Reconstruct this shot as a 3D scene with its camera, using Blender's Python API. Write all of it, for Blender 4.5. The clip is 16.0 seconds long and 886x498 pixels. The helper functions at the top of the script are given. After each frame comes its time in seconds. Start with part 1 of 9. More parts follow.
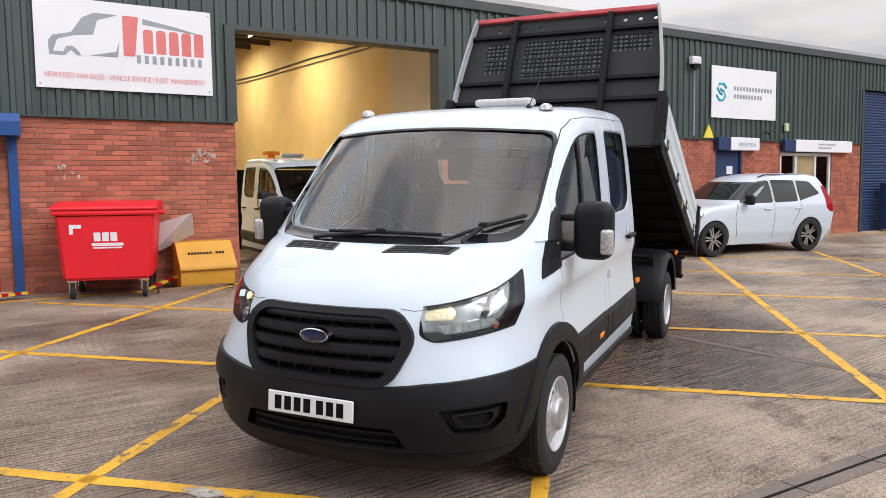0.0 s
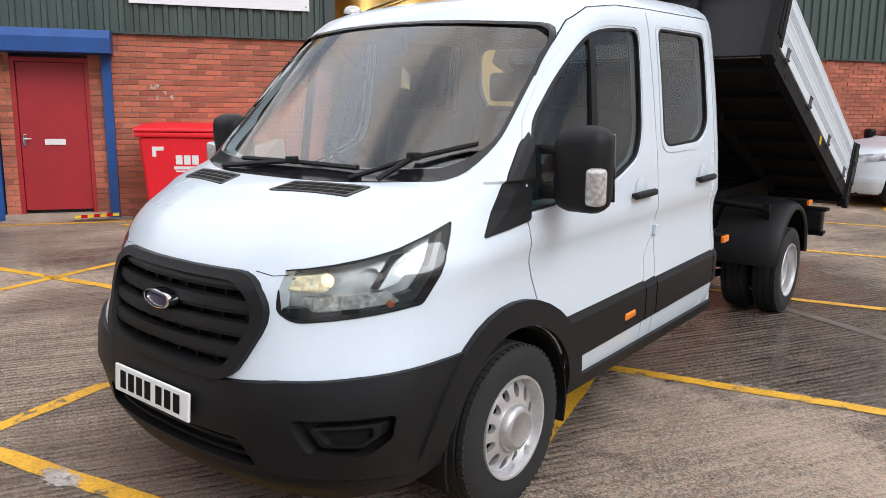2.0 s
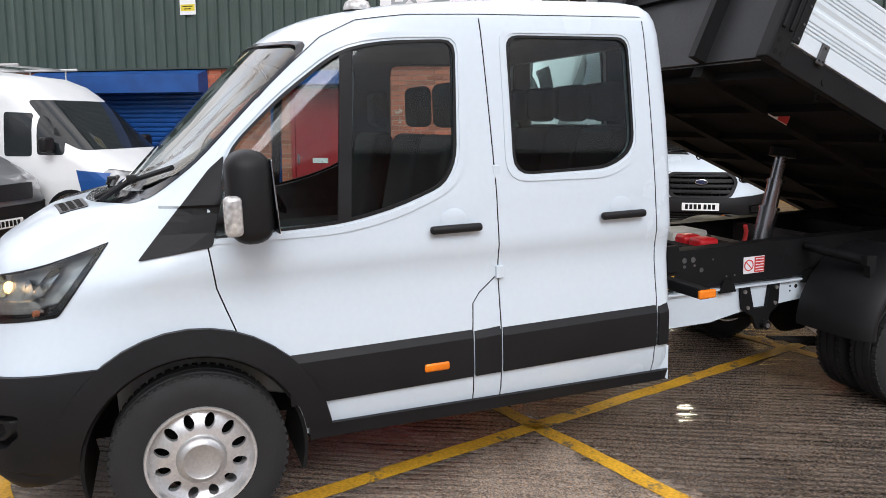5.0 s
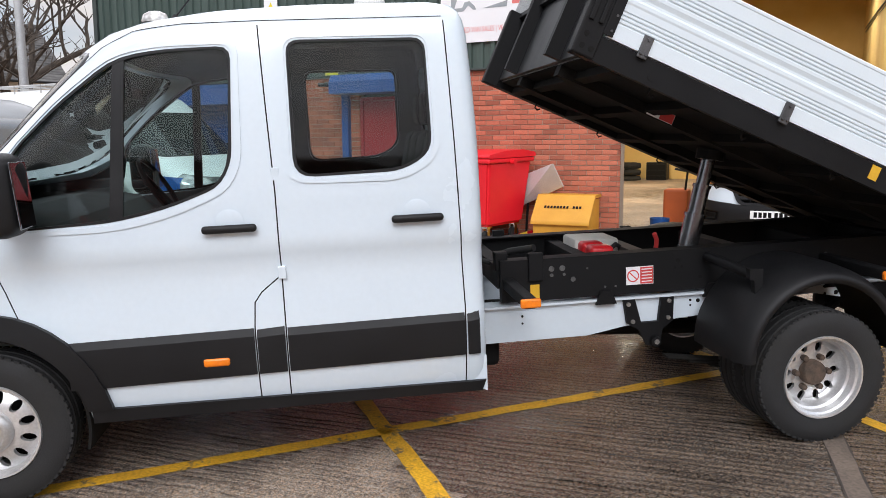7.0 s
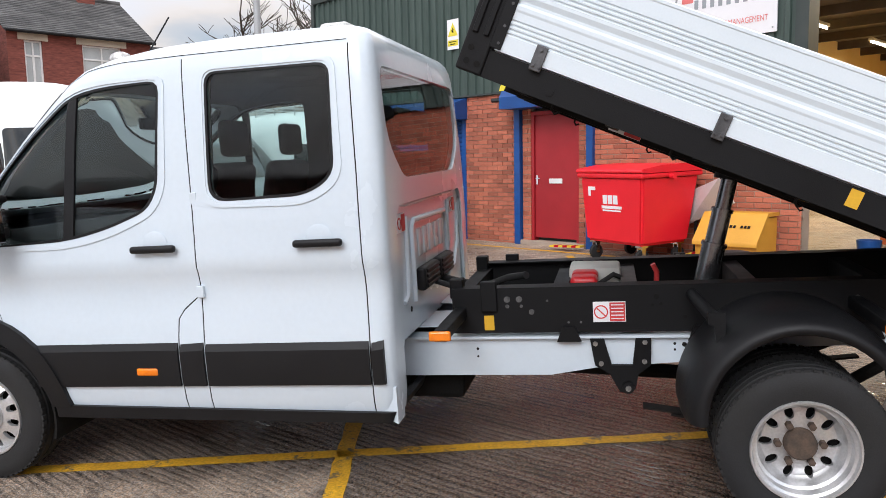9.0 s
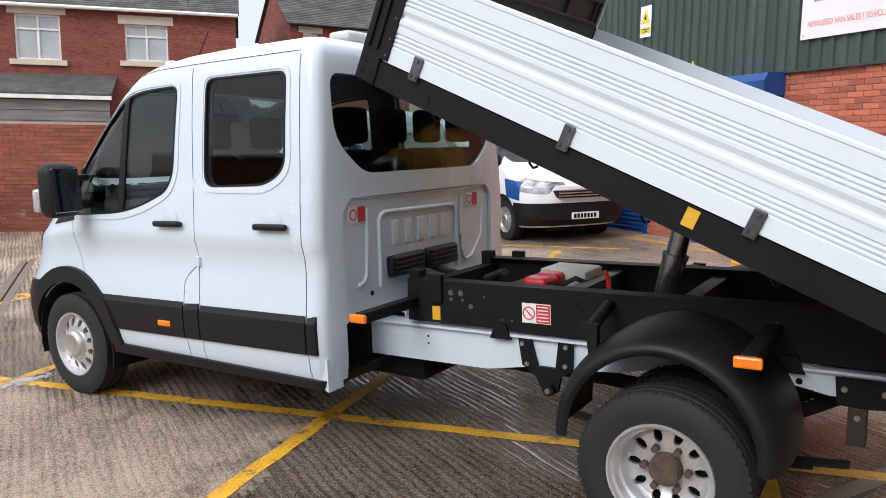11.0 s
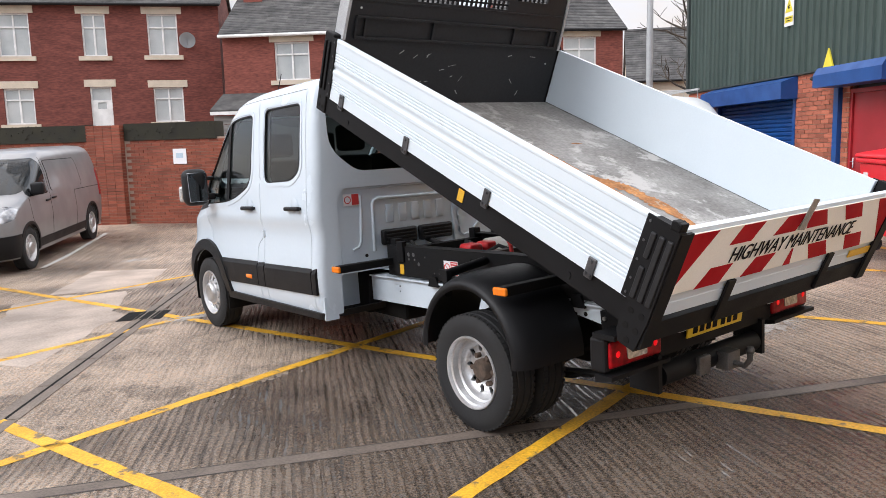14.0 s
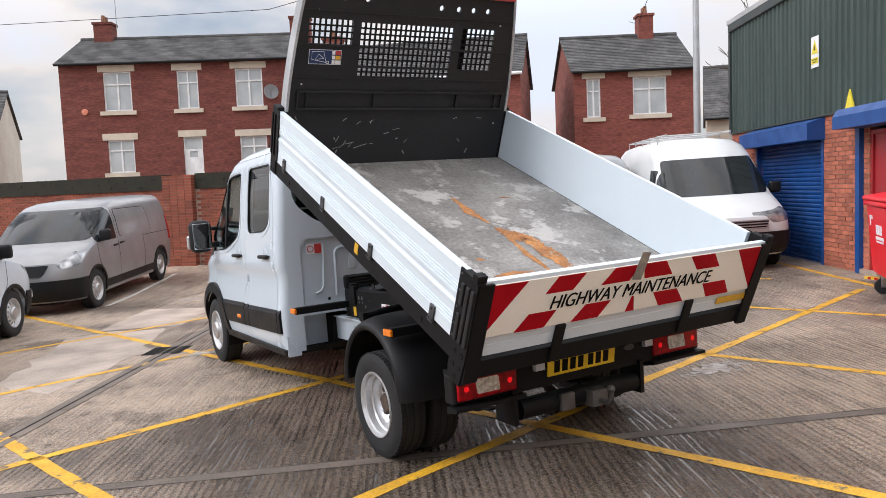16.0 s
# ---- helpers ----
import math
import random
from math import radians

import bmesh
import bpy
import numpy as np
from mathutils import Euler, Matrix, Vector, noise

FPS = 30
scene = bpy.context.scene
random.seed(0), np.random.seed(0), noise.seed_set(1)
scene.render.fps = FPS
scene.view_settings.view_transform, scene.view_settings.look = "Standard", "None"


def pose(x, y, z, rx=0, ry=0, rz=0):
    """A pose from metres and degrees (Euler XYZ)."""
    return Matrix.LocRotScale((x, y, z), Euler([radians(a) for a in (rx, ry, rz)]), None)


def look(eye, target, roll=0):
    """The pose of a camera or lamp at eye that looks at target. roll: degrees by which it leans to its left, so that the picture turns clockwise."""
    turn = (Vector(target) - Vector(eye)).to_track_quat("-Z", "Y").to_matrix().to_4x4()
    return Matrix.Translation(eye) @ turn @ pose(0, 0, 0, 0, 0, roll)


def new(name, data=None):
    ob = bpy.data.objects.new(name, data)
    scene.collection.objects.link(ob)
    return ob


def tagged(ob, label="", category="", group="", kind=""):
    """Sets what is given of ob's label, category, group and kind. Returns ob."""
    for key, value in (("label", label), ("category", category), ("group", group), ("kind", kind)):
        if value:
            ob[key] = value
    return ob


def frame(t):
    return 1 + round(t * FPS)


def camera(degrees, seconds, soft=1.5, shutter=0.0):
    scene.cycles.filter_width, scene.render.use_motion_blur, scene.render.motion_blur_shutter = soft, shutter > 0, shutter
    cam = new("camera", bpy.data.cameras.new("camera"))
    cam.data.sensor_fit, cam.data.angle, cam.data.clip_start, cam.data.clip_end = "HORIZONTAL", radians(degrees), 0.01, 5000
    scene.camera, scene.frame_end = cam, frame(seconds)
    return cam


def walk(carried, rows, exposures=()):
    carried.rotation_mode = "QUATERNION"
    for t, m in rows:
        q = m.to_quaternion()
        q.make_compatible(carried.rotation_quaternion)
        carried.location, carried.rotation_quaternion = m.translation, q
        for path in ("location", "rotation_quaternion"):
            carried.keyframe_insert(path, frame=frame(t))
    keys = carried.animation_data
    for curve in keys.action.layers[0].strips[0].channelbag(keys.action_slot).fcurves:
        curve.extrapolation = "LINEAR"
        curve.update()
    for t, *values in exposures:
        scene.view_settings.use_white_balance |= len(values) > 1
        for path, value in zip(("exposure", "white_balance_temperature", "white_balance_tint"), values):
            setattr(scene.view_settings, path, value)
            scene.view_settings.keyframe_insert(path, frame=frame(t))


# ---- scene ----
cam = camera(60.8, 16.0, soft=0.8)
# seconds, eye, a point that it looks at, lean in degrees
PATH = [
    (0, (2.23, -4.14, 1.617), (1.38, -2.337, 1.461), -0.8),
    (0.5, (2.289, -3.763, 1.58), (1.393, -1.984, 1.397), -0.6),
    (1, (2.324, -3.302, 1.596), (1.343, -1.573, 1.372), -0.2),
    (1.5, (2.494, -2.874, 1.595), (1.382, -1.234, 1.32), 0.0),
    (2, (2.599, -2.459, 1.547), (1.358, -0.926, 1.217), 0.3),
    (2.5, (2.782, -2.094, 1.548), (1.409, -0.686, 1.183), 0.4),
    (3, (3.1, -1.725, 1.575), (1.613, -0.442, 1.2), 0.3),
    (5.5, (4.164, 0.322, 1.57), (2.262, 0.884, 1.317), 0.1),
    (6, (4.282, 0.737, 1.559), (2.351, 1.199, 1.322), 0.0),
    (6.5, (4.261, 1.101, 1.583), (2.314, 1.484, 1.331), -0.0),
    (7, (4.414, 1.543, 1.552), (2.45, 1.809, 1.287), -0.3),
    (7.5, (4.392, 1.964, 1.539), (2.417, 2.098, 1.247), -0.4),
    (8, (4.294, 2.349, 1.581), (2.313, 2.3, 1.311), -0.6),
    (8.5, (4.308, 2.79, 1.587), (2.338, 2.551, 1.34), -0.8),
    (9, (4.198, 3.164, 1.587), (2.258, 2.733, 1.36), -1.1),
    (11.5, (3.813, 5.126, 1.667), (2.248, 3.916, 1.375), 1.0),
    (12, (3.925, 5.517, 1.654), (2.473, 4.178, 1.343), 1.0),
    (12.5, (3.898, 6.031, 1.665), (2.538, 4.598, 1.356), 0.6),
    (13, (3.844, 6.441, 1.672), (2.548, 4.951, 1.353), -0.2),
    (13.5, (3.882, 6.818, 1.668), (2.627, 5.292, 1.356), -1.0),
    (14, (3.724, 7.183, 1.689), (2.5, 5.625, 1.42), -1.5),
    (14.5, (3.547, 7.534, 1.704), (2.371, 5.932, 1.482), -1.9),
    (15, (3.464, 7.881, 1.726), (2.339, 6.239, 1.532), -2.1),
    (15.5, (3.285, 8.159, 1.755), (2.219, 6.475, 1.589), -2.3),
    (16, (3.076, 8.32, 1.774), (2.048, 6.612, 1.614), -2.3),
]
# the film's own exposure rises a little on the way round
EXPOSE = [(0.0, -0.02), (3.0, 0.0), (6.0, 0.06), (9.0, 0.13), (11.5, 0.17), (13.0, 0.22), (14.0, 0.26), (15.0, 0.18), (16.0, 0.12)]
walk(cam, [(t, look(eye, target, roll)) for t, eye, target, roll in PATH], EXPOSE)

# ---- world and light ----
# The yard falls a little towards one corner: SLOPE turns the yard's own plane into the level world.
UP = Vector((-0.02130, 0.01681, 0.99963))
SLOPE = UP.rotation_difference(Vector((0, 0, 1))).to_matrix().to_4x4()

SUN_TURN, SUN_HIGH = 99.0, 38.0
SKY_LOW, SKY_HIGH = 0.84, 2.08
world = bpy.data.worlds.new("sky")
scene.world = world
world.use_nodes = True
wn, wl = world.node_tree.nodes, world.node_tree.links
wn.clear()
w_out = wn.new("ShaderNodeOutputWorld")
w_sky = wn.new("ShaderNodeTexSky")
w_sky.sky_type, w_sky.sun_disc = "NISHITA", False
w_sky.sun_elevation, w_sky.sun_rotation = radians(SUN_HIGH), radians(SUN_TURN)
w_sky.dust_density = 2.0
w_bg = wn.new("ShaderNodeBackground")
w_bg.inputs["Strength"].default_value = 0.10
w_cloud = wn.new("ShaderNodeBackground")
w_cloud.inputs["Strength"].default_value = 1.0
w_co = wn.new("ShaderNodeTexCoord")
w_map = wn.new("ShaderNodeMapping")
w_map.inputs["Scale"].default_value = (1.0, 1.0, 2.6)
w_noise = wn.new("ShaderNodeTexNoise")
w_noise.inputs["Scale"].default_value, w_noise.inputs["Detail"].default_value = 2.2, 6.0
w_tone = wn.new("ShaderNodeValToRGB")
w_tone.color_ramp.elements[0].position, w_tone.color_ramp.elements[0].color = 0.36, (0.70, 0.79, 0.94, 1)
w_tone.color_ramp.elements[1].position, w_tone.color_ramp.elements[1].color = 0.66, (0.90, 0.97, 1.12, 1)
w_peach = w_tone.color_ramp.elements.new(0.52)
w_peach.color = (0.96, 0.90, 0.88, 1)
w_cover = wn.new("ShaderNodeValToRGB")
w_cover.color_ramp.elements[0].position, w_cover.color_ramp.elements[0].color = 0.40, (0.4, 0.4, 0.4, 1)
w_cover.color_ramp.elements[1].position, w_cover.color_ramp.elements[1].color = 0.54, (1, 1, 1, 1)
w_mix = wn.new("ShaderNodeMixShader")
# a bright overcast sky: pale at the horizon, much brighter above
w_sep = wn.new("ShaderNodeSeparateXYZ")
w_high = wn.new("ShaderNodeMapRange")
w_high.interpolation_type = "SMOOTHSTEP"
w_high.inputs["From Min"].default_value, w_high.inputs["From Max"].default_value = 0.16, 0.52
w_high.inputs["To Min"].default_value, w_high.inputs["To Max"].default_value = SKY_LOW, SKY_HIGH
wl.new(w_co.outputs["Generated"], w_sep.inputs["Vector"])
wl.new(w_sep.outputs["Z"], w_high.inputs["Value"])
wl.new(w_high.outputs["Result"], w_cloud.inputs["Strength"])
wl.new(w_co.outputs["Generated"], w_map.inputs["Vector"])
wl.new(w_map.outputs["Vector"], w_noise.inputs["Vector"])
wl.new(w_noise.outputs["Fac"], w_tone.inputs["Fac"])
wl.new(w_noise.outputs["Fac"], w_cover.inputs["Fac"])
wl.new(w_tone.outputs["Color"], w_cloud.inputs["Color"])
wl.new(w_sky.outputs["Color"], w_bg.inputs["Color"])
wl.new(w_cover.outputs["Color"], w_mix.inputs["Fac"])
wl.new(w_bg.outputs["Background"], w_mix.inputs[1])
wl.new(w_cloud.outputs["Background"], w_mix.inputs[2])
wl.new(w_mix.outputs["Shader"], w_out.inputs["Surface"])

sun_data = bpy.data.lights.new("sun", "SUN")
sun_data.energy, sun_data.angle, sun_data.color = 1.75, radians(30), (0.94, 0.97, 1.03)
sun = new("sun", sun_data)
a, b = radians(SUN_HIGH), radians(SUN_TURN)
sun.matrix_world = look((30 * math.sin(b) * math.cos(a), 30 * math.cos(b) * math.cos(a), 30 * math.sin(a)), (0, 0, 0))
scene.view_settings.exposure = 0.04

# ---- materials ----
MATS = {}


def surf(name, c1, c2=None, scale=6.0, rough=0.5, metal=0.0, bump=0.0, fine=120.0, spread=0.25, coat=0.0, wear=None, stretch=(1, 1, 1), rough2=None, low=0.35, high=0.65, rand=0.0, ior=1.5):
    """A material of two tones over a large noise, with fine grain in tone and relief, and optional worn spots of a third tone."""
    if name in MATS:
        return MATS[name]
    m = bpy.data.materials.new(name)
    m.use_nodes = True
    nt, ln = m.node_tree.nodes, m.node_tree.links
    p = nt["Principled BSDF"]
    c2 = c2 or tuple(v * 0.82 for v in c1)
    co = nt.new("ShaderNodeTexCoord")
    mp = nt.new("ShaderNodeMapping")
    mp.inputs["Scale"].default_value = stretch
    ln.new(co.outputs["Object"], mp.inputs["Vector"])
    n1 = nt.new("ShaderNodeTexNoise")
    n1.inputs["Scale"].default_value, n1.inputs["Detail"].default_value = scale, 5
    ln.new(mp.outputs["Vector"], n1.inputs["Vector"])
    r1 = nt.new("ShaderNodeValToRGB")
    r1.color_ramp.elements[0].position, r1.color_ramp.elements[0].color = low, (*c1, 1)
    r1.color_ramp.elements[1].position, r1.color_ramp.elements[1].color = high, (*c2, 1)
    ln.new(n1.outputs["Fac"], r1.inputs["Fac"])
    n2 = nt.new("ShaderNodeTexNoise")
    n2.inputs["Scale"].default_value, n2.inputs["Detail"].default_value = fine, 3
    ln.new(mp.outputs["Vector"], n2.inputs["Vector"])
    tone = nt.new("ShaderNodeMapRange")
    tone.inputs["From Min"].default_value, tone.inputs["From Max"].default_value = 0.25, 0.75
    tone.inputs["To Min"].default_value, tone.inputs["To Max"].default_value = 1 - spread, 1 + spread
    ln.new(n2.outputs["Fac"], tone.inputs["Value"])
    mul = nt.new("ShaderNodeMix")
    mul.data_type, mul.blend_type = "RGBA", "MULTIPLY"
    mul.inputs[0].default_value = 1.0
    ln.new(r1.outputs["Color"], mul.inputs[6])
    ln.new(tone.outputs["Result"], mul.inputs[7])
    last = mul.outputs[2]
    if rand:
        info = nt.new("ShaderNodeObjectInfo")
        geo = nt.new("ShaderNodeNewGeometry")
        add = nt.new("ShaderNodeMath")
        add.operation = "ADD"
        ln.new(info.outputs["Random"], add.inputs[0])
        ln.new(geo.outputs["Random Per Island"], add.inputs[1])
        fr = nt.new("ShaderNodeMath")
        fr.operation = "FRACT"
        ln.new(add.outputs[0], fr.inputs[0])
        rr = nt.new("ShaderNodeMapRange")
        rr.inputs["To Min"].default_value, rr.inputs["To Max"].default_value = 1 - rand, 1 + rand
        ln.new(fr.outputs[0], rr.inputs["Value"])
        m2 = nt.new("ShaderNodeMix")
        m2.data_type, m2.blend_type = "RGBA", "MULTIPLY"
        m2.inputs[0].default_value = 1.0
        ln.new(last, m2.inputs[6])
        ln.new(rr.outputs["Result"], m2.inputs[7])
        last = m2.outputs[2]
    if wear:
        wc, amount, wscale = wear
        n3 = nt.new("ShaderNodeTexNoise")
        n3.inputs["Scale"].default_value, n3.inputs["Detail"].default_value = wscale, 8
        n3.inputs["Roughness"].default_value = 0.7
        ln.new(mp.outputs["Vector"], n3.inputs["Vector"])
        r3 = nt.new("ShaderNodeMapRange")
        r3.inputs["From Min"].default_value, r3.inputs["From Max"].default_value = 1 - amount, 1 - amount + 0.06
        ln.new(n3.outputs["Fac"], r3.inputs["Value"])
        m3 = nt.new("ShaderNodeMix")
        m3.data_type = "RGBA"
        ln.new(r3.outputs["Result"], m3.inputs[0])
        ln.new(last, m3.inputs[6])
        m3.inputs[7].default_value = (*wc, 1)
        last = m3.outputs[2]
    ln.new(last, p.inputs["Base Color"])
    p.inputs["Metallic"].default_value = metal
    p.inputs["IOR"].default_value = ior
    ro = nt.new("ShaderNodeMapRange")
    ro.inputs["To Min"].default_value, ro.inputs["To Max"].default_value = rough, rough2 if rough2 is not None else min(1, rough * 1.25)
    ro.inputs["From Min"].default_value, ro.inputs["From Max"].default_value = low, high
    ln.new(n1.outputs["Fac"], ro.inputs["Value"])
    ln.new(ro.outputs["Result"], p.inputs["Roughness"])
    if coat:
        p.inputs["Coat Weight"].default_value, p.inputs["Coat Roughness"].default_value = coat, 0.04
    if bump:
        bp = nt.new("ShaderNodeBump")
        bp.inputs["Strength"].default_value, bp.inputs["Distance"].default_value = 1.0, bump
        ln.new(n2.outputs["Fac"], bp.inputs["Height"])
        ln.new(bp.outputs["Normal"], p.inputs["Normal"])
    MATS[name] = m
    return m


def glass(name, tint=(0.9, 0.95, 0.95), clear=0.85, rough=0.0, ior=1.55, sheen=(1, 1, 1)):
    """A thin pane: part of the light goes straight through, tinted, and the rest is mirrored in the sheen colour."""
    if name in MATS:
        return MATS[name]
    m = bpy.data.materials.new(name)
    m.use_nodes = True
    nt, ln = m.node_tree.nodes, m.node_tree.links
    nt.clear()
    out = nt.new("ShaderNodeOutputMaterial")
    tr = nt.new("ShaderNodeBsdfTransparent")
    tr.inputs["Color"].default_value = (*[v * clear for v in tint], 1)
    gl = nt.new("ShaderNodeBsdfGlossy")
    gl.inputs["Roughness"].default_value = rough
    gl.inputs["Color"].default_value = (*sheen, 1)
    fr = nt.new("ShaderNodeFresnel")
    fr.inputs["IOR"].default_value = ior
    mx = nt.new("ShaderNodeMixShader")
    ln.new(fr.outputs["Fac"], mx.inputs["Fac"])
    ln.new(tr.outputs["BSDF"], mx.inputs[1])
    ln.new(gl.outputs["BSDF"], mx.inputs[2])
    ln.new(mx.outputs["Shader"], out.inputs["Surface"])
    MATS[name] = m
    return m


def lit(name, color, strength):
    """A lamp's own glow."""
    if name in MATS:
        return MATS[name]
    m = bpy.data.materials.new(name)
    m.use_nodes = True
    p = m.node_tree.nodes["Principled BSDF"]
    p.inputs["Base Color"].default_value = (*color, 1)
    p.inputs["Emission Color"].default_value = (*color, 1)
    p.inputs["Emission Strength"].default_value = strength
    MATS[name] = m
    return m


WHITE = surf("white_paint", (0.585, 0.655, 0.715), (0.565, 0.635, 0.695), 1.5, 0.22, coat=0.4, spread=0.015, fine=40)
BLACKP = surf("black_plastic", (0.008, 0.008, 0.009), (0.011, 0.011, 0.012), 3, 0.42, bump=0.0006, fine=500, spread=0.15, ior=1.32)
BLACKG = surf("black_gloss", (0.012, 0.012, 0.014), None, 3, 0.12, spread=0.05)
STEELB = surf("black_steel", (0.004, 0.004, 0.0046), (0.007, 0.007, 0.0078), 4, 0.55, spread=0.25, bump=0.0005, fine=200, wear=((0.045, 0.042, 0.040), 0.28, 9), ior=1.3)
RUBBER = surf("rubber", (0.011, 0.011, 0.012), (0.017, 0.0165, 0.016), 5, 0.75, spread=0.2, bump=0.001, fine=160)
SILVER = surf("silver_paint", (0.56, 0.555, 0.55), (0.47, 0.465, 0.46), 5, 0.33, metal=0.75, spread=0.1, fine=90, wear=((0.75, 0.74, 0.73), 0.24, 14))
BRIGHTW = surf("bright_wheel_paint", (0.72, 0.72, 0.73), (0.62, 0.62, 0.62), 5, 0.28, metal=0.7, spread=0.1, fine=90, wear=((0.34, 0.30, 0.26), 0.26, 16))
CHROME = surf("chrome", (0.75, 0.76, 0.78), None, 3, 0.1, metal=1.0, spread=0.03)
ALU = surf("white_aluminium", (0.65, 0.72, 0.77), (0.62, 0.69, 0.74), 2, 0.38, spread=0.02, coat=0.15)
BEDM = surf("worn_bed_steel", (0.30, 0.285, 0.265), (0.17, 0.16, 0.15), 1.9, 0.42, metal=0.25, spread=0.30, fine=38, rough2=0.62, bump=0.0015, wear=((0.47, 0.45, 0.43), 0.47, 2.6))
RUST = surf("rust_stain", (0.46, 0.20, 0.06), (0.30, 0.13, 0.05), 9, 0.75, spread=0.30, fine=50, wear=((0.36, 0.30, 0.24), 0.42, 14))
GLASSD = glass("dark_glass", (0.76, 0.90, 0.88), 0.90, ior=1.46)
GLASSC = glass("clear_glass", (0.92, 0.97, 0.95), 0.93)
# the warm sheen paints a peach sky into the windscreen's reflection
GLASSW = glass("windscreen_glass", (0.93, 0.97, 0.96), 0.97, ior=1.95, sheen=(1.0, 0.97, 0.93))
SEATM = surf("seat_cloth", (0.018, 0.018, 0.02), (0.03, 0.03, 0.032), 8, 0.9, spread=0.2)
DASHM = surf("dash_plastic", (0.05, 0.05, 0.053), (0.065, 0.065, 0.068), 6, 0.6, spread=0.1)
CABIN = surf("cabin_lining", (0.42, 0.42, 0.41), (0.36, 0.36, 0.35), 4, 0.85, spread=0.06)
ORANGE = surf("orange_lens", (0.85, 0.22, 0.01), (0.75, 0.18, 0.01), 20, 0.15, spread=0.05)
REDL = surf("red_lens", (0.42, 0.004, 0.010), (0.20, 0.003, 0.006), 30, 0.3, spread=0.15, ior=1.3)
CLEARL = surf("clear_lens", (0.70, 0.69, 0.67), (0.35, 0.34, 0.33), 60, 0.15, spread=0.3, metal=0.4)
STICKY = surf("amber_sticker", (0.70, 0.40, 0.025), (0.62, 0.35, 0.02), 5, 0.45, spread=0.05)
HINGE = surf("dull_zinc", (0.11, 0.11, 0.115), (0.06, 0.06, 0.063), 12, 0.45, metal=0.5, spread=0.2)
YPLATE = surf("yellow_plate", (0.90, 0.62, 0.015), None, 5, 0.35, spread=0.03)
WPLATE = surf("white_plate", (0.78, 0.78, 0.77), (0.75, 0.75, 0.74), 5, 0.4, spread=0.03)
INK = surf("black_ink", (0.006, 0.006, 0.0065), None, 5, 0.5, spread=0.05, ior=1.2)
HEADB = surf("headboard_steel", (0.013, 0.0135, 0.015), (0.019, 0.0195, 0.021), 2.5, 0.5, spread=0.2, fine=60, bump=0.0006, wear=((0.10, 0.10, 0.10), 0.24, 7), ior=1.4)
REDV = surf("red_vinyl", (0.40, 0.004, 0.012), (0.34, 0.003, 0.010), 6, 0.5, spread=0.06, ior=1.2)
REDS = surf("red_sign", (0.62, 0.05, 0.05), None, 6, 0.5, spread=0.05)
CREAMV = surf("cream_board", (0.88, 0.84, 0.75), (0.85, 0.81, 0.72), 3, 0.45, spread=0.04, wear=((0.45, 0.40, 0.33), 0.24, 20))
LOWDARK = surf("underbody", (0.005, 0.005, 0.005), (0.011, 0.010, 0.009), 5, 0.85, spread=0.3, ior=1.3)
RUSTHUB = surf("rusty_hub", (0.10, 0.065, 0.045), (0.06, 0.045, 0.035), 20, 0.8, spread=0.25)


# ---- mesh helpers ----
def link(name, bm, mat, parent=None, label="", m=None, smooth=None):
    """Turn a bmesh into one object. smooth: the angle in degrees above which edges stay sharp."""
    if m is not None:
        bm.transform(m)
    bmesh.ops.recalc_face_normals(bm, faces=bm.faces)
    me = bpy.data.meshes.new(name)
    bm.to_mesh(me)
    bm.free()
    for one in mat if isinstance(mat, (list, tuple)) else [mat]:
        me.materials.append(one)
    if smooth:
        me.polygons.foreach_set("use_smooth", [True] * len(me.polygons))
        me.set_sharp_from_angle(angle=radians(smooth))
    ob = new(name, me)
    if parent is not None:
        ob.parent = parent
    if label:
        tagged(ob, label)
    return ob


def part(name, bm, mat, parent, label="", m=None, smooth=None):
    return link(name, bm, mat, parent, label, m, smooth)


def thing(name, m, label, category, group="", kind=""):
    ob = new(name)
    ob.matrix_world = m
    ob.empty_display_size = 0.2
    return tagged(ob, label, category, group, kind)


def solid(name, bm, mat, m, label, category="", kind="", smooth=None, group=""):
    ob = link(name, bm, mat, None, "", None, smooth)
    ob.matrix_world = m
    return tagged(ob, label, category, group, kind)


def B():
    return bmesh.new()


def box(bm, x0, x1, y0, y1, z0, z1, m=None, mi=0):
    vs = [bm.verts.new(Vector(c) if m is None else m @ Vector(c)) for c in ((x0, y0, z0), (x1, y0, z0), (x1, y1, z0), (x0, y1, z0), (x0, y0, z1), (x1, y0, z1), (x1, y1, z1), (x0, y1, z1))]
    for q in ((0, 3, 2, 1), (4, 5, 6, 7), (0, 1, 5, 4), (1, 2, 6, 5), (2, 3, 7, 6), (3, 0, 4, 7)):
        bm.faces.new([vs[i] for i in q]).material_index = mi
    return bm


def rbox(bm, x0, x1, y0, y1, z0, z1, r=0.01, seg=2, m=None):
    """A box with rounded edges."""
    t = B()
    box(t, x0, x1, y0, y1, z0, z1)
    bmesh.ops.bevel(t, geom=t.edges[:], offset=r, segments=seg, profile=0.5, affect="EDGES")
    add(bm, t, m)
    return bm


def add(bm, other, m=None, mi=None):
    """Join other into bm and free it."""
    if m is not None:
        other.transform(m)
    vs = {v: bm.verts.new(v.co) for v in other.verts}
    for f in other.faces:
        g = bm.faces.new([vs[v] for v in f.verts])
        g.material_index = f.material_index if mi is None else mi
    other.free()
    return bm


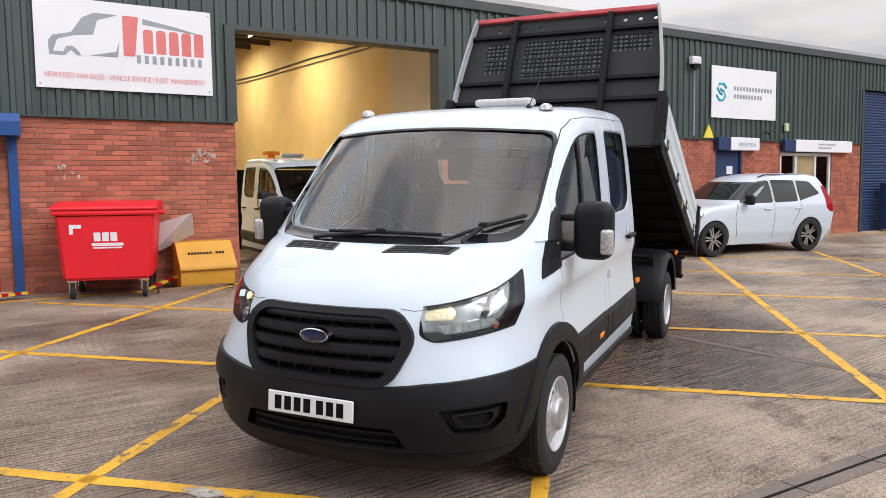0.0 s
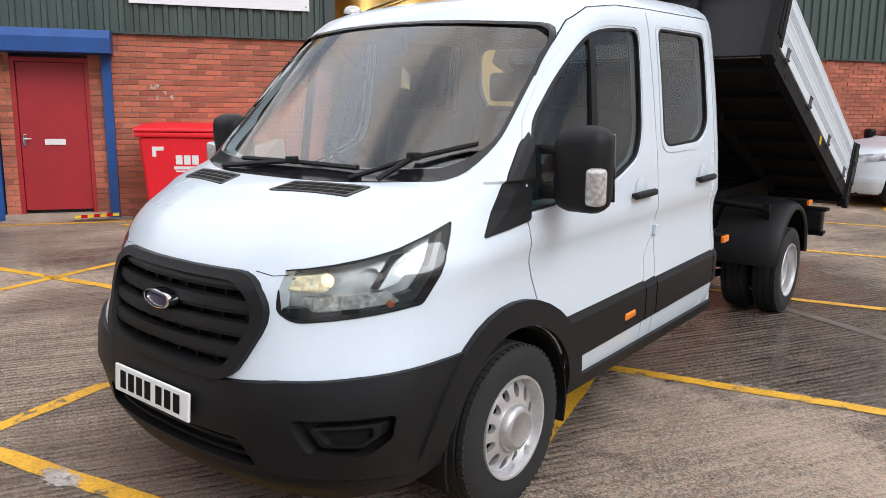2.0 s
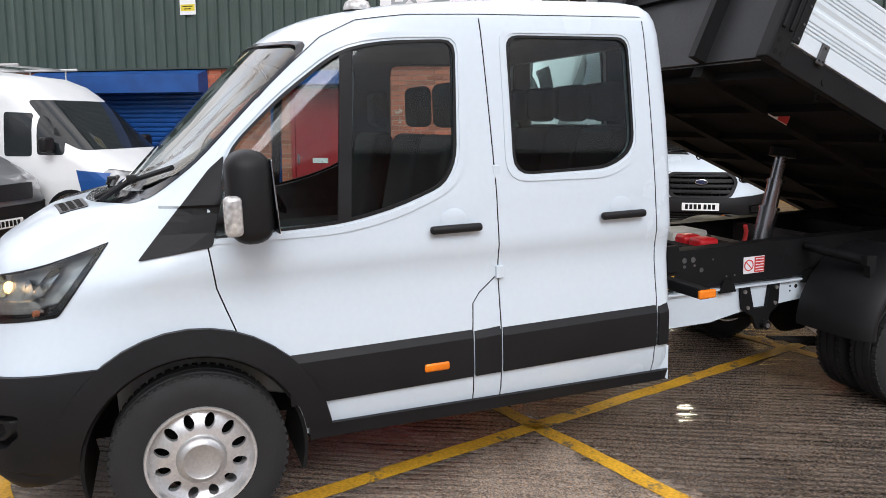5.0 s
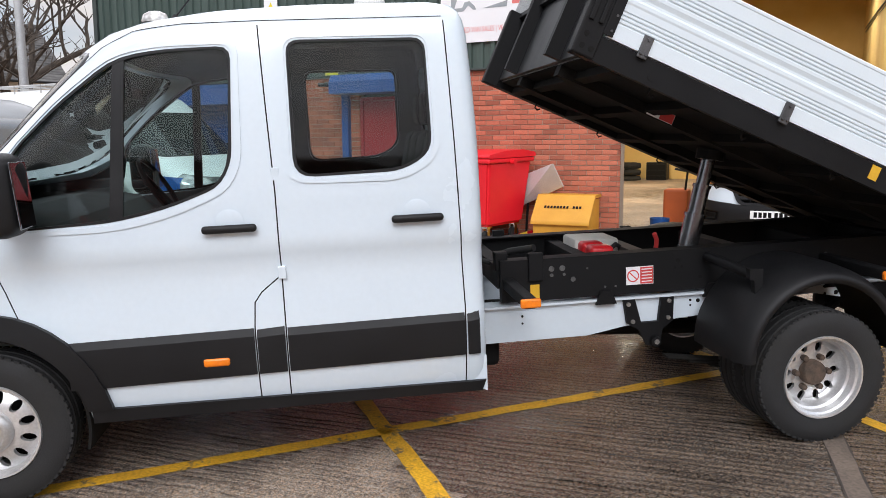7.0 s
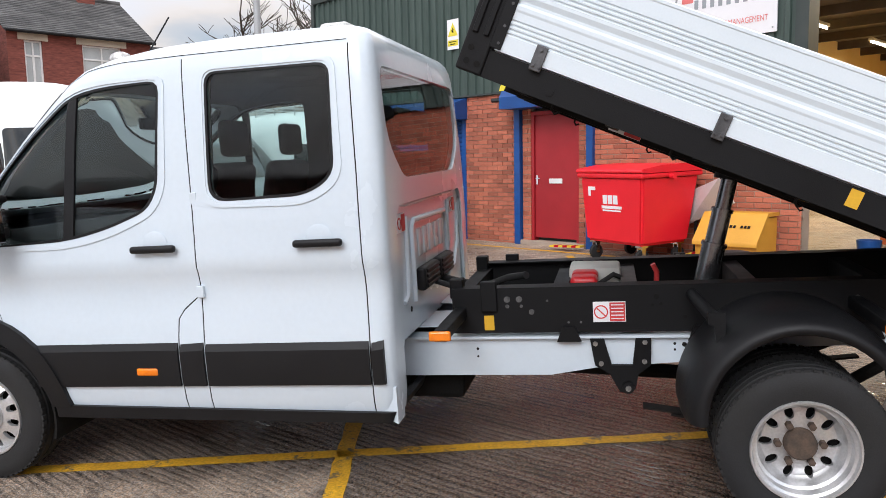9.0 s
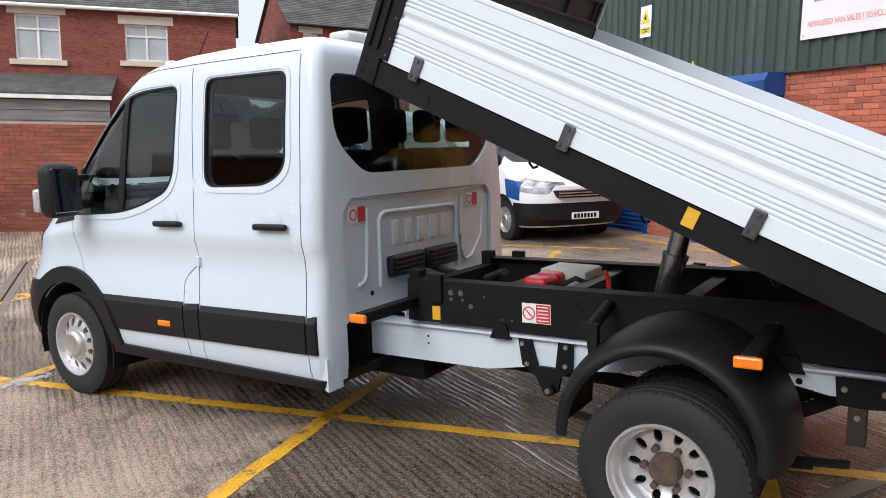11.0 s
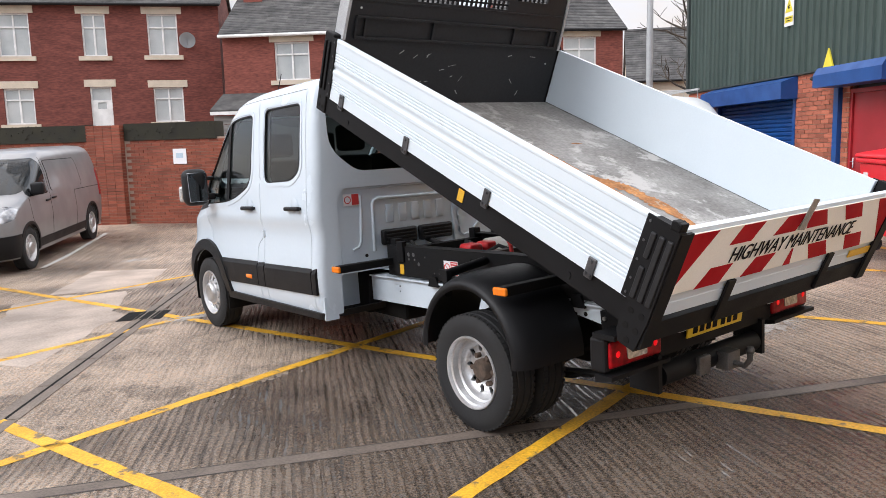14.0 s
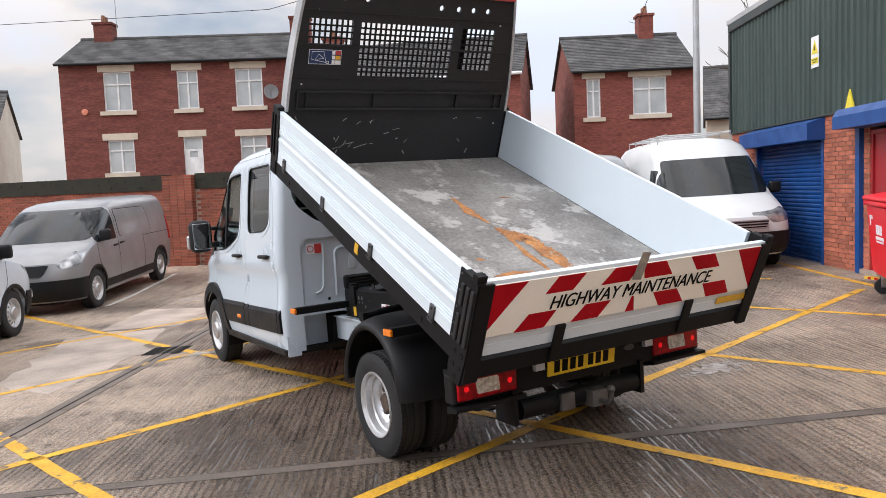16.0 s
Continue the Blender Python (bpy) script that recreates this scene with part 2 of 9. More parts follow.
def prism(bm, poly, axis, a, b, m=None):
    """Extrude a polygon between a and b along an axis: x takes (y, z), y takes (x, z), z takes (x, y)."""
    def at(p, d):
        q = {"x": (d, p[0], p[1]), "y": (p[0], d, p[1]), "z": (p[0], p[1], d)}[axis]
        return Vector(q) if m is None else m @ Vector(q)
    lo, hi = [bm.verts.new(at(p, a)) for p in poly], [bm.verts.new(at(p, b)) for p in poly]
    k = len(poly)
    bm.faces.new(lo)
    bm.faces.new(hi[::-1])
    for i in range(k):
        bm.faces.new((lo[i], hi[i], hi[(i + 1) % k], lo[(i + 1) % k]))
    bmesh.ops.recalc_face_normals(bm, faces=bm.faces)
    return bm


def rounded(poly, r, seg=4):
    """Round the corners of a polygon; r is one radius or one for each corner."""
    out, k = [], len(poly)
    for i, p in enumerate(poly):
        p, a, b = Vector(p), Vector(poly[i - 1]), Vector(poly[(i + 1) % k])
        rr = r[i] if isinstance(r, (list, tuple)) else r
        da, db = (a - p), (b - p)
        c = min(rr, da.length * 0.48, db.length * 0.48)
        s, e = p + da.normalized() * c, p + db.normalized() * c
        for j in range(seg + 1):
            t = j / seg
            q = s * (1 - t) ** 2 + p * 2 * t * (1 - t) + e * t * t
            out.append((q.x, q.y))
    return out


def cyl(bm, p0, p1, r, r1=None, seg=16, caps=True):
    p0, p1 = Vector(p0), Vector(p1)
    r1 = r if r1 is None else r1
    q = (p1 - p0).to_track_quat("Z", "Y").to_matrix()
    u, v = q @ Vector((1, 0, 0)), q @ Vector((0, 1, 0))
    ra, rb = [], []
    for i in range(seg):
        w = 2 * math.pi * i / seg
        o = u * math.cos(w) + v * math.sin(w)
        ra.append(bm.verts.new(p0 + o * r))
        rb.append(bm.verts.new(p1 + o * r1))
    for i in range(seg):
        bm.faces.new((ra[i], ra[(i + 1) % seg], rb[(i + 1) % seg], rb[i]))
    if caps:
        bm.faces.new(ra[::-1])
        bm.faces.new(rb)
    return bm


def tube(bm, pts, r, seg=8):
    """A round bar along points."""
    pts = [Vector(p) for p in pts]
    rings = []
    for i, p in enumerate(pts):
        d = (pts[min(i + 1, len(pts) - 1)] - pts[max(i - 1, 0)]).normalized()
        q = d.to_track_quat("Z", "Y").to_matrix()
        rings.append([bm.verts.new(p + q @ Vector((r * math.cos(6.2832 * j / seg), r * math.sin(6.2832 * j / seg), 0))) for j in range(seg)])
    for a, b in zip(rings, rings[1:]):
        for j in range(seg):
            bm.faces.new((a[j], a[(j + 1) % seg], b[(j + 1) % seg], b[j]))
    bm.faces.new(rings[0][::-1])
    bm.faces.new(rings[-1])
    return bm


def lathe(bm, prof, seg=32, m=None, closed=False):
    """Turn a profile of (radius, height) about z."""
    rings = []
    for r, z in prof:
        if r < 1e-6:
            c = Vector((0, 0, z))
            rings.append([bm.verts.new(c if m is None else m @ c)])
        else:
            ring = []
            for i in range(seg):
                w = 2 * math.pi * i / seg
                c = Vector((r * math.cos(w), r * math.sin(w), z))
                ring.append(bm.verts.new(c if m is None else m @ c))
            rings.append(ring)
    pairs = list(zip(rings, rings[1:])) + ([(rings[-1], rings[0])] if closed else [])
    for a, b in pairs:
        for i in range(seg):
            j = (i + 1) % seg
            f = [a[i % len(a)], a[j % len(a)], b[j % len(b)], b[i % len(b)]]
            g = []
            for v in f:
                if v not in g:
                    g.append(v)
            if len(g) > 2:
                bm.faces.new(g)
    return bm


def carve(bm, steps):
    """Boolean steps on a closed mesh: ("-" or "*", closed mesh). All meshes are used up."""
    def tmp(b):
        bmesh.ops.recalc_face_normals(b, faces=b.faces)
        me = bpy.data.meshes.new("tmp")
        b.to_mesh(me)
        b.free()
        return new("tmp", me)
    ob = tmp(bm)
    tools = []
    for op, tool in steps:
        t = tmp(tool)
        tools.append(t)
        md = ob.modifiers.new("cut", "BOOLEAN")
        md.operation, md.solver, md.object = ("DIFFERENCE" if op == "-" else "INTERSECT"), "EXACT", t
        md.use_self = op == "-"
    bpy.context.view_layer.update()
    out = B()
    ev = ob.evaluated_get(bpy.context.evaluated_depsgraph_get())
    out.from_mesh(ev.to_mesh())
    ev.to_mesh_clear()
    for t in [ob, *tools]:
        me = t.data
        bpy.data.objects.remove(t)
        bpy.data.meshes.remove(me)
    return out


def letters(text, size, width, depth=0.002, shear=0.0, bold=0.0):
    """Letters of the built-in font as a mesh in the xz plane, facing -y, scaled to a width and centred."""
    cu = bpy.data.curves.new("text", "FONT")
    cu.body, cu.size, cu.extrude, cu.align_x, cu.align_y, cu.shear, cu.offset = text, size, depth, "CENTER", "CENTER", shear, bold
    ob = new("tmp", cu)
    bpy.context.view_layer.update()
    me = ob.evaluated_get(bpy.context.evaluated_depsgraph_get()).to_mesh()
    bm = B()
    bm.from_mesh(me)
    bpy.data.objects.remove(ob)
    bpy.data.curves.remove(cu)
    xs = [v.co.x for v in bm.verts]
    k = width / (max(xs) - min(xs))
    mid = (max(xs) + min(xs)) / 2
    for v in bm.verts:
        v.co = Vector(((v.co.x - mid) * k, -v.co.z, v.co.y))
    return bm

# ---- the yard ----
def yard(x, y, rz=0.0, z=0.0):
    """A pose on the sloping yard."""
    return SLOPE @ pose(x, y, z, 0, 0, rz)


def ground_z(x, y):
    """The height of the ground: the yard's slope, running out level far off."""
    k = min(1.0, 45.0 / max(math.hypot(x, y), 1e-6))
    rise = 0.042 * min(max(0.0, -7.5 - y), 5.0)
    return (UP.x * x + UP.y * y) * k + rise


# The long works facade: local x runs along it, y into it, z up.
WALL_H = (SLOPE @ Vector((0.54824, 0.83632, -0.00238))).to_3d()
WALL_H.z = 0
WALL_H.normalize()
WALL_IN = Vector((-WALL_H.y, WALL_H.x, 0))
FACE = Matrix(((WALL_H.x, WALL_IN.x, 0, 8.005 * WALL_IN.x), (WALL_H.y, WALL_IN.y, 0, 8.005 * WALL_IN.y), (0, 0, 1, 0), (0, 0, 0, 1)))


def concrete():
    """Brushed yard concrete: raked ridges, grit, dark damp patches, shade painted under the truck, and pale worn ones.
    """
    m = bpy.data.materials.new("yard_concrete")
    m.use_nodes = True
    nt, ln = m.node_tree.nodes, m.node_tree.links
    p = nt["Principled BSDF"]
    co = nt.new("ShaderNodeTexCoord")

    def mapped(rz, scale, loc=(0, 0, 0)):
        n = nt.new("ShaderNodeMapping")
        n.inputs["Rotation"].default_value, n.inputs["Scale"].default_value, n.inputs["Location"].default_value = (0, 0, radians(rz)), scale, loc
        ln.new(co.outputs["Object"], n.inputs["Vector"])
        return n.outputs["Vector"]

    def noised(vec, scale, detail, rough=0.5):
        n = nt.new("ShaderNodeTexNoise")
        n.inputs["Scale"].default_value, n.inputs["Detail"].default_value, n.inputs["Roughness"].default_value = scale, detail, rough
        ln.new(vec, n.inputs["Vector"])
        return n.outputs["Fac"]

    def ranged(val, a, b, c=0.0, d=1.0):
        n = nt.new("ShaderNodeMapRange")
        for key, v in (("From Min", a), ("From Max", b), ("To Min", c), ("To Max", d)):
            n.inputs[key].default_value = v
        ln.new(val, n.inputs["Value"])
        return n.outputs["Result"]

    def calc(op, a, b):
        n = nt.new("ShaderNodeMath")
        n.operation = op
        for i, v in enumerate((a, b)):
            if isinstance(v, float):
                n.inputs[i].default_value = v
            else:
                ln.new(v, n.inputs[i])
        return n.outputs[0]
    def sloped(gx, gy, c, soft):
        """One side of a straight line on the yard, its edge frayed."""
        dot = nt.new("ShaderNodeVectorMath")
        dot.operation = "DOT_PRODUCT"
        ln.new(co.outputs["Object"], dot.inputs[0])
        dot.inputs[1].default_value = (gx, gy, 0)
        return ranged(calc("ADD", calc("ADD", dot.outputs["Value"], c), calc("MULTIPLY", calc("SUBTRACT", noised(co.outputs["Object"], 2.3, 6.0, 0.65), 0.5), 1.1)), 0.0, soft)

    def stretched(along, across):
        n = nt.new("ShaderNodeMapping")
        n.inputs["Scale"].default_value = (along, across, 1.0)
        ln.new(mapped(-62, (1, 1, 1)), n.inputs["Vector"])
        return n.outputs["Vector"]
    # raked ridges along the drain, grit, and large patches of tone
    ridge = ranged(noised(stretched(1.3, 17.0), 1.0, 2.5, 0.55), 0.36, 0.58)
    wave = nt.new("ShaderNodeTexWave")
    wave.wave_type, wave.bands_direction = "BANDS", "Y"
    for key, v in (("Scale", 6.2), ("Distortion", 5.0), ("Detail", 3.0), ("Detail Scale", 0.22), ("Detail Roughness", 0.6)):
        wave.inputs[key].default_value = v
    ln.new(mapped(-62, (1, 1, 1)), wave.inputs["Vector"])
    ridge = calc("ADD", calc("MULTIPLY", ridge, 0.45), calc("MULTIPLY", ranged(wave.outputs["Fac"], 0.12, 0.60), 0.55))
    broad = ranged(noised(stretched(1.6, 9.0), 1.0, 4.0, 0.65), 0.34, 0.68)
    grit = ranged(noised(co.outputs["Object"], 85.0, 4.0, 0.8), 0.40, 0.60)
    pebble = nt.new("ShaderNodeTexVoronoi")
    pebble.inputs["Scale"].default_value = 95.0
    ln.new(co.outputs["Object"], pebble.inputs["Vector"])
    pick = nt.new("ShaderNodeSeparateColor")
    ln.new(pebble.outputs["Color"], pick.inputs["Color"])
    speck = pick.outputs["Red"]
    patch = ranged(noised(co.outputs["Object"], 0.55, 6.0, 0.6), 0.36, 0.64)
    damp = ranged(noised(co.outputs["Object"], 0.33, 7.0, 0.62), 0.47, 0.57)
    spots = ranged(noised(mapped(-59, (1.0, 2.2, 1)), 2.1, 5.0, 0.7), 0.60, 0.68)
    # the slab beside the cab has dried paler than the rest
    dry = calc("MULTIPLY", sloped(1.0, 0.258, -1.02, 0.25), sloped(0.232, -1.0, 1.70, 0.15))
    # wet concrete round the parked truck, darkened further to paint in its shade
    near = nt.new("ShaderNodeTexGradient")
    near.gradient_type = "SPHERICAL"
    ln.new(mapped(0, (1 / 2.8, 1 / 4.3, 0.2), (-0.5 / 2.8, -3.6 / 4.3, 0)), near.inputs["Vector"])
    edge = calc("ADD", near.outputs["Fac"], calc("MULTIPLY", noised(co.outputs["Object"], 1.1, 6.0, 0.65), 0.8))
    wet_and_shade = calc("MAXIMUM", ranged(edge, 0.60, 0.84), calc("MULTIPLY", damp, 0.7))
    wet = calc("MAXIMUM", calc("MULTIPLY", wet_and_shade, calc("SUBTRACT", 1.0, calc("MULTIPLY", dry, 0.93))), calc("MULTIPLY", spots, 0.6))
    raked = calc("SUBTRACT", 1.0, calc("MULTIPLY", dry, 0.62))
    tone = calc("ADD", calc("ADD", calc("MULTIPLY", calc("MULTIPLY", ridge, raked), 0.24), calc("ADD", calc("MULTIPLY", grit, 0.30), calc("MULTIPLY", speck, 0.22))), calc("ADD", calc("MULTIPLY", patch, 0.24), calc("MULTIPLY", broad, 0.11)))
    stain = ranged(noised(mapped(15, (1, 1, 1), (2.2, 7.1, 0)), 1.35, 4.0, 0.6), 0.55, 0.62)
    tone = calc("ADD", tone, calc("MULTIPLY", dry, calc("SUBTRACT", 0.15, calc("MULTIPLY", stain, 0.17))))
    ramp = nt.new("ShaderNodeValToRGB")
    el = ramp.color_ramp.elements
    el[0].position, el[0].color = 0.24, (0.040, 0.031, 0.026, 1)
    el[1].position, el[1].color = 0.80, (0.64, 0.52, 0.42, 1)
    mid = el.new(0.52)
    mid.color = (0.275, 0.220, 0.176, 1)
    ln.new(tone, ramp.inputs["Fac"])
    mul = nt.new("ShaderNodeMix")
    mul.data_type, mul.blend_type = "RGBA", "MULTIPLY"
    mul.inputs[0].default_value = 1.0
    # brown and grey stones in the mix
    stone = nt.new("ShaderNodeValToRGB")
    stone.color_ramp.elements[0].position, stone.color_ramp.elements[0].color = 0.40, (1.10, 0.96, 0.82, 1)
    stone.color_ramp.elements[1].position, stone.color_ramp.elements[1].color = 0.60, (0.94, 1.0, 1.06, 1)
    ln.new(noised(mapped(20, (1, 1, 1), (5, 3, 0)), 70.0, 2.0, 0.6), stone.inputs["Fac"])
    tint = nt.new("ShaderNodeMix")
    tint.data_type, tint.blend_type = "RGBA", "MULTIPLY"
    tint.inputs[0].default_value = 1.0
    ln.new(ramp.outputs["Color"], tint.inputs[6])
    ln.new(stone.outputs["Color"], tint.inputs[7])
    ln.new(tint.outputs[2], mul.inputs[6])
    # this tint darkens the wet and also paints the shade under the truck
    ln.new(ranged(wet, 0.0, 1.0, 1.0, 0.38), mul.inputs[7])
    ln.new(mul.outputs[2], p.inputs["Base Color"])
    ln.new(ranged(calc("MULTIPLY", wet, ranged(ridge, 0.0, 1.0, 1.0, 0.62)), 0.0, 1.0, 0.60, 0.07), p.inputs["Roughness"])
    p.inputs["IOR"].default_value = 1.42
    bp = nt.new("ShaderNodeBump")
    bp.inputs["Strength"].default_value, bp.inputs["Distance"].default_value = 1.0, 0.014
    # water lies level in the grooves where the concrete is wet
    relief = calc("ADD", calc("MULTIPLY", ridge, raked), calc("ADD", calc("MULTIPLY", grit, 0.30), calc("MULTIPLY", speck, 0.22)))
    ln.new(calc("MAXIMUM", relief, calc("MULTIPLY", wet, 0.60)), bp.inputs["Height"])
    ln.new(bp.outputs["Normal"], p.inputs["Normal"])
    return m


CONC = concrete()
LINEY = surf("yellow_line", (0.74, 0.40, 0.025), (0.58, 0.30, 0.02), 3, 0.55, spread=0.28, fine=70, bump=0.003, wear=((0.15, 0.11, 0.065), 0.44, 7))
LINEW = surf("white_line", (0.66, 0.65, 0.62), (0.5, 0.49, 0.47), 3, 0.6, spread=0.15, fine=60, wear=((0.2, 0.17, 0.14), 0.40, 6))

steps = [-900, -400, -200, -100, -60, -45] + [-40 + 2 * i for i in range(41)] + [45, 60, 100, 200, 400, 900]
bm = B()
grid = [[bm.verts.new((x, y, ground_z(x, y))) for x in steps] for y in steps]
for j in range(len(steps) - 1):
    for i in range(len(steps) - 1):
        bm.faces.new((grid[j][i], grid[j][i + 1], grid[j + 1][i + 1], grid[j + 1][i]))
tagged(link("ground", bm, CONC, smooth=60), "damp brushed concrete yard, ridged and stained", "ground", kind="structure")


def rise_at(y):
    """How far the ground stands above the yard's plane near the garden wall."""
    a = 2 * math.floor(y / 2)
    r0, r1 = (0.042 * min(max(0.0, -7.5 - v), 5.0) for v in (a, a + 2))
    return r0 + (r1 - r0) * (y - a) / 2


def marking(name, x0, y0, x1, y1, width, mat, label):
    """A painted line on the yard, its edges a little ragged."""
    d = Vector((x1 - x0, y1 - y0))
    n = Vector((-d.y, d.x)).normalized() * width / 2
    bm = B()
    k = max(2, int(d.length / 0.12))
    prev = None
    for i in range(k + 1):
        c = Vector((x0, y0)) + d * (i / k)
        e0, e1 = 1 + random.uniform(-0.12, 0.12), 1 + random.uniform(-0.12, 0.12)
        cur = (bm.verts.new((c.x + n.x * e0, c.y + n.y * e0, 0.004 + rise_at(c.y))), bm.verts.new((c.x - n.x * e1, c.y - n.y * e1, 0.004 + rise_at(c.y))))
        if prev:
            bm.faces.new((prev[0], prev[1], cur[1], cur[0]))
        prev = cur
    return solid(name, bm, mat, SLOPE, label, "road marking", "structure")


YL = "worn yellow hatching line painted on the concrete yard"
for off in (-7.62, -5.02, -2.34, 0.26, 2.86, 5.5):
    # lines running with the truck, leaning a little to the left
    y0, y1 = (-9.0 if off in (0.26, 2.86) else -3.9), 14.0
    if off < -5:
        y1 = 4.9 if off > -7 else 1.0
    elif off < 0:
        y1 = 8.6
    marking("yellow_line", off - 0.258 * (y0 - 2.5), y0, off - 0.258 * (y1 - 2.5), y1, 0.10, LINEY, YL)
for off, x0, x1 in ((-3.5, -2.0, 8), (-0.92, -4.6, 8), (1.66, -6.6, 8), (4.19, -6.95, 8), (6.79, -5.2, 8), (9.37, -3.2, 8), (11.95, -1.4, 8)):
    marking("yellow_line", x0, off + 0.232 * x0, x1, off + 0.232 * x1, 0.10, LINEY, YL)
for a, b in ((-9.6, 2.3), (8.5, 24)):
    p = Vector((0.836, -0.548)) * -7.5
    q = Vector((0.5482, 0.8363))
    marking("yellow_line", p.x + q.x * a, p.y + q.y * a, p.x + q.x * b, p.y + q.y * b, 0.10, LINEY, "worn yellow line painted along the foot of the works wall")
for k in range(3):
    p = Vector((1.3, -6.65)) + Vector((-2.45, 1.3)) * -k
    q = p + Vector((-2.05, -4.0))
    marking("white_line", p.x, p.y, q.x, q.y, 0.09, LINEW, "worn white parking bay line on concrete")

# the drain channel runs parallel to the works wall
bm = B()
q, p = Vector((0.5482, 0.8363)), Vector((0.8363, -0.5482)) * 1.70
m_dr = SLOPE @ pose(p.x, p.y, 0, 0, 0, math.degrees(math.atan2(q.y, q.x)))
for i in range(34):
    x0 = -12 + i * 0.75
    box(bm, x0 + 0.01, x0 + 0.74, -0.10, -0.013, -0.05, 0.005)
    box(bm, x0 + 0.01, x0 + 0.74, 0.013, 0.10, -0.05, 0.005)
solid("drain_channel", bm, surf("drain_kerb", (0.12, 0.094, 0.076), (0.19, 0.15, 0.12), 3, 0.6, spread=0.35, fine=60, bump=0.002), m_dr, "weathered concrete drain channel set in the yard", "drain", "structure")
bm = B()
box(bm, -12, 13.5, -0.012, 0.012, -0.05, 0.003)
solid("drain_slot", bm, LOWDARK, m_dr, "dark slot of the drain channel", "drain", "structure")

# joints between the slabs, square to the drain, with a smooth strip between them
for along in (4.1,):
    bm = B()
    prev = None
    for i in range(61):
        t = -7.5 + 9.05 * i / 60
        cur = [bm.verts.new((0.5482 * (along + 0.13 * t + e) + 0.8363 * t, 0.8363 * (along + 0.13 * t + e) - 0.5482 * t, 0.0022)) for e in (-0.055, 0.055)]
        if prev:
            bm.faces.new((prev[0], prev[1], cur[1], cur[0]))
        prev = cur
    solid("joint_strip", bm, surf("smooth_strip", (0.165, 0.128, 0.102), (0.10, 0.079, 0.064), 2.5, 0.6, spread=0.35, fine=60, bump=0.002), SLOPE, "smooth trowelled strip between the slabs", "joint", "structure")
    for d in (-0.055, 0.055):
        bm = B()
        k = 150
        prev = None
        for i in range(k + 1):
            t = -7.5 + 9.05 * i / k
            w = max(0.001, 0.005 + 0.012 * noise.noise(Vector((t * 5, along, d * 50))))
            cur = [bm.verts.new((0.5482 * (along + 0.13 * t + d + e) + 0.8363 * t, 0.8363 * (along + 0.13 * t + d + e) - 0.5482 * t, 0.0025)) for e in (-w, w)]
            if prev:
                bm.faces.new((prev[0], prev[1], cur[1], cur[0]))
            prev = cur
        solid("slab_joint", bm, surf("joint_filler", (0.035, 0.028, 0.023), (0.06, 0.048, 0.04), 8, 0.7, spread=0.3), SLOPE, "dark filled joint between the concrete slabs", "joint", "structure")
# ---- works building ----
CLAD = surf("green_cladding", (0.034, 0.056, 0.048), (0.054, 0.080, 0.070), 1.1, 0.45, spread=0.16, fine=14, stretch=(3, 3, 0.25), wear=((0.15, 0.17, 0.16), 0.31, 2.2))
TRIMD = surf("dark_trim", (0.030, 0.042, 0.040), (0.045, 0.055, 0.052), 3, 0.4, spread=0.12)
BRICK = surf("red_brick", (0.44, 0.135, 0.078), (0.32, 0.098, 0.060), 1.6, 0.85, spread=0.22, fine=70, bump=0.002, rand=0.28)
MORTAR = surf("mortar", (0.42, 0.33, 0.26), (0.32, 0.25, 0.20), 3, 0.9, spread=0.15)
BLUE = surf("blue_paint", (0.007, 0.070, 0.27), (0.006, 0.052, 0.205), 3, 0.4, spread=0.08, wear=((0.05, 0.1, 0.22), 0.27, 6))
NAVY = surf("navy_paint", (0.012, 0.035, 0.11), (0.01, 0.028, 0.09), 3, 0.45, spread=0.1)
DOORR = surf("red_door_paint", (0.36, 0.018, 0.025), (0.31, 0.014, 0.02), 2, 0.4, spread=0.05)
YELLOWW = surf("yellow_wall_paint", (0.78, 0.57, 0.24), (0.72, 0.51, 0.20), 1.2, 0.75, spread=0.05, wear=((0.45, 0.32, 0.14), 0.30, 2.5))
CREAMW = surf("cream_wall_paint", (0.74, 0.64, 0.44), (0.68, 0.58, 0.38), 1.2, 0.75, spread=0.05)
FLOORI = surf("workshop_floor", (0.26, 0.20, 0.13), (0.18, 0.14, 0.09), 0.9, 0.4, spread=0.15, wear=((0.10, 0.08, 0.06), 0.4, 1.3))
UPVC = surf("white_upvc", (0.80, 0.80, 0.79), None, 3, 0.35, spread=0.03)
SIGNW = surf("white_sign", (0.80, 0.80, 0.82), (0.76, 0.76, 0.78), 1, 0.45, spread=0.02)
ROOFG = surf("grey_roof_sheet", (0.42, 0.42, 0.42), (0.34, 0.34, 0.34), 1, 0.6, spread=0.1)
PINK = surf("faded_red_sign_ink", (0.72, 0.20, 0.19), (0.66, 0.17, 0.16), 2, 0.5, spread=0.05)
GREYI = surf("grey_sign_ink", (0.33, 0.36, 0.38), None, 2, 0.5, spread=0.04)
YTRI = surf("yellow_plastic", (0.80, 0.66, 0.05), None, 2, 0.5, spread=0.05)
BLINDS = surf("pale_blind", (0.62, 0.66, 0.66), (0.54, 0.58, 0.58), 3, 0.7, spread=0.04)
CLB, EAVE = 2.755, 5.0


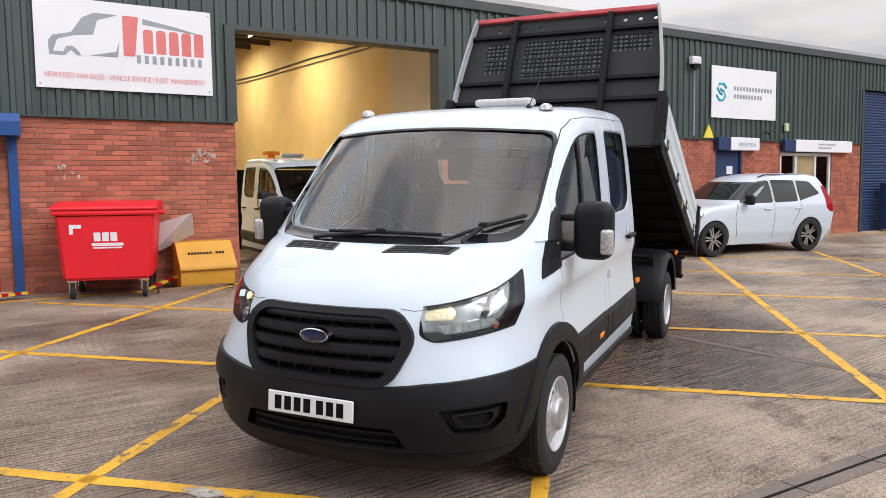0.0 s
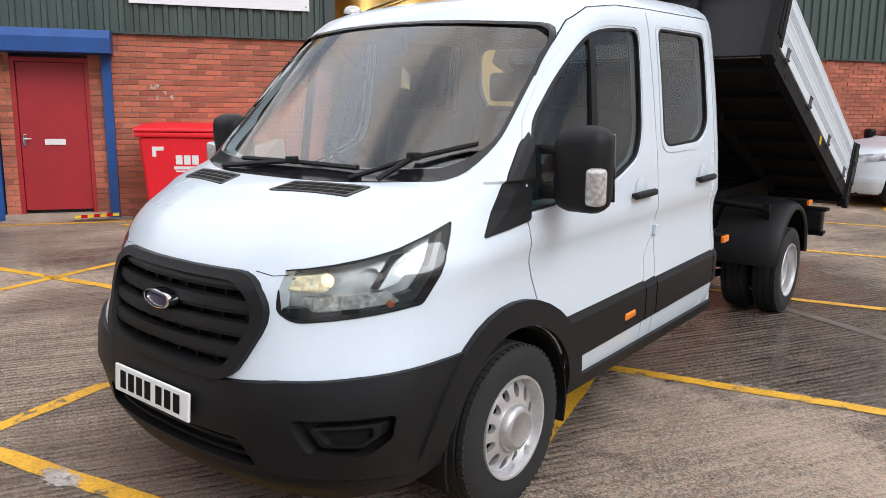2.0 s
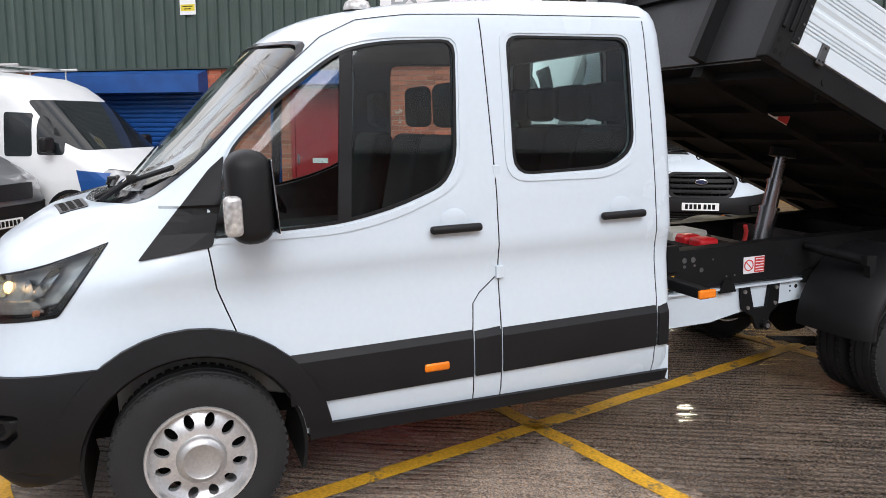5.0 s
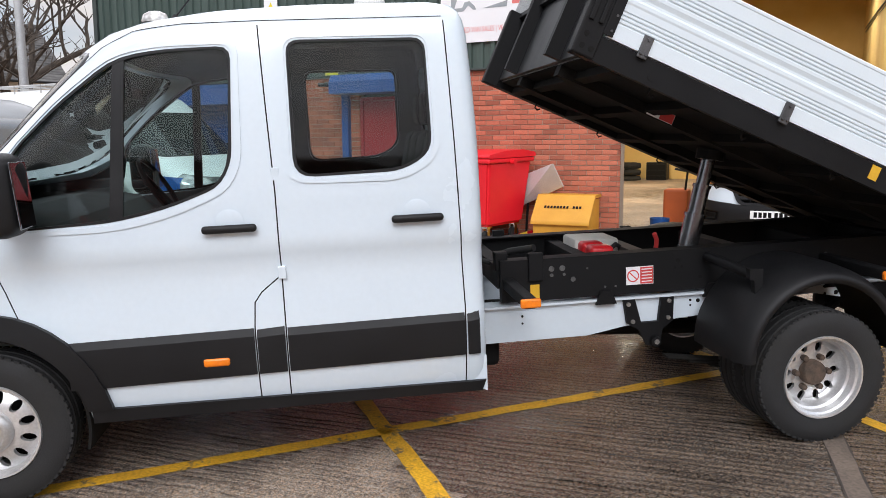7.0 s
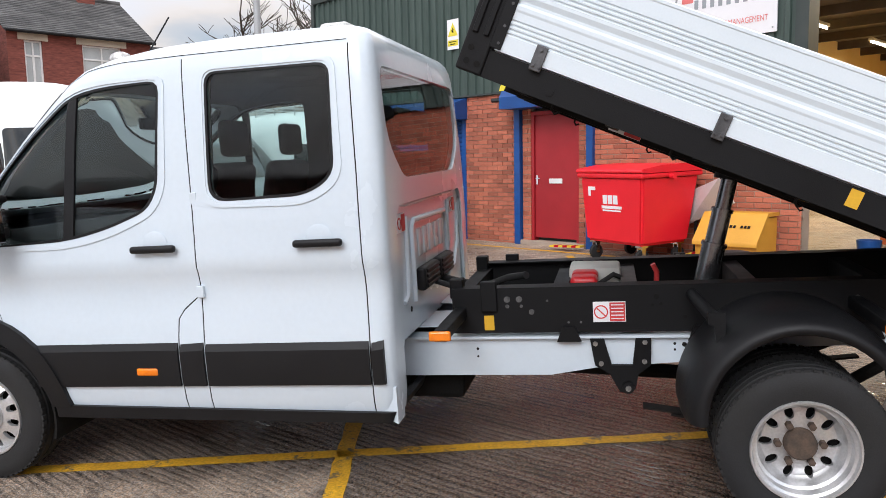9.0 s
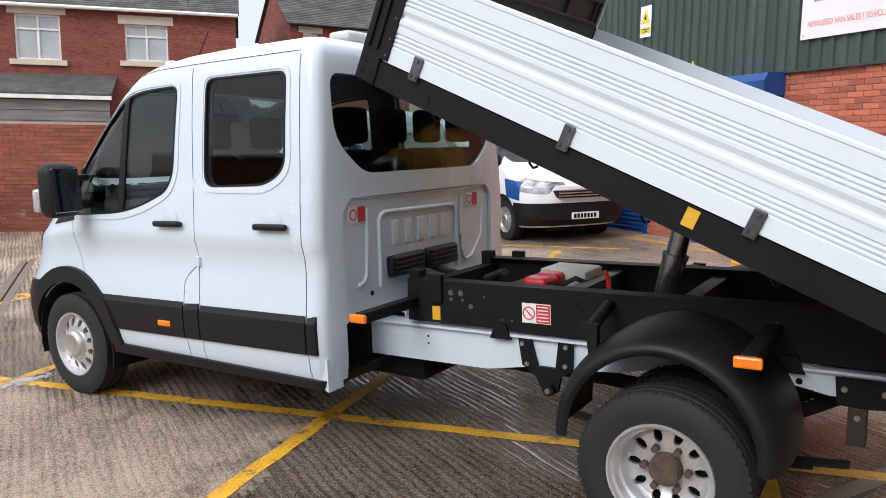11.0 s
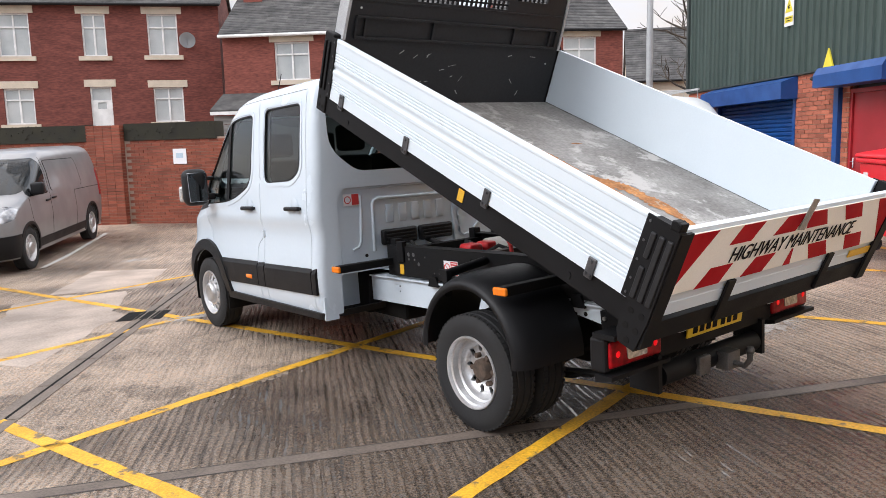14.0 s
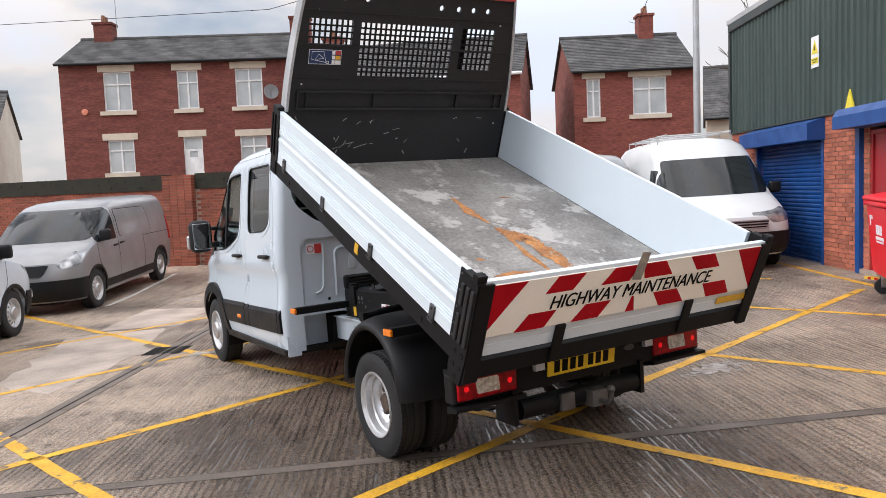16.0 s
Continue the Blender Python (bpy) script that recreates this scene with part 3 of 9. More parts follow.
def corrugated(name, u0, u1, z0, z1, label, parent=None, y=0.0, pitch=0.19, deep=0.032, mat=CLAD):
    """Box-ribbed sheet between two uprights."""
    bm = B()
    prof, u = [], u0
    while u < u1 - 1e-6:
        for du, dy in ((0, 0), (0.10, 0), (0.115, -1), (0.175, -1)):
            if u + du * pitch / 0.19 <= u1:
                prof.append((u + du * pitch / 0.19, y + dy * deep))
        u += pitch
    prof.append((u1, y))
    lo = [bm.verts.new((a, b, z0)) for a, b in prof]
    hi = [bm.verts.new((a, b, z1)) for a, b in prof]
    lob = [bm.verts.new((a, y + 0.05, z0)) for a, b in (prof[0], prof[-1])]
    hib = [bm.verts.new((a, y + 0.05, z1)) for a, b in (prof[0], prof[-1])]
    for i in range(len(prof) - 1):
        bm.faces.new((lo[i], lo[i + 1], hi[i + 1], hi[i]))
    bm.faces.new((lob[1], lob[0], hib[0], hib[1]))
    ob = link(name, bm, mat)
    ob.matrix_world = FACE
    return tagged(ob, label, "wall", kind="structure")


WALLL = "dark green ribbed metal cladding, streaked by rain"
corrugated("wall_cladding", -8.93, 1.32, CLB, EAVE, WALLL)
corrugated("wall_cladding", 1.32, 5.2, 4.27, EAVE, WALLL)
corrugated("wall_cladding", 5.2, 19.12, CLB, EAVE, WALLL)
corrugated("wall_cladding", 19.12, 26.0, 4.27, EAVE, WALLL)


def fbox(name, u0, u1, y0, y1, z0, z1, mat, label, category="trim", kind="structure", r=0.0):
    bm = B()
    rbox(bm, u0, u1, y0, y1, z0, z1, r) if r else box(bm, u0, u1, y0, y1, z0, z1)
    return solid(name, bm, mat, FACE, label, category, kind)


fbox("trim", -8.95, 26, -0.075, 0.06, EAVE, EAVE + 0.17, TRIMD, "dark green metal eaves gutter", r=0.015)
fbox("trim", -9.0, -8.9, -0.05, 0.08, CLB, EAVE, TRIMD, "dark green metal corner flashing")
for a, b in ((-8.93, 1.32), (5.2, 19.1)):
    fbox("trim", a, b, -0.055, 0.05, CLB - 0.03, CLB - 0.002, TRIMD, "dark metal drip flashing under the cladding")
fbox("trim", 1.2, 1.36, -0.05, 0.28, CLB, 4.20, TRIMD, "dark metal jamb flashing")
fbox("trim", 5.14, 5.3, -0.05, 0.28, CLB, 4.20, TRIMD, "dark metal jamb flashing")
fbox("trim", 1.2, 5.3, -0.05, 0.3, 4.20, 4.27, TRIMD, "dark metal lintel flashing")
# backing wall behind the cladding, and the roof
for a, b, c, e in ((-8.93, 1.2, CLB, EAVE), (1.2, 5.3, 4.28, EAVE), (5.3, 19.1, CLB, EAVE), (19.1, 26, 4.28, EAVE)):
    fbox("wall_inner", a, b, 0.06, 0.26, c, e, TRIMD, "inner lining of the works wall", "wall")
bm = B()
prism(bm, [(-0.08, EAVE + 0.17), (22.6, EAVE + 2.55), (22.6, EAVE + 2.65), (-0.08, EAVE + 0.27)], "x", -9.0, 26.0)
solid("roof_works", bm, ROOFG, FACE, "pale grey sheeted low-pitch works roof", "roof", "structure")
fbox("wall_end", -8.93, -8.7, 0.26, 22.5, -0.6, EAVE + 0.25, MORTAR, "plain end wall of the works", "wall")
fbox("wall_back", -8.7, 26, 22.3, 22.5, -0.6, EAVE + 2.5, YELLOWW, "yellow painted back wall of the workshop", "wall")
fbox("wall_far_end", 25.8, 26, 0.3, 22.3, -0.6, EAVE + 0.25, MORTAR, "plain end wall of the works", "wall")
fbox("wall_side", 5.45, 5.65, 0.30, 22.3, -0.3, EAVE + 2.3, YELLOWW, "yellow painted workshop side wall", "wall")
fbox("wall_side", 5.3, 5.445, 0.27, 2.2, -0.3, EAVE + 0.15, CREAMW, "cream painted wall nib beside the workshop opening", "wall")
fbox("wall_partition", -1.5, 1.6, 13.3, 13.45, -0.3, 4.2, YELLOWW, "yellow painted partition under the mezzanine", "wall")
fbox("wall_side", -1.7, -1.5, 0.3, 22.3, -0.3, EAVE + 2.3, YELLOWW, "yellow painted workshop side wall", "wall")
bm = B()
box(bm, -1.5, 5.45, -0.02, 22.3, -0.3, 0.09)
solid("floor_workshop", bm, FLOORI, FACE, "stained yellowish workshop floor", "floor", "structure")
BEAM = surf("brown_beam", (0.06, 0.042, 0.03), (0.09, 0.065, 0.045), 3, 0.6)
bm = B()
box(bm, -1.5, 1.6, 1.4, 13.4, 4.22, 4.32)
solid("mezzanine_deck", bm, BEAM, FACE, "dark boarded mezzanine deck in the workshop", "deck", "structure")
for k in range(8):
    bm = B()
    y = 1.5 + k * 1.6
    box(bm, -1.5, 1.65, y, y + 0.09, 4.04, 4.218)
    solid("deck_beam", bm, BEAM, FACE, "dark brown beam under the mezzanine deck", "beam", "structure")
for k in range(12):
    bm = B()
    y = 0.9 + k * 1.85
    z = EAVE + 0.10 + 0.1045 * y
    box(bm, -1.5, 5.45, y, y + 0.08, z - 0.16, z)
    solid("roof_beam", bm, BEAM, FACE, "dark brown steel roof purlin of the workshop", "beam", "structure")
TUBE = lit("strip_light", (1.0, 0.93, 0.80), 10.0)
# one strip light is known; the other four are added to light the bay
for u, y, z in ((-0.3, 4.6, 3.92), (-0.3, 8.6, 3.92), (3.9, 6.5, 5.6), (3.9, 11.5, 6.1), (3.9, 17.0, 6.6)):
    if u:
        st = thing("strip_light", FACE @ pose(u, y, z), "white fluorescent strip light under the workshop roof, one of a row mostly added for light", "lamp", "workshop strip lights")
        bm = B()
        rbox(bm, -0.05, 0.05, -0.75, 0.75, 0.02, 0.08, 0.008)
        part("body", bm, UPVC, st)
        bm = B()
        cyl(bm, (0, -0.72, 0), (0, 0.72, 0), 0.022, seg=10)
        part("tube", bm, TUBE, st, "glowing fluorescent tube")
        # area lamp added under each tube to brighten the workshop
        ld = bpy.data.lights.new("workshop_lamp", "AREA")
        ld.shape, ld.size, ld.size_y, ld.energy, ld.color = "RECTANGLE", 0.10, 1.4, 140, (1.0, 0.90, 0.72)
        lo = new("workshop_lamp", ld)
        lo.matrix_world = FACE @ pose(u, y, z - 0.03)
bm = B()
tube(bm, [(5.42, 21, 5.75), (5.42, 16, 5.55), (5.42, 11, 5.25), (5.42, 7, 5.12), (5.42, 4.3, 4.97), (5.42, 2.4, 4.9)], 0.022)
tube(bm, [(5.42, 21, 5.62), (5.42, 16, 5.42), (5.42, 11, 5.15), (5.42, 7, 4.98), (5.42, 4.3, 4.86), (5.42, 2.4, 4.78)], 0.014)
solid("wall_cable", bm, TRIMD, FACE, "dark cables clipped along the yellow workshop wall", "cable")

# brickwork: proud bricks on a recessed mortar bed
bricks = []
BAYS = ((-8.93, -7.5), (-4.5, -3.3), (-3.16, -2.99), (-2.03, -1.86), (-1.74, 1.33), (5.2, 12.93), (13.92, 15.45), (17.72, 19.1))
for u0, u1 in BAYS:
    fbox("wall_brick_bed", u0, u1, 0.012, 0.27, -0.4, CLB - 0.03, MORTAR, "mortar bed of the red brick works wall", "wall")
    course = 0
    z = 0.02
    while z + 0.065 < CLB - 0.03:
        u = u0 - (0.1125 if course % 2 else 0)
        while u < u1 - 0.03:
            a, b = max(u, u0), min(u + 0.215, u1)
            if b - a > 0.03:
                bricks.append((a, b, z))
            u += 0.225
        z += 0.075
        course += 1

# the shuttered bay
bm = B()
for i in range(30):
    z = 0.15 + i * 0.078
    prism(bm, [(0.10, z), (0.085, z + 0.02), (0.085, z + 0.055), (0.10, z + 0.074), (0.13, z + 0.074), (0.13, z)], "x", -7.42, -4.55)
solid("roller_shutter", bm, BLUE, FACE, "closed blue slatted roller shutter", "shutter", "structure")
for u in (-7.5, -4.55):
    fbox("shutter_post", u, u + 0.09, -0.01, 0.14, 0.0, CLB - 0.04, BLUE, "blue shutter guide post")
fbox("wall_over_shutter", -7.5, -4.5, 0.2, 0.27, 0, CLB, TRIMD, "dark wall behind the roller shutter", "wall")
bm = B()
prism(bm, [(-0.30, 2.34), (-0.30, 2.62), (0.0, 2.72), (0.0, 2.34)], "x", -7.62, -4.42)
solid("shutter_box", bm, BLUE, FACE, "blue steel shutter housing under the cladding", "shutter box", "structure")

# the red door
for u in (-3.3, -1.86):
    fbox("door_post", u, u + 0.12, -0.06, 0.06, 0.1, 2.5, BLUE, "blue steel post beside the red door")
bm = B()
prism(bm, [(-0.40, 2.43), (-0.40, 2.62), (-0.33, 2.73), (0.0, 2.745), (0.0, 2.43)], "x", -3.32, -1.70)
solid("door_canopy", bm, BLUE, FACE, "blue steel shutter canopy over the red door", "canopy", "structure")
d1 = thing("door_1", FACE, "closed red flush door with a white letterbox", "door", kind="structure")
bm = B()
rbox(bm, -2.93, -2.09, 0.045, 0.09, 0.33, 2.32, 0.004)
part("door_leaf", bm, DOORR, d1)
bm = B()
for a, b, c, e in ((-2.99, -2.935, 0.28, 2.385), (-2.085, -2.03, 0.28, 2.385), (-2.935, -2.085, 2.325, 2.385)):
    box(bm, a, b, 0.015, 0.13, c, e)
part("door_frame", bm, DOORR, d1)
bm = B()
rbox(bm, -2.64, -2.38, 0.03, 0.046, 1.22, 1.30, 0.004)
part("letterbox", bm, UPVC, d1, "white letterbox plate")
bm = B()
rbox(bm, -2.90, -2.865, 0.028, 0.046, 1.2, 1.36, 0.004)
tube(bm, [(-2.882, 0.03, 1.30), (-2.882, -0.01, 1.30), (-2.79, -0.012, 1.30)], 0.009)
part("door_handle", bm, CHROME, d1, "steel lever handle")
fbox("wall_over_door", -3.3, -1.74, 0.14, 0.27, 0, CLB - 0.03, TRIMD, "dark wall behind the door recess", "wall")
fbox("door_step", -3.18, -1.9, -0.05, 0.14, 0.1, 0.28, MORTAR, "low concrete door step", "step")
bm = B()
prism(bm, [(-3.62, 2.765), (-3.36, 2.765), (-3.49, 3.06)], "y", -0.06, -0.035)
solid("warning_triangle", bm, YTRI, FACE, "plain yellow triangular plate fixed on the cladding", "sign")


def hazard_sign(u, z):
    s = thing("hazard_sign", FACE @ pose(u, -0.045, z), "white and yellow electrical hazard sign on the cladding", "sign")
    bm = B()
    box(bm, -0.14, 0.14, 0, 0.008, -0.26, 0.26)
    part("board", bm, SIGNW, s)
    bm = B()
    prism(bm, [(-0.12, -0.03), (0.12, -0.03), (0, 0.2)], "y", -0.004, -0.001)
    box(bm, -0.125, 0.125, -0.004, -0.001, -0.2, -0.1)
    part("panel", bm, YTRI, s, "yellow warning panel")
    bm = B()
    prism(bm, [(-0.02, 0.03), (0.03, 0.03), (0.0, 0.07), (0.03, 0.07), (-0.02, 0.13), (0.0, 0.08), (-0.03, 0.08)], "y", -0.007, -0.0045)
    part("pictogram", bm, INK, s, "black lightning mark")
    for w, z in ((0.09, -0.13), (0.06, -0.17)):
        bm = B()
        box(bm, -w, w, -0.007, -0.0045, z - 0.007, z + 0.007)
        part("lettering", bm, INK, s, "plain black bar")


hazard_sign(-4.70, 3.84)
# small fittings
for u, z in ((-3.55, 2.62), (14.7, 2.92)):
    fl = thing("wall_camera", FACE @ pose(u, -0.02, z), "small black camera bracketed on the wall", "camera")
    bm = B()
    tube(bm, [(0, 0.05, 0), (0, -0.12, 0.02), (0, -0.16, -0.02)], 0.015)
    part("bracket", bm, BLACKP, fl)
    bm = B()
    rbox(bm, -0.09, 0.09, -0.03, 0.03, -0.03, 0.03, 0.012, m=pose(0, -0.18, -0.02, -20, 0, 30))
    part("camera_body", bm, BLACKP, fl)

# the transport firm's sign
sg = thing("company_sign", FACE @ pose(-0.24, -0.06, 3.77), "white printed vehicle dealer's sign board on the cladding", "sign")
bm = B()
box(bm, -1.22, 1.22, 0, 0.02, -0.635, 0.635)
part("board", bm, SIGNW, sg)


def draw(parent, name, poly, mat, y=-0.004, t=0.003, label=""):
    bm = B()
    prism(bm, poly, "y", y, y + t)
    return part(name, bm, mat, parent, label)


def bars(parent, name, u, z, w, h, count, mat, gap=0.35, y=-0.004):
    """A run of plain bars in place of lettering."""
    step = w / count
    for i in range(count):
        bm = B()
        box(bm, u + i * step, u + (i + 1 - gap) * step, y, y + 0.003, z, z + h)
        part(name, bm, mat, parent)


def words(parent, name, text, u, z, w, h, mat, y=-0.005):
    bm = letters(text, 1.0, w, 0.0)
    zs = [v.co.z for v in bm.verts]
    k, mid = h / (max(zs) - min(zs)), (max(zs) + min(zs)) / 2
    for v in bm.verts:
        v.co = Vector((v.co.x + u, y, (v.co.z - mid) * k + z))
    return part(name, bm, mat, parent)


draw(sg, "emblem", [(-1.04, -0.17), (-1.05, 0.02), (-0.99, 0.10), (-0.75, 0.16), (-0.60, 0.38), (-0.44, 0.46), (-0.12, 0.46), (-0.40, 0.36), (-0.46, 0.15), (-0.72, 0.12), (-0.93, 0.05), (-0.99, -0.12), (-0.86, -0.12), (-0.82, -0.04), (-0.74, -0.03), (-0.66, -0.10), (-0.63, -0.16), (-0.68, -0.16), (-0.76, -0.09), (-0.84, -0.17)], GREYI, label="grey lorry outline emblem")
draw(sg, "emblem", [(-0.52, -0.15), (-0.16, -0.07), (-0.11, 0.10), (-0.14, -0.15)], GREYI)
draw(sg, "emblem", [(0.22, 0.44), (0.22, 0.36), (1.10, 0.27), (0.7, 0.36)], GREYI)
draw(sg, "letter_block", rounded([(-0.06, -0.12), (-0.06, 0.46), (0.16, 0.46), (0.10, -0.12)], 0.02, 2), PINK, label="red block in place of the firm's name")
for i in range(5):
    u = 0.22 + i * 0.185
    draw(sg, "letter_block", rounded([(u, -0.06), (u, 0.29), (u + 0.14, 0.29), (u + 0.14, -0.06)], [0.01, 0.05, 0.05, 0.01], 3), PINK)
bars(sg, "lettering", 0.12, -0.215, 1.0, 0.12, 9, GREYI, gap=0.5)
words(sg, "lettering", "NEW/USED VAN SALES | VEHICLE SERVICE | FLEET MANAGEMENT", 0.0, -0.46, 2.22, 0.10, PINK)
for u in (-1.17, 1.17):
    for z in (-0.58, 0.58):
        part("screw", cyl(B(), (u, -0.006, z), (u, 0.0, z), 0.012, seg=8), CHROME, sg)

# the energy firm's front
s2 = thing("company_sign", FACE @ pose(13.91, -0.06, 3.86), "white sign board with a turquoise emblem on the cladding", "sign")
bm = B()
box(bm, -1.22, 1.22, 0, 0.02, -0.61, 0.61)
part("board", bm, SIGNW, s2)
TEAL = surf("teal_ink", (0.02, 0.34, 0.42), (0.02, 0.42, 0.48), 3, 0.5, spread=0.05)
bm = B()
tube(bm, [(-0.70, 0, 0.10), (-0.80, 0, 0.20), (-0.95, 0, 0.19), (-1.02, 0, 0.08), (-0.94, 0, -0.02), (-0.84, 0, -0.06)], 0.03)
tube(bm, [(-1.06, 0, -0.08), (-0.96, 0, -0.19), (-0.82, 0, -0.19), (-0.73, 0, -0.09), (-0.80, 0, 0.02), (-0.92, 0, 0.07)], 0.03)
part("emblem", bm, TEAL, s2, "turquoise looped emblem")
bars(s2, "lettering", -0.42, 0.06, 1.5, 0.10, 13, GREYI)
bars(s2, "lettering", -0.42, -0.13, 1.1, 0.10, 10, GREYI)
bm = B()
prism(bm, [(12.43, 2.765), (12.79, 2.765), (12.61, 3.08)], "y", -0.06, -0.035)
solid("warning_triangle", bm, YTRI, FACE, "plain yellow triangular plate fixed on the cladding", "sign")
cc = thing("wall_camera", FACE @ pose(12.05, -0.05, 4.45), "white dome security camera on the cladding", "camera")
bm = B()
rbox(bm, -0.15, 0.15, -0.12, 0.02, -0.02, 0.16, 0.03)
part("housing", bm, UPVC, cc)
bm = B()
lathe(bm, [(0.11, -0.02), (0.10, -0.08), (0.06, -0.13), (0, -0.145)], 16, Matrix.Translation((0, -0.06, 0)))
part("dome", bm, BLACKG, cc, "dark dome")
d2 = thing("door_2", FACE, "closed navy blue reception door with a small white notice", "door", kind="structure")
bm = B()
rbox(bm, 13.02, 13.86, 0.05, 0.1, 0.45, 2.45, 0.004)
part("door_leaf", bm, NAVY, d2)
bm = B()
for a, b, c, e in ((12.93, 13.015, 0.3, 2.53), (13.865, 13.92, 0.3, 2.53), (13.015, 13.865, 2.455, 2.53)):
    box(bm, a, b, 0.01, 0.14, c, e)
part("door_frame", bm, NAVY, d2)
bm = B()
for z in (1.9, 1.65):
    box(bm, 13.4, 13.62, 0.045, 0.049, z, z + 0.2)
part("notice", bm, SIGNW, d2, "small white notices")
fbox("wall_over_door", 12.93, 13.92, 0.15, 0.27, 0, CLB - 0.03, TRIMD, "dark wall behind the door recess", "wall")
for n_, u0, u1, blue0 in (("reception_sign", 13.3, 14.38, 12.86), ("window_sign", 15.88, 18.42, 15.42)):
    s3 = thing(n_, FACE, "white lettered fascia board with a navy end block", "sign")
    bm = B()
    rbox(bm, u0, u1, -0.16, -0.02, 2.48, 2.79, 0.01)
    part("board", bm, SIGNW, s3)
    bm = B()
    rbox(bm, blue0, u0 - 0.004, -0.15, -0.02, 2.48, 2.785, 0.01)
    part("end_block", bm, NAVY, s3, "navy blue end block")
    if u0 < 14:
        words(s3, "lettering", "RECEPTION", 13.9, 2.62, 0.62, 0.09, GREYI, y=-0.166)
    else:
        bars(s3, "lettering", 16.85, 2.66, 0.8, 0.04, 12, GREYI, y=-0.165)
        bars(s3, "lettering", 16.85, 2.57, 0.6, 0.04, 8, GREYI, y=-0.165)
w1 = thing("window_1", FACE, "white plastic office window and door unit with pale blinds", "window", kind="structure")
bm = B()
for a, b, c, e in ((15.46, 15.54, 0.42, 2.46), (16.12, 16.2, 0.42, 2.46), (16.98, 17.06, 0.42, 2.46), (17.64, 17.72, 0.42, 2.46), (15.54, 16.12, 2.38, 2.46), (16.2, 16.98, 2.38, 2.46), (17.06, 17.64, 2.38, 2.46), (15.54, 16.12, 0.95, 1.25), (17.06, 17.64, 0.95, 1.25), (15.54, 16.12, 0.42, 0.5), (17.06, 17.64, 0.42, 0.5), (16.2, 16.98, 0.42, 0.5)):
    box(bm, a, b, 0.03, 0.11, c, e)
part("window_frame", bm, UPVC, w1)
for a, b in ((15.54, 16.12), (17.06, 17.64)):
    bm = B()
    box(bm, a, b, 0.07, 0.075, 1.25, 2.38)
    part("pane", bm, GLASSC, w1)
    bm = B()
    box(bm, a, b, 0.06, 0.08, 0.5, 0.95)
    part("panel", bm, UPVC, w1)
    bm = B()
    box(bm, a, b, 0.13, 0.14, 1.2, 2.4)
    part("blind", bm, BLINDS, w1)
bm = B()
box(bm, 16.2, 16.98, 0.07, 0.09, 0.5, 2.38)
part("panel", bm, surf("tan_panel", (0.42, 0.32, 0.16), None, 2, 0.5), w1, "tan coloured centre panel")
# the room's dimness is only this slab's dark colour
fbox("wall_under_window", 15.45, 17.72, 0.16, 0.27, -0.3, CLB - 0.03, TRIMD, "dark slab standing in for the dim room behind the office window", "wall")
fbox("window_sill", 15.46, 17.72, -0.03, 0.11, 0.2, 0.415, MORTAR, "low brick plinth under the office window", "sill")
fbox("alarm_box", 15.5, 15.66, -0.1, -0.04, 3.0, 3.2, surf("pale_green_plastic", (0.5, 0.62, 0.36), None, 3, 0.4), "small pale green alarm box on the cladding", "alarm", "", r=0.015)
bm = B()
for i in range(52):
    z = 0.2 + i * 0.078
    prism(bm, [(0.10, z), (0.085, z + 0.02), (0.085, z + 0.055), (0.10, z + 0.074), (0.13, z + 0.074), (0.13, z)], "x", 19.2, 25.7)
solid("roller_shutter", bm, NAVY, FACE, "closed tall navy slatted roller shutter", "shutter", "structure")
fbox("shutter_post", 19.1, 19.2, -0.03, 0.15, 0, 4.27, TRIMD, "dark shutter guide post")
bm = B()
rbox(bm, 20.05, 20.5, -0.35, -0.05, 0.3, 1.65, 0.03)
solid("oil_tank", bm, NAVY, FACE, "tall dark blue cabinet beside the shutter", "cabinet")
bm = B()
tube(bm, [(12.08, -0.06, 4.3), (12.08, -0.06, 2.8)], 0.02)
solid("conduit", bm, GREYI, FACE, "pale conduit running down the cladding", "conduit")

# old white splashes on the bricks
SPLASH = surf("white_splash", (0.55, 0.47, 0.42), (0.40, 0.27, 0.22), 30, 0.85, spread=0.3, wear=((0.26, 0.09, 0.055), 0.5, 22))
for k, (u, z, w, h, n_) in enumerate(((0.77, 2.20, 0.20, 0.11, 12), (-1.10, 1.94, 0.13, 0.09, 6))):
    bm = B()
    rs = random.Random(k + 3)
    for i in range(n_):
        cu, cz, rr = u + rs.uniform(-w, w), z + rs.uniform(-h, h), rs.uniform(0.02, 0.05)
        ring = [bm.verts.new((cu + rr * (1 + rs.uniform(-0.4, 0.4)) * math.cos(6.283 * j / 12), -0.006, cz + rr * (1 + rs.uniform(-0.4, 0.4)) * math.sin(6.283 * j / 12))) for j in range(12)]
        bm.faces.new(ring)
    solid("paint_splash", bm, SPLASH, FACE, "faint white paint splashes on the brick wall", "stain", "stuff")
# ---- the tipper truck ----
TRUCK = thing("tipper_truck", SLOPE, "white double-cab tipper truck with its bed tipped up, on wet concrete", "truck")
RAKE = pose(0, 0, 0, 1.43)

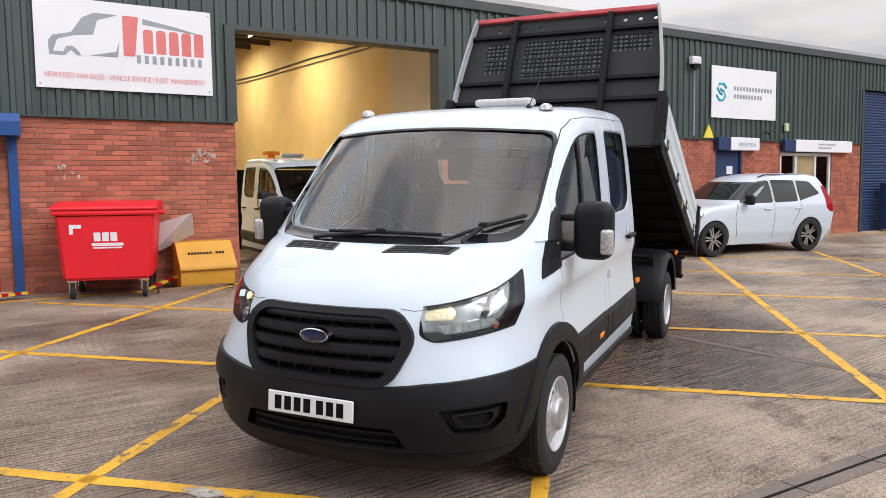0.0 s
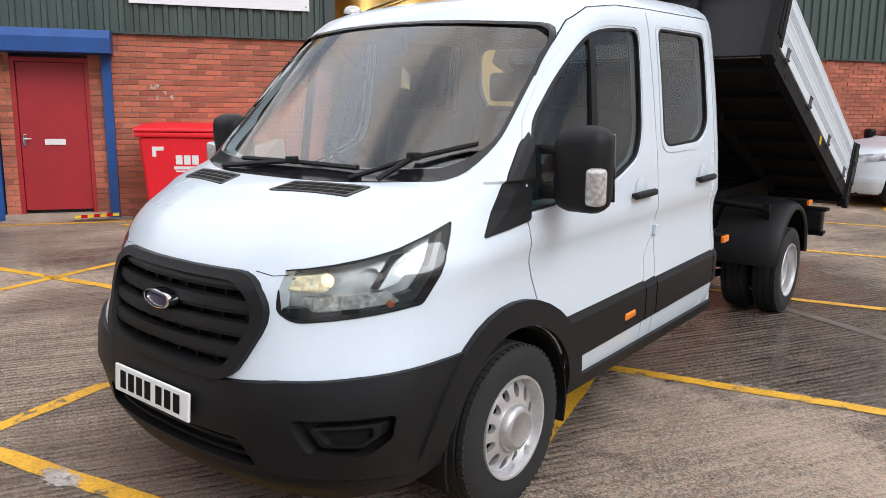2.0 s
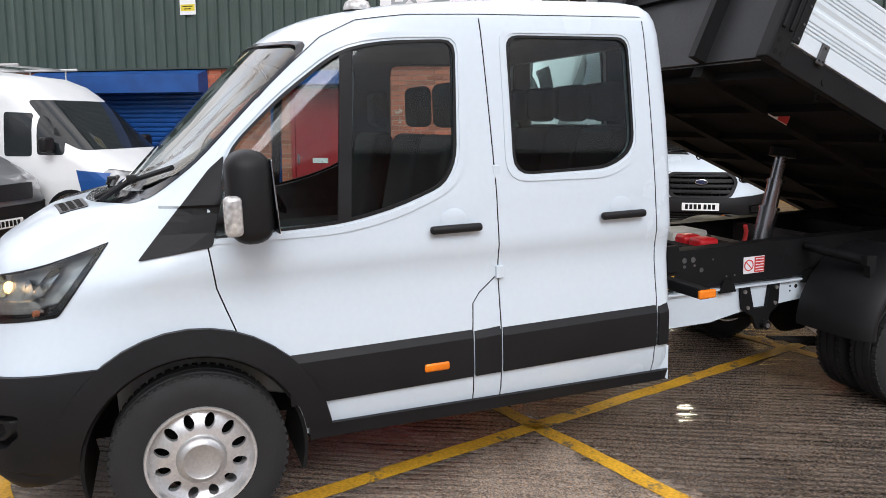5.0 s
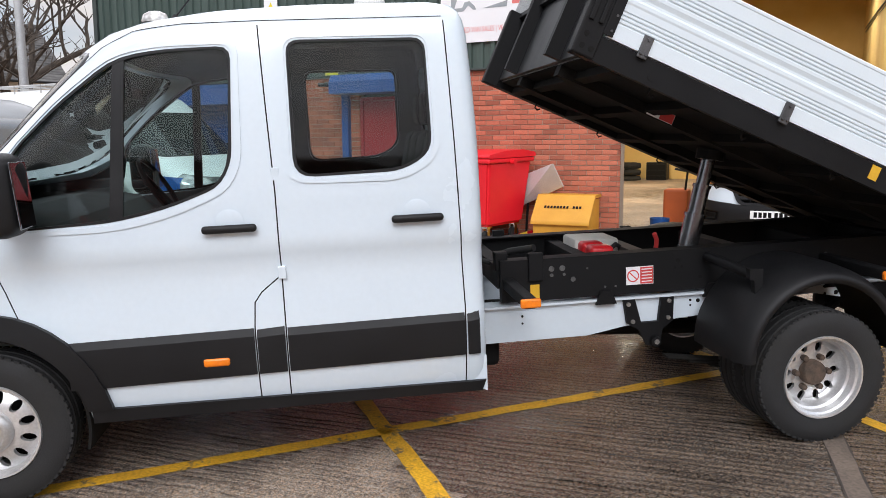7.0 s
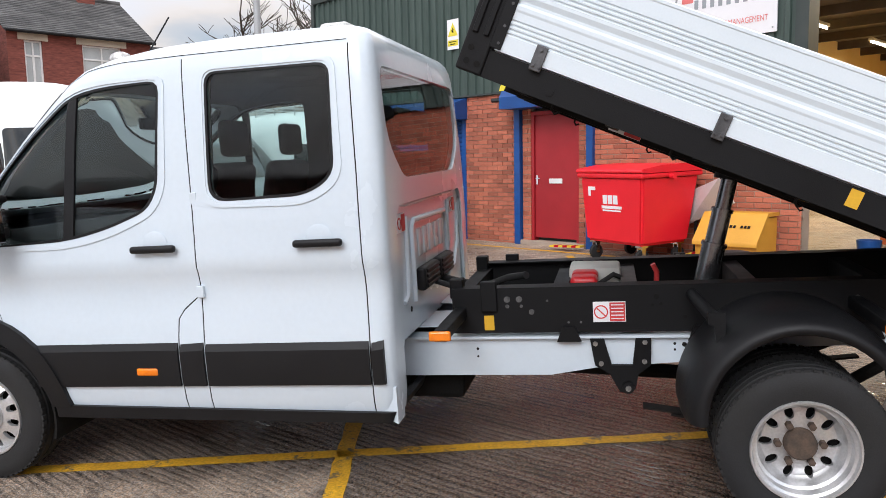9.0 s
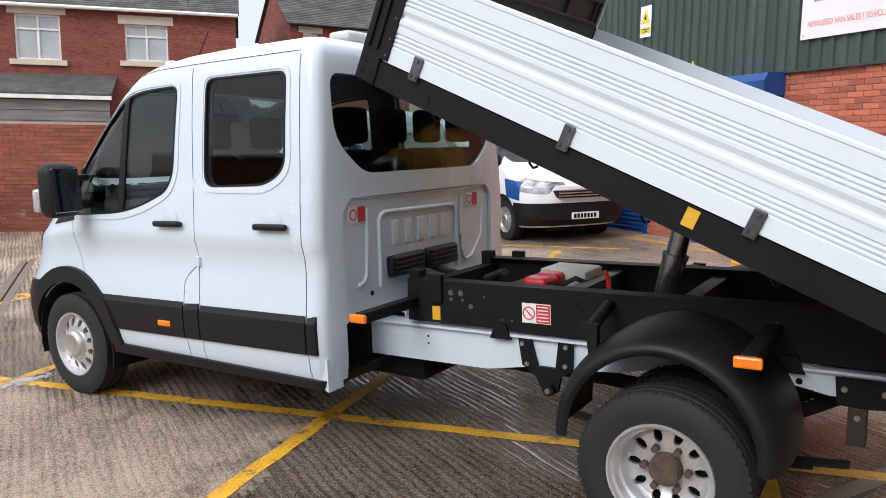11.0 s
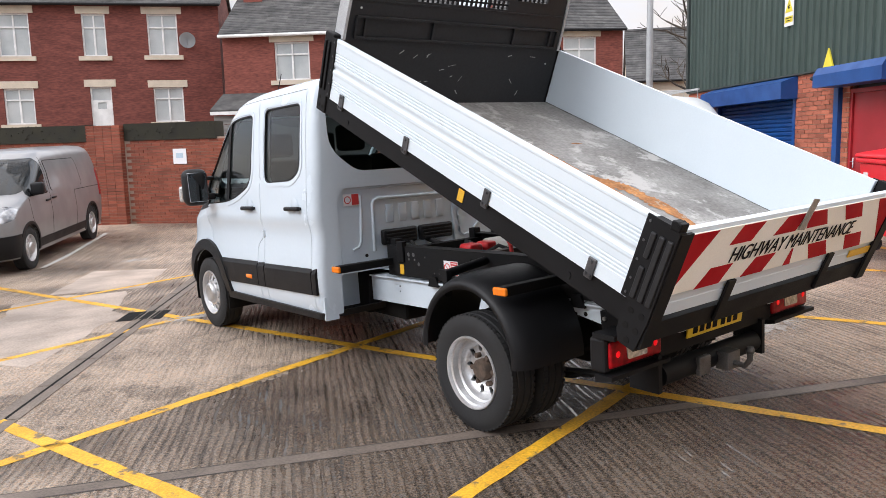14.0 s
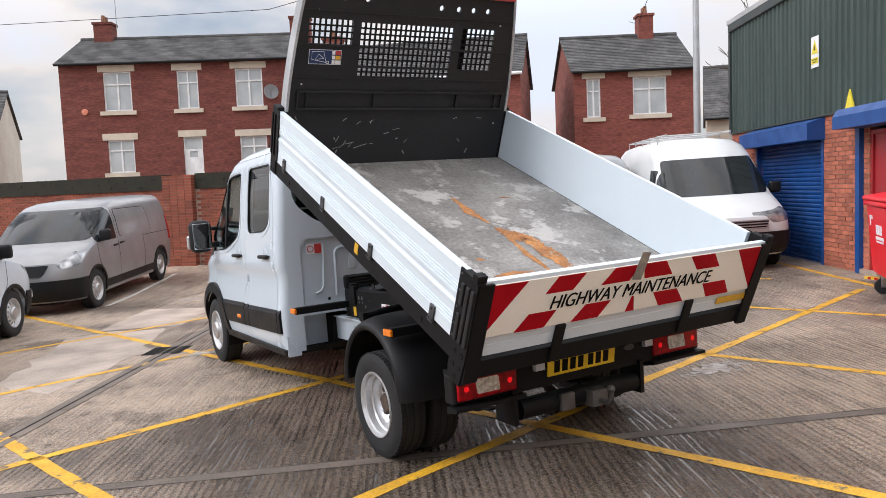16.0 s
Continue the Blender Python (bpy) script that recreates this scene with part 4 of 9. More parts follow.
# level slices of the cab: height, front, depth of the rounded nose, its squareness, half width, back
CAB = [
    (0.36, -0.885, 0.7, 2.5, 0.955, 2.19), (0.44, -0.94, 0.7, 2.5, 0.98, 2.2), (0.55, -0.965, 0.7, 2.5, 0.993, 2.2), (0.66, -0.95, 0.7, 2.5, 0.995, 2.2), (0.76, -0.93, 0.72, 2.4, 0.99, 2.2),
    (0.85, -0.915, 0.74, 2.2, 0.979, 2.2), (0.95, -0.89, 0.74, 2.2, 0.97, 2.2), (1.01, -0.875, 0.74, 2.2, 0.972, 2.2), (1.055, -0.845, 0.74, 2.2, 0.981, 2.2), (1.09, -0.826, 0.84, 2.3, 0.991, 2.2),
    (1.14, -0.778, 1, 2.6, 0.989, 2.2), (1.19, -0.728, 1.08, 2.65, 0.985, 2.2), (1.24, -0.648, 1.08, 2.65, 0.981, 2.2), (1.285, -0.57, 1.01, 2.65, 0.979, 2.2), (1.31, -0.495, 0.92, 2.65, 0.977, 2.2),
    (1.335, -0.38, 0.72, 2.6, 0.974, 2.2), (1.347, -0.305, 0.53, 2.5, 0.973, 2.2), (1.37, -0.248, 0.485, 2.5, 0.971, 2.2), (1.45, -0.165, 0.47, 2.5, 0.962, 2.2), (1.6, -0.015, 0.47, 2.5, 0.947, 2.197),
    (1.75, 0.135, 0.46, 2.5, 0.93, 2.19), (1.9, 0.285, 0.46, 2.5, 0.91, 2.182), (2, 0.395, 0.46, 2.5, 0.895, 2.175), (2.06, 0.485, 0.46, 2.5, 0.88, 2.165), (2.1, 0.58, 0.5, 2.4, 0.862, 2.15),
    (2.135, 0.74, 0.55, 2.3, 0.825, 2.12), (2.158, 0.94, 0.6, 2.2, 0.76, 2.06), (2.175, 1.2, 0.5, 2.1, 0.62, 1.95),
]
BUMP = [(0.22, -0.80, 0.62, 2.4, 0.90, 2.2), (0.25, -0.855, 0.65, 2.45, 0.935, 2.2), (0.31, -0.895, 0.68, 2.5, 0.965, 2.2), (0.345, -0.90, 0.68, 2.5, 0.966, 2.2), (0.36, -0.925, 0.69, 2.5, 0.972, 2.2)] + [s for s in CAB[1:6]]


def loft(slices, off=0.0, nf=16, ns=8, rb=0.07):
    """A closed body from level slices, each a rounded outline, grown outwards by off."""
    bm = B()
    rings = []
    for z, yf, dep, sq, w, yr in slices:
        yf, w, yr = yf - off, w + off, yr + off
        half = []
        for i in range(nf + 1):
            t = math.pi / 2 * i / nf
            half.append((w * math.sin(t) ** (2 / sq), yf + dep - dep * math.cos(t) ** (2 / sq)))
        for i in range(1, ns + 1):
            half.append((w, (yf + dep) + (yr - rb - yf - dep) * i / ns))
        for i in range(1, 5):
            t = math.pi / 2 * i / 4
            half.append((w - rb + rb * math.cos(t), yr - rb + rb * math.sin(t)))
        for i in range(1, 4):
            half.append(((w - rb) * (1 - i / 3), yr))
        ring = [(x, y) for x, y in half] + [(-x, y) for x, y in half[1:-1][::-1]]
        zz = z + off if z == slices[-1][0] else z - off if z == slices[0][0] else z + (off if z > 2.05 else 0)
        rings.append([bm.verts.new((x, y, zz)) for x, y in ring])
    k = len(rings[0])
    for a, b in zip(rings, rings[1:]):
        for i in range(k):
            bm.faces.new((a[i], a[(i + 1) % k], b[(i + 1) % k], b[i]))
    bm.faces.new(rings[0][::-1])
    bm.faces.new(rings[-1])
    return bm


def pris(poly, axis, a, b):
    return prism(B(), poly, axis, a, b)


def skin(tool, t0, t1, slices=None):
    """The part of a shell between two offsets of the cab that lies within a closed mesh."""
    slices = slices or CAB
    return carve(tool, [("*", loft(slices, t1)), ("-", loft(slices, t0))])


def sheet(bm, way):
    """Keep only the outer faces of a thin slab: those that look along way."""
    bmesh.ops.recalc_face_normals(bm, faces=bm.faces)
    bm.normal_update()
    drop = [f for f in bm.faces if f.normal.dot(Vector(way).normalized()) < 0.35]
    bmesh.ops.delete(bm, geom=drop, context="FACES")
    return bm


def ribbon(pts, w):
    """A thin band polygon along points in a plane."""
    lo, hi = [], []
    for i, p in enumerate(pts):
        a, b = Vector(pts[max(i - 1, 0)]), Vector(pts[min(i + 1, len(pts) - 1)])
        d = (b - a).normalized()
        n = Vector((-d.y, d.x)) * w / 2
        lo.append((p[0] + n.x, p[1] + n.y))
        hi.append((p[0] - n.x, p[1] - n.y))
    return lo + hi[::-1]


def circle(y, z, r, k=40):
    return [(y + r * math.cos(6.28318 * i / k), z + r * math.sin(6.28318 * i / k)) for i in range(k)]


FWIN = rounded([(0.115, 1.215), (0.20, 1.545), (0.42, 1.755), (0.66, 1.935), (0.85, 1.965), (1.145, 1.972), (1.118, 1.47), (1.06, 1.365), (0.85, 1.285), (0.62, 1.235)], [0.02, 0.08, 0.08, 0.1, 0.08, 0.06, 0.12, 0.1, 0.1, 0.1], 3)
RWIN = rounded([(1.375, 1.99), (1.978, 1.985), (1.985, 1.475), (1.85, 1.395), (1.375, 1.388)], [0.06, 0.06, 0.10, 0.10, 0.09], 4)
WSO = rounded([(-0.826, 1.972), (0, 2.021), (0.826, 1.972), (0.857, 1.475), (0.80, 1.352), (0.4, 1.336), (-0.4, 1.336), (-0.80, 1.352), (-0.857, 1.475)], [0.08, 0.5, 0.08, 0.1, 0.1, 0.2, 0.2, 0.1, 0.1], 4)
WSI = rounded([(-0.812, 1.96), (0, 2.008), (0.812, 1.96), (0.844, 1.48), (0.75, 1.395), (0.4, 1.376), (-0.4, 1.376), (-0.75, 1.395), (-0.844, 1.48)], [0.08, 0.5, 0.08, 0.1, 0.1, 0.2, 0.2, 0.1, 0.1], 4)
RRWIN = rounded([(-0.81, 1.962), (0.81, 1.962), (0.815, 1.62), (0.585, 1.44), (-0.585, 1.44), (-0.815, 1.62)], [0.08, 0.08, 0.12, 0.08, 0.08, 0.12], 4)
GRILLE = rounded([(-0.417, 1.055), (0.417, 1.055), (0.514, 0.93), (0.412, 0.70), (-0.412, 0.70), (-0.514, 0.93)], 0.083, 4)
LAMP = rounded([(-0.778, 1.068), (-0.795, 0.93), (-0.775, 0.902), (-0.45, 0.955), (-0.25, 1.222), (-0.5, 1.135)], [0.03, 0.02, 0.02, 0.015, 0.008, 0.2], 3)
GAPS = [[(0.10, 1.19), (0.12, 1.02), (0.15, 0.93), (0.185, 0.83)],
        [(1.262, 2.06), (1.275, 1.7), (1.29, 1.33), (1.294, 0.72), (1.293, 0.37)],
        [(1.288, 0.955), (1.20, 0.885), (1.168, 0.84), (1.16, 0.72), (1.162, 0.37)],
        [(2.066, 2.06), (2.085, 1.5), (2.10, 0.75), (2.094, 0.37)]]
ROOFGAP = [(0.34, 1.747), (0.42, 1.83), (0.60, 1.985), (0.74, 2.05), (0.95, 2.072), (1.262, 2.078), (2.06, 2.078)]


def build_cab(parent):
    """The double cab and all that moves with it, as parts of parent."""
    def p(name, bm, mat, label="", smooth=None, up=None):
        # the doors run a little longer than the slices, and the nose stands a touch aside
        for v in bm.verts:
            y = v.co.y
            v.co.y = y if y < 0.3 else 0.3 + (y - 0.3) * 1.023
            v.co.x -= 0.0125 * max(0.0, 0.6 - y)
        return part(name, bm, mat, up or parent, label, m=RAKE, smooth=smooth)
    inner = [(z, yf + 0.06 if z > 1.25 else max(yf + 0.35, -0.12), dep, sq, w - 0.05, yr - 0.05) for z, yf, dep, sq, w, yr in CAB if 0.9 < z < 2.15]
    cuts = [("-", loft(inner)), ("-", pris(FWIN, "x", -1.4, 1.4)), ("-", pris(RWIN, "x", -1.4, 1.4)), ("-", pris(WSI, "y", -0.7, 0.75)), ("-", pris(RRWIN, "y", 1.9, 2.4)),
            ("-", pris(circle(0, 0.34, 0.43), "x", 0.5, 1.4)), ("-", pris(circle(0, 0.34, 0.43), "x", -1.4, -0.5)), ("-", pris(GRILLE, "y", -1.2, -0.60))]
    cuts.append(("-", pris([(-1.3, 0.2), (-0.31, 0.2), (-0.31, 0.742), (-0.45, 0.737), (-0.70, 0.714), (-0.85, 0.695), (-0.93, 0.67), (-1.3, 0.665)], "x", -1.3, 1.3)))
    for s in (-1, 1):
        a, b = (0.53, 1.3) if s > 0 else (-1.3, -0.53)
        cuts.append(("-", skin_lamp(a, b)))
    for g in GAPS:
        for a, b in ((0.962 if g[0][0] < 0.2 else 0.8, 1.2), (-1.2, -0.962 if g[0][0] < 0.2 else -0.8)):
            cuts.append(("-", pris(ribbon(g, 0.006), "x", a, b)))
    # the back wall stands in between its corner posts and stops above the chassis
    cuts.append(("-", box(B(), -0.80, 0.80, 1.95, 2.5, 0.1, 0.655)))
    cuts.append(("-", pris(rounded([(-0.785, 0.60), (0.785, 0.60), (0.785, 1.24), (0.72, 1.315), (-0.72, 1.315), (-0.785, 1.24)], 0.03, 3), "y", 2.178, 2.5)))
    p("cab_shell", carve(loft(CAB), cuts), [WHITE], smooth=32)
    near_in = [(z, yf + 0.004, dep, sq, w - 0.004, yr - 0.004) for z, yf, dep, sq, w, yr in inner]
    thin_in = [(z, yf + 0.012, dep, sq, w - 0.012, yr - 0.012) for z, yf, dep, sq, w, yr in inner]
    lined = [("-", loft([(thin_in[0][0] + 0.01, *thin_in[0][1:])] + thin_in[1:-1] + [(thin_in[-1][0] - 0.01, *thin_in[-1][1:])])), ("-", pris(FWIN, "x", -1.4, 1.4)), ("-", pris(RWIN, "x", -1.4, 1.4)), ("-", pris(WSO, "y", -0.7, 0.9)), ("-", pris(RRWIN, "y", 1.8, 2.4))]
    p("cab_lining", carve(loft(near_in), lined), surf("dark_lining", (0.075, 0.077, 0.08), (0.055, 0.056, 0.06), 5, 0.8, spread=0.1), "dark grey cab lining")
    for s in (-1, 1):
        sk_ = B()
        prism(sk_, [(2.10, 0.50), (2.195, 0.50), (2.195, 0.325), (2.175, 0.335), (2.12, 0.36)], "x", min(s * 0.845, s * 0.962), max(s * 0.845, s * 0.962))
        p("corner_skirt", sk_, WHITE, "white cab corner skirt")
    # dark strips in the door gaps, standing in for the shade there
    for s in (-1, 1):
        a, b = (0.5, 1.3) if s > 0 else (-1.3, -0.5)
        for g in GAPS:
            p("door_gap", skin(pris(ribbon(g, 0.0065), "x", a, b), -0.014, -0.003), LOWDARK, "dark strip that paints the shade in a door gap")
    for s in (-1, 1):
        p("bonnet_gap", skin(pris(ribbon([(s * 0.42, 1.066), (s * 0.49, 1.055), (s * 0.54, 1.06)], 0.0022), "y", -1.2, -0.6), -0.01, 0.001), LOWDARK, "dark bonnet gap")
    # roof gutter seams
    for s in (-1, 1):
        a, b = (0.3, 1.3) if s > 0 else (-1.3, -0.3)
        p("roof_seam", skin(pris(ribbon(ROOFGAP, 0.0032), "x", a, b), -0.01, 0.0012), BLACKP)
    # glass
    p("windscreen", sheet(skin(pris(WSI, "y", -0.7, 0.75), -0.016, -0.010), (0, -0.75, 0.65)), GLASSW, "laminated windscreen", smooth=40).visible_shadow = False
    p("windscreen_surround", carve(pris(WSO, "y", -0.7, 0.75), [("-", pris(WSI, "y", -0.8, 0.85)), ("*", loft(CAB, 0.003)), ("-", loft(CAB, -0.02))]), BLACKG, "black glazing border", smooth=40)
    p("rear_window", sheet(skin(pris(RRWIN, "y", 1.9, 2.4), -0.02, -0.012), (0, 1, 0)), GLASSD, smooth=40)
    for s in (-1, 1):
        a, b = (0.4, 1.3) if s > 0 else (-1.3, -0.4)
        for nm, poly in (("front_window", FWIN), ("back_window", RWIN)):
            p(nm, sheet(skin(pris(poly, "x", a, b), -0.016, -0.010), (s, 0, 0)), GLASSD, "tinted side window", smooth=40)
            grow = [(Vector(q) - Vector((sum(c[0] for c in poly) / len(poly), sum(c[1] for c in poly) / len(poly)))) for q in poly]
            cy, cz = sum(c[0] for c in poly) / len(poly), sum(c[1] for c in poly) / len(poly)
            small = [(cy + q.x * (1 - 0.014 / q.length), cz + q.y * (1 - 0.014 / q.length)) for q in grow]
            p("window_seal", carve(pris(poly, "x", a, b), [("-", pris(small, "x", a - 0.1, b + 0.1)), ("*", loft(CAB, 0.0015)), ("-", loft(CAB, -0.012))]), BLACKP)
        for poly in (FWIN, RWIN):
            cy, cz = sum(c[0] for c in poly) / len(poly), sum(c[1] for c in poly) / len(poly)
            way = [Vector((q[0] - cy, q[1] - cz)) for q in poly]
            rim_o = [(cy + q.x * (1 + 0.040 / q.length), cz + q.y * (1 + 0.040 / q.length)) for q in way]
            rim_i = [(cy + q.x * (1 + 0.012 / q.length), cz + q.y * (1 + 0.012 / q.length)) for q in way]
            p("pressed_rim", carve(pris(rim_o, "x", a, b), [("-", pris(rim_i, "x", a - 0.1, b + 0.1)), ("*", loft(CAB, 0.005)), ("-", loft(CAB, -0.004))]), WHITE, smooth=20)
        p("window_bar", skin(pris([(0.60, 1.24), (0.655, 1.25), (0.708, 1.925), (0.658, 1.905)], "x", a, b), -0.012, 0.002), BLACKP)
        p("sail_panel", skin(pris(rounded([(-0.155, 1.15), (0.12, 1.185), (0.19, 1.53), (0.13, 1.48)], [0.01, 0.02, 0.01, 0.02], 3), "x", a, b), -0.008, 0.006), BLACKP, "black plastic mirror base")
        # lower bands, broken at the door gaps
        for y0, y1 in ((0.37, 1.155), (1.167, 1.288), (1.30, 2.094), (2.106, 2.162)):
            low_ = skin(pris([(y0, 0.50 + 0.012 * y0), (y1, 0.50 + 0.012 * y1), (y1, 0.692), (y0, 0.684)], "x", a, b), -0.006, 0.015)
            top_ = skin(pris([(y0, 0.684), (y1, 0.692), (y1, 0.728), (y0, 0.720)], "x", a, b), -0.006, 0.015)
            for v in top_.verts:
                if v.co.z > 0.71:
                    v.co.x -= s * 0.016
            p("side_band", add(low_, top_), BLACKP, "black plastic side rubbing strip", smooth=30)
        p("sill", skin(pris([(0.44, 0.34), (2.17, 0.335), (2.19, 0.385), (0.44, 0.405)], "x", a, b), -0.04, 0.016, [(0.30, *CAB[0][1:])] + CAB[1:6]), BLACKP, "black plastic sill strip")
        p("wheel_arch", carve(pris([q for q in circle(0, 0.34, 0.535)], "x", a, b), [("-", pris(circle(0, 0.34, 0.432), "x", a - 0.1, b + 0.1)), ("-", pris([(-1, -0.3), (1, -0.3), (1, 0.40), (-1, 0.40)], "x", a - 0.1, b + 0.1)), ("*", loft(CAB, 0.025)), ("-", loft(CAB, -0.05))]), BLACKP, "black plastic wheel arch lip", smooth=30)
        # handles
        for y in (1.09, 1.90):
            h = B()
            rbox(h, 0.995, 1.03, y - 0.115, y + 0.115, 1.165, 1.20, 0.014, 3)
            rbox(h, 0.975, 1.01, y - 0.10, y - 0.07, 1.172, 1.193, 0.006)
            rbox(h, 0.975, 1.01, y + 0.07, y + 0.10, 1.172, 1.193, 0.006)
            if s < 0:
                h.transform(Matrix.Diagonal((-1, 1, 1, 1)))
            p("door_handle", h, BLACKP, "black plastic door handle", smooth=30)
            c = B()
            lathe(c, [(0.0, 0.004), (0.05, 0.003), (0.062, 0.0), (0.05, -0.004)], 20, Matrix.Translation((0.986 * s, y, 1.205)) @ pose(0, 0, 0, 0, 90 * s, 0))
            p("handle_recess", c, WHITE, smooth=40)
        for z in (0.97, 1.41):
            hb = B()
            rbox(hb, 0.95, 0.99 if z < 1.2 else 0.968, 1.278, 1.312, z - 0.028, z + 0.028, 0.003)
            if s < 0:
                hb.transform(Matrix.Diagonal((-1, 1, 1, 1)))
            p("hinge", hb, WHITE)
        mk = B()
        rbox(mk, 0.985, 1.016, 0.93, 1.045, 0.565, 0.605, 0.012, 3)
        if s < 0:
            mk.transform(Matrix.Diagonal((-1, 1, 1, 1)))
        p("side_marker", mk, ORANGE, "orange side marker lens", smooth=40)
        # mirror
        mh = B()
        rbox(mh, 1.02, 1.25, 0.17, 0.33, 1.215, 1.555, 0.068, 5)
        rbox(mh, 0.95, 1.06, 0.20, 0.29, 1.26, 1.32, 0.02, 2)
        rbox(mh, 0.95, 1.06, 0.20, 0.29, 1.44, 1.48, 0.015, 2)
        mi = B()
        rbox(mi, 1.19, 1.263, 0.150, 0.215, 1.255, 1.40, 0.02, 3)
        mg = B()
        rbox(mg, -0.092, 0.092, -0.004, 0.004, -0.135, 0.135, 0.004, m=Matrix.Translation((1.135, 0.328, 1.385)) @ pose(0, 0, 0, 3, 0, 4))
        if s < 0:
            for t in (mh, mi, mg):
                t.transform(Matrix.Diagonal((-1, 1, 1, 1)))
        mo = p("door_mirror", mh, BLACKP, "black plastic door mirror", smooth=40)
        p("mirror_indicator", mi, CLEARL, "clear indicator lens", smooth=40, up=mo)
        p("mirror_glass", mg, surf("mirror_silver", (0.45, 0.47, 0.49), None, 3, 0.03, metal=1.0, spread=0.02), "mirror glass", up=mo)
        # headlamp
        a, b = (0.53, 1.3) if s > 0 else (-1.3, -0.53)
        hl = p("headlamp_housing", carve(pris(LAMP, "x", a, b), [("*", loft(CAB, -0.045)), ("-", loft(CAB, -0.06))]), surf("lamp_reflector", (0.62, 0.62, 0.63), (0.30, 0.30, 0.31), 14, 0.2, metal=0.6, spread=0.15), "grey headlamp reflector", smooth=40)
        p("headlamp_lens", sheet(skin(pris(LAMP, "x", a, b), -0.006, 0.002), (s, -0.8, 0.2)), GLASSC, "clear headlamp lens", smooth=40, up=hl).visible_shadow = False
        inset = lambda poly, t0, t1: carve(pris(poly, "x", a, b), [("*", loft(CAB, t1)), ("-", loft(CAB, t0))])
        p("lamp_bezel", inset([(-0.84, 0.935), (-0.70, 0.95), (-0.55, 0.972), (-0.45, 1.0), (-0.345, 1.13), (-0.25, 1.25), (-0.40, 0.94), (-0.70, 0.885), (-0.84, 0.90)], -0.05, -0.024), BLACKG, "dark headlamp bezel", up=hl, smooth=35)
        p("lamp_bezel", inset([(-0.86, 1.08), (-0.80, 1.08), (-0.775, 1.0), (-0.79, 0.9), (-0.86, 0.9)], -0.05, -0.012), BLACKG, "dark headlamp bezel", up=hl, smooth=35)
        # the lamp's warm glow is put into this reflector's colour
        p("reflector_bowl", inset(rounded([(-0.765, 1.075), (-0.745, 1.0), (-0.66, 0.998), (-0.62, 1.125)], 0.02, 3), -0.05, -0.036), surf("glow_painted_reflector", (0.95, 0.72, 0.42), (0.9, 0.8, 0.62), 40, 0.15, metal=0.9, spread=0.3, fine=60), "reflector painted with the lamp's warm glow", up=hl, smooth=40)
        bowl = B()
        lathe(bowl, [(0.048, 0.04), (0.046, 0.025), (0.040, 0.010), (0.028, -0.002), (0.012, -0.009), (0, -0.011)], 24, Matrix.Translation((0.745 * s, -0.52, 1.035)) @ pose(0, 0, 0, 90, 0, 25 * s))
        p("reflector_bowl", bowl, CHROME, "chrome reflector bowl", smooth=50, up=hl)
        p("lamp_fin", inset([(-0.56, 1.01), (-0.50, 1.03), (-0.42, 1.13), (-0.47, 1.12), (-0.53, 1.05)], -0.04, -0.018), CHROME, "bright trim fin", up=hl, smooth=40)
        p("indicator_bowl", inset(rounded([(-0.72, 0.935), (-0.71, 0.985), (-0.53, 1.005), (-0.50, 0.965)], 0.012, 3), -0.04, -0.020), surf("indicator_reflector", (0.8, 0.78, 0.76), (0.35, 0.33, 0.32), 60, 0.2, metal=0.8, spread=0.3), "clear indicator reflector", up=hl, smooth=40)
        am = B()
        lathe(am, [(0.0, 0.012), (0.012, 0.008), (0.014, 0), (0.012, -0.012)], 12, Matrix.Translation((0.835 * s, -0.535, 0.962)) @ pose(0, 0, 0, 90, 0, 30 * s))
        p("indicator_bulb", am, surf("amber_bulb", (0.45, 0.12, 0.04), None, 9, 0.2), "small amber bulb", up=hl, smooth=40)
        bulb = B()
        lathe(bulb, [(0.0, 0.022), (0.020, 0.016), (0.027, 0), (0.020, -0.014), (0, -0.02)], 18, Matrix.Translation((0.635 * s, -0.645, 1.035)) @ pose(0, 0, 0, 90))
        p("bulb", bulb, lit("warm_lamp", (1.0, 0.60, 0.27), 3.0), "glowing warm lamp", up=hl, smooth=60)
        cl = Vector((-0.55, 1.03))
        edge = [tuple(Vector(q) + (cl - Vector(q)).normalized() * 0.007) for q in LAMP]
        p("lamp_seal", carve(pris(LAMP, "x", a, b), [("-", pris(edge, "x", a - 0.1, b + 0.1)), ("*", loft(CAB, 0.0025)), ("-", loft(CAB, -0.03))]), BLACKP, "black lamp seal", up=hl)
        # dark liner in the wheel arch
        li = B()
        arc = [(0.429 * math.cos(radians(q)), 0.34 + 0.429 * math.sin(radians(q))) for q in range(-16, 197, 6)]
        inn = [(0.416 * math.cos(radians(q)), 0.34 + 0.416 * math.sin(radians(q))) for q in range(-16, 197, 6)]
        prism(li, arc + inn[::-1], "x", min(s * 0.50, s * 0.985), max(s * 0.50, s * 0.985))
        box(li, min(s * 0.48, s * 0.50), max(s * 0.48, s * 0.50), -0.42, 0.42, 0.30, 0.76)
        p("arch_liner", li, LOWDARK, "dark wheel arch liner")
    # grille
    gf = p("grille_frame", carve(pris([(x * 1.035, 0.88 + (z - 0.88) * 1.06) for x, z in GRILLE], "y", -1.25, -0.7), [("-", pris([(x * 0.93, 0.88 + (z - 0.88) * 0.88) for x, z in GRILLE], "y", -1.3, -0.6)), ("*", loft(CAB, 0.022)), ("-", loft(CAB, -0.06))]), BLACKP, "black plastic grille surround", smooth=35)
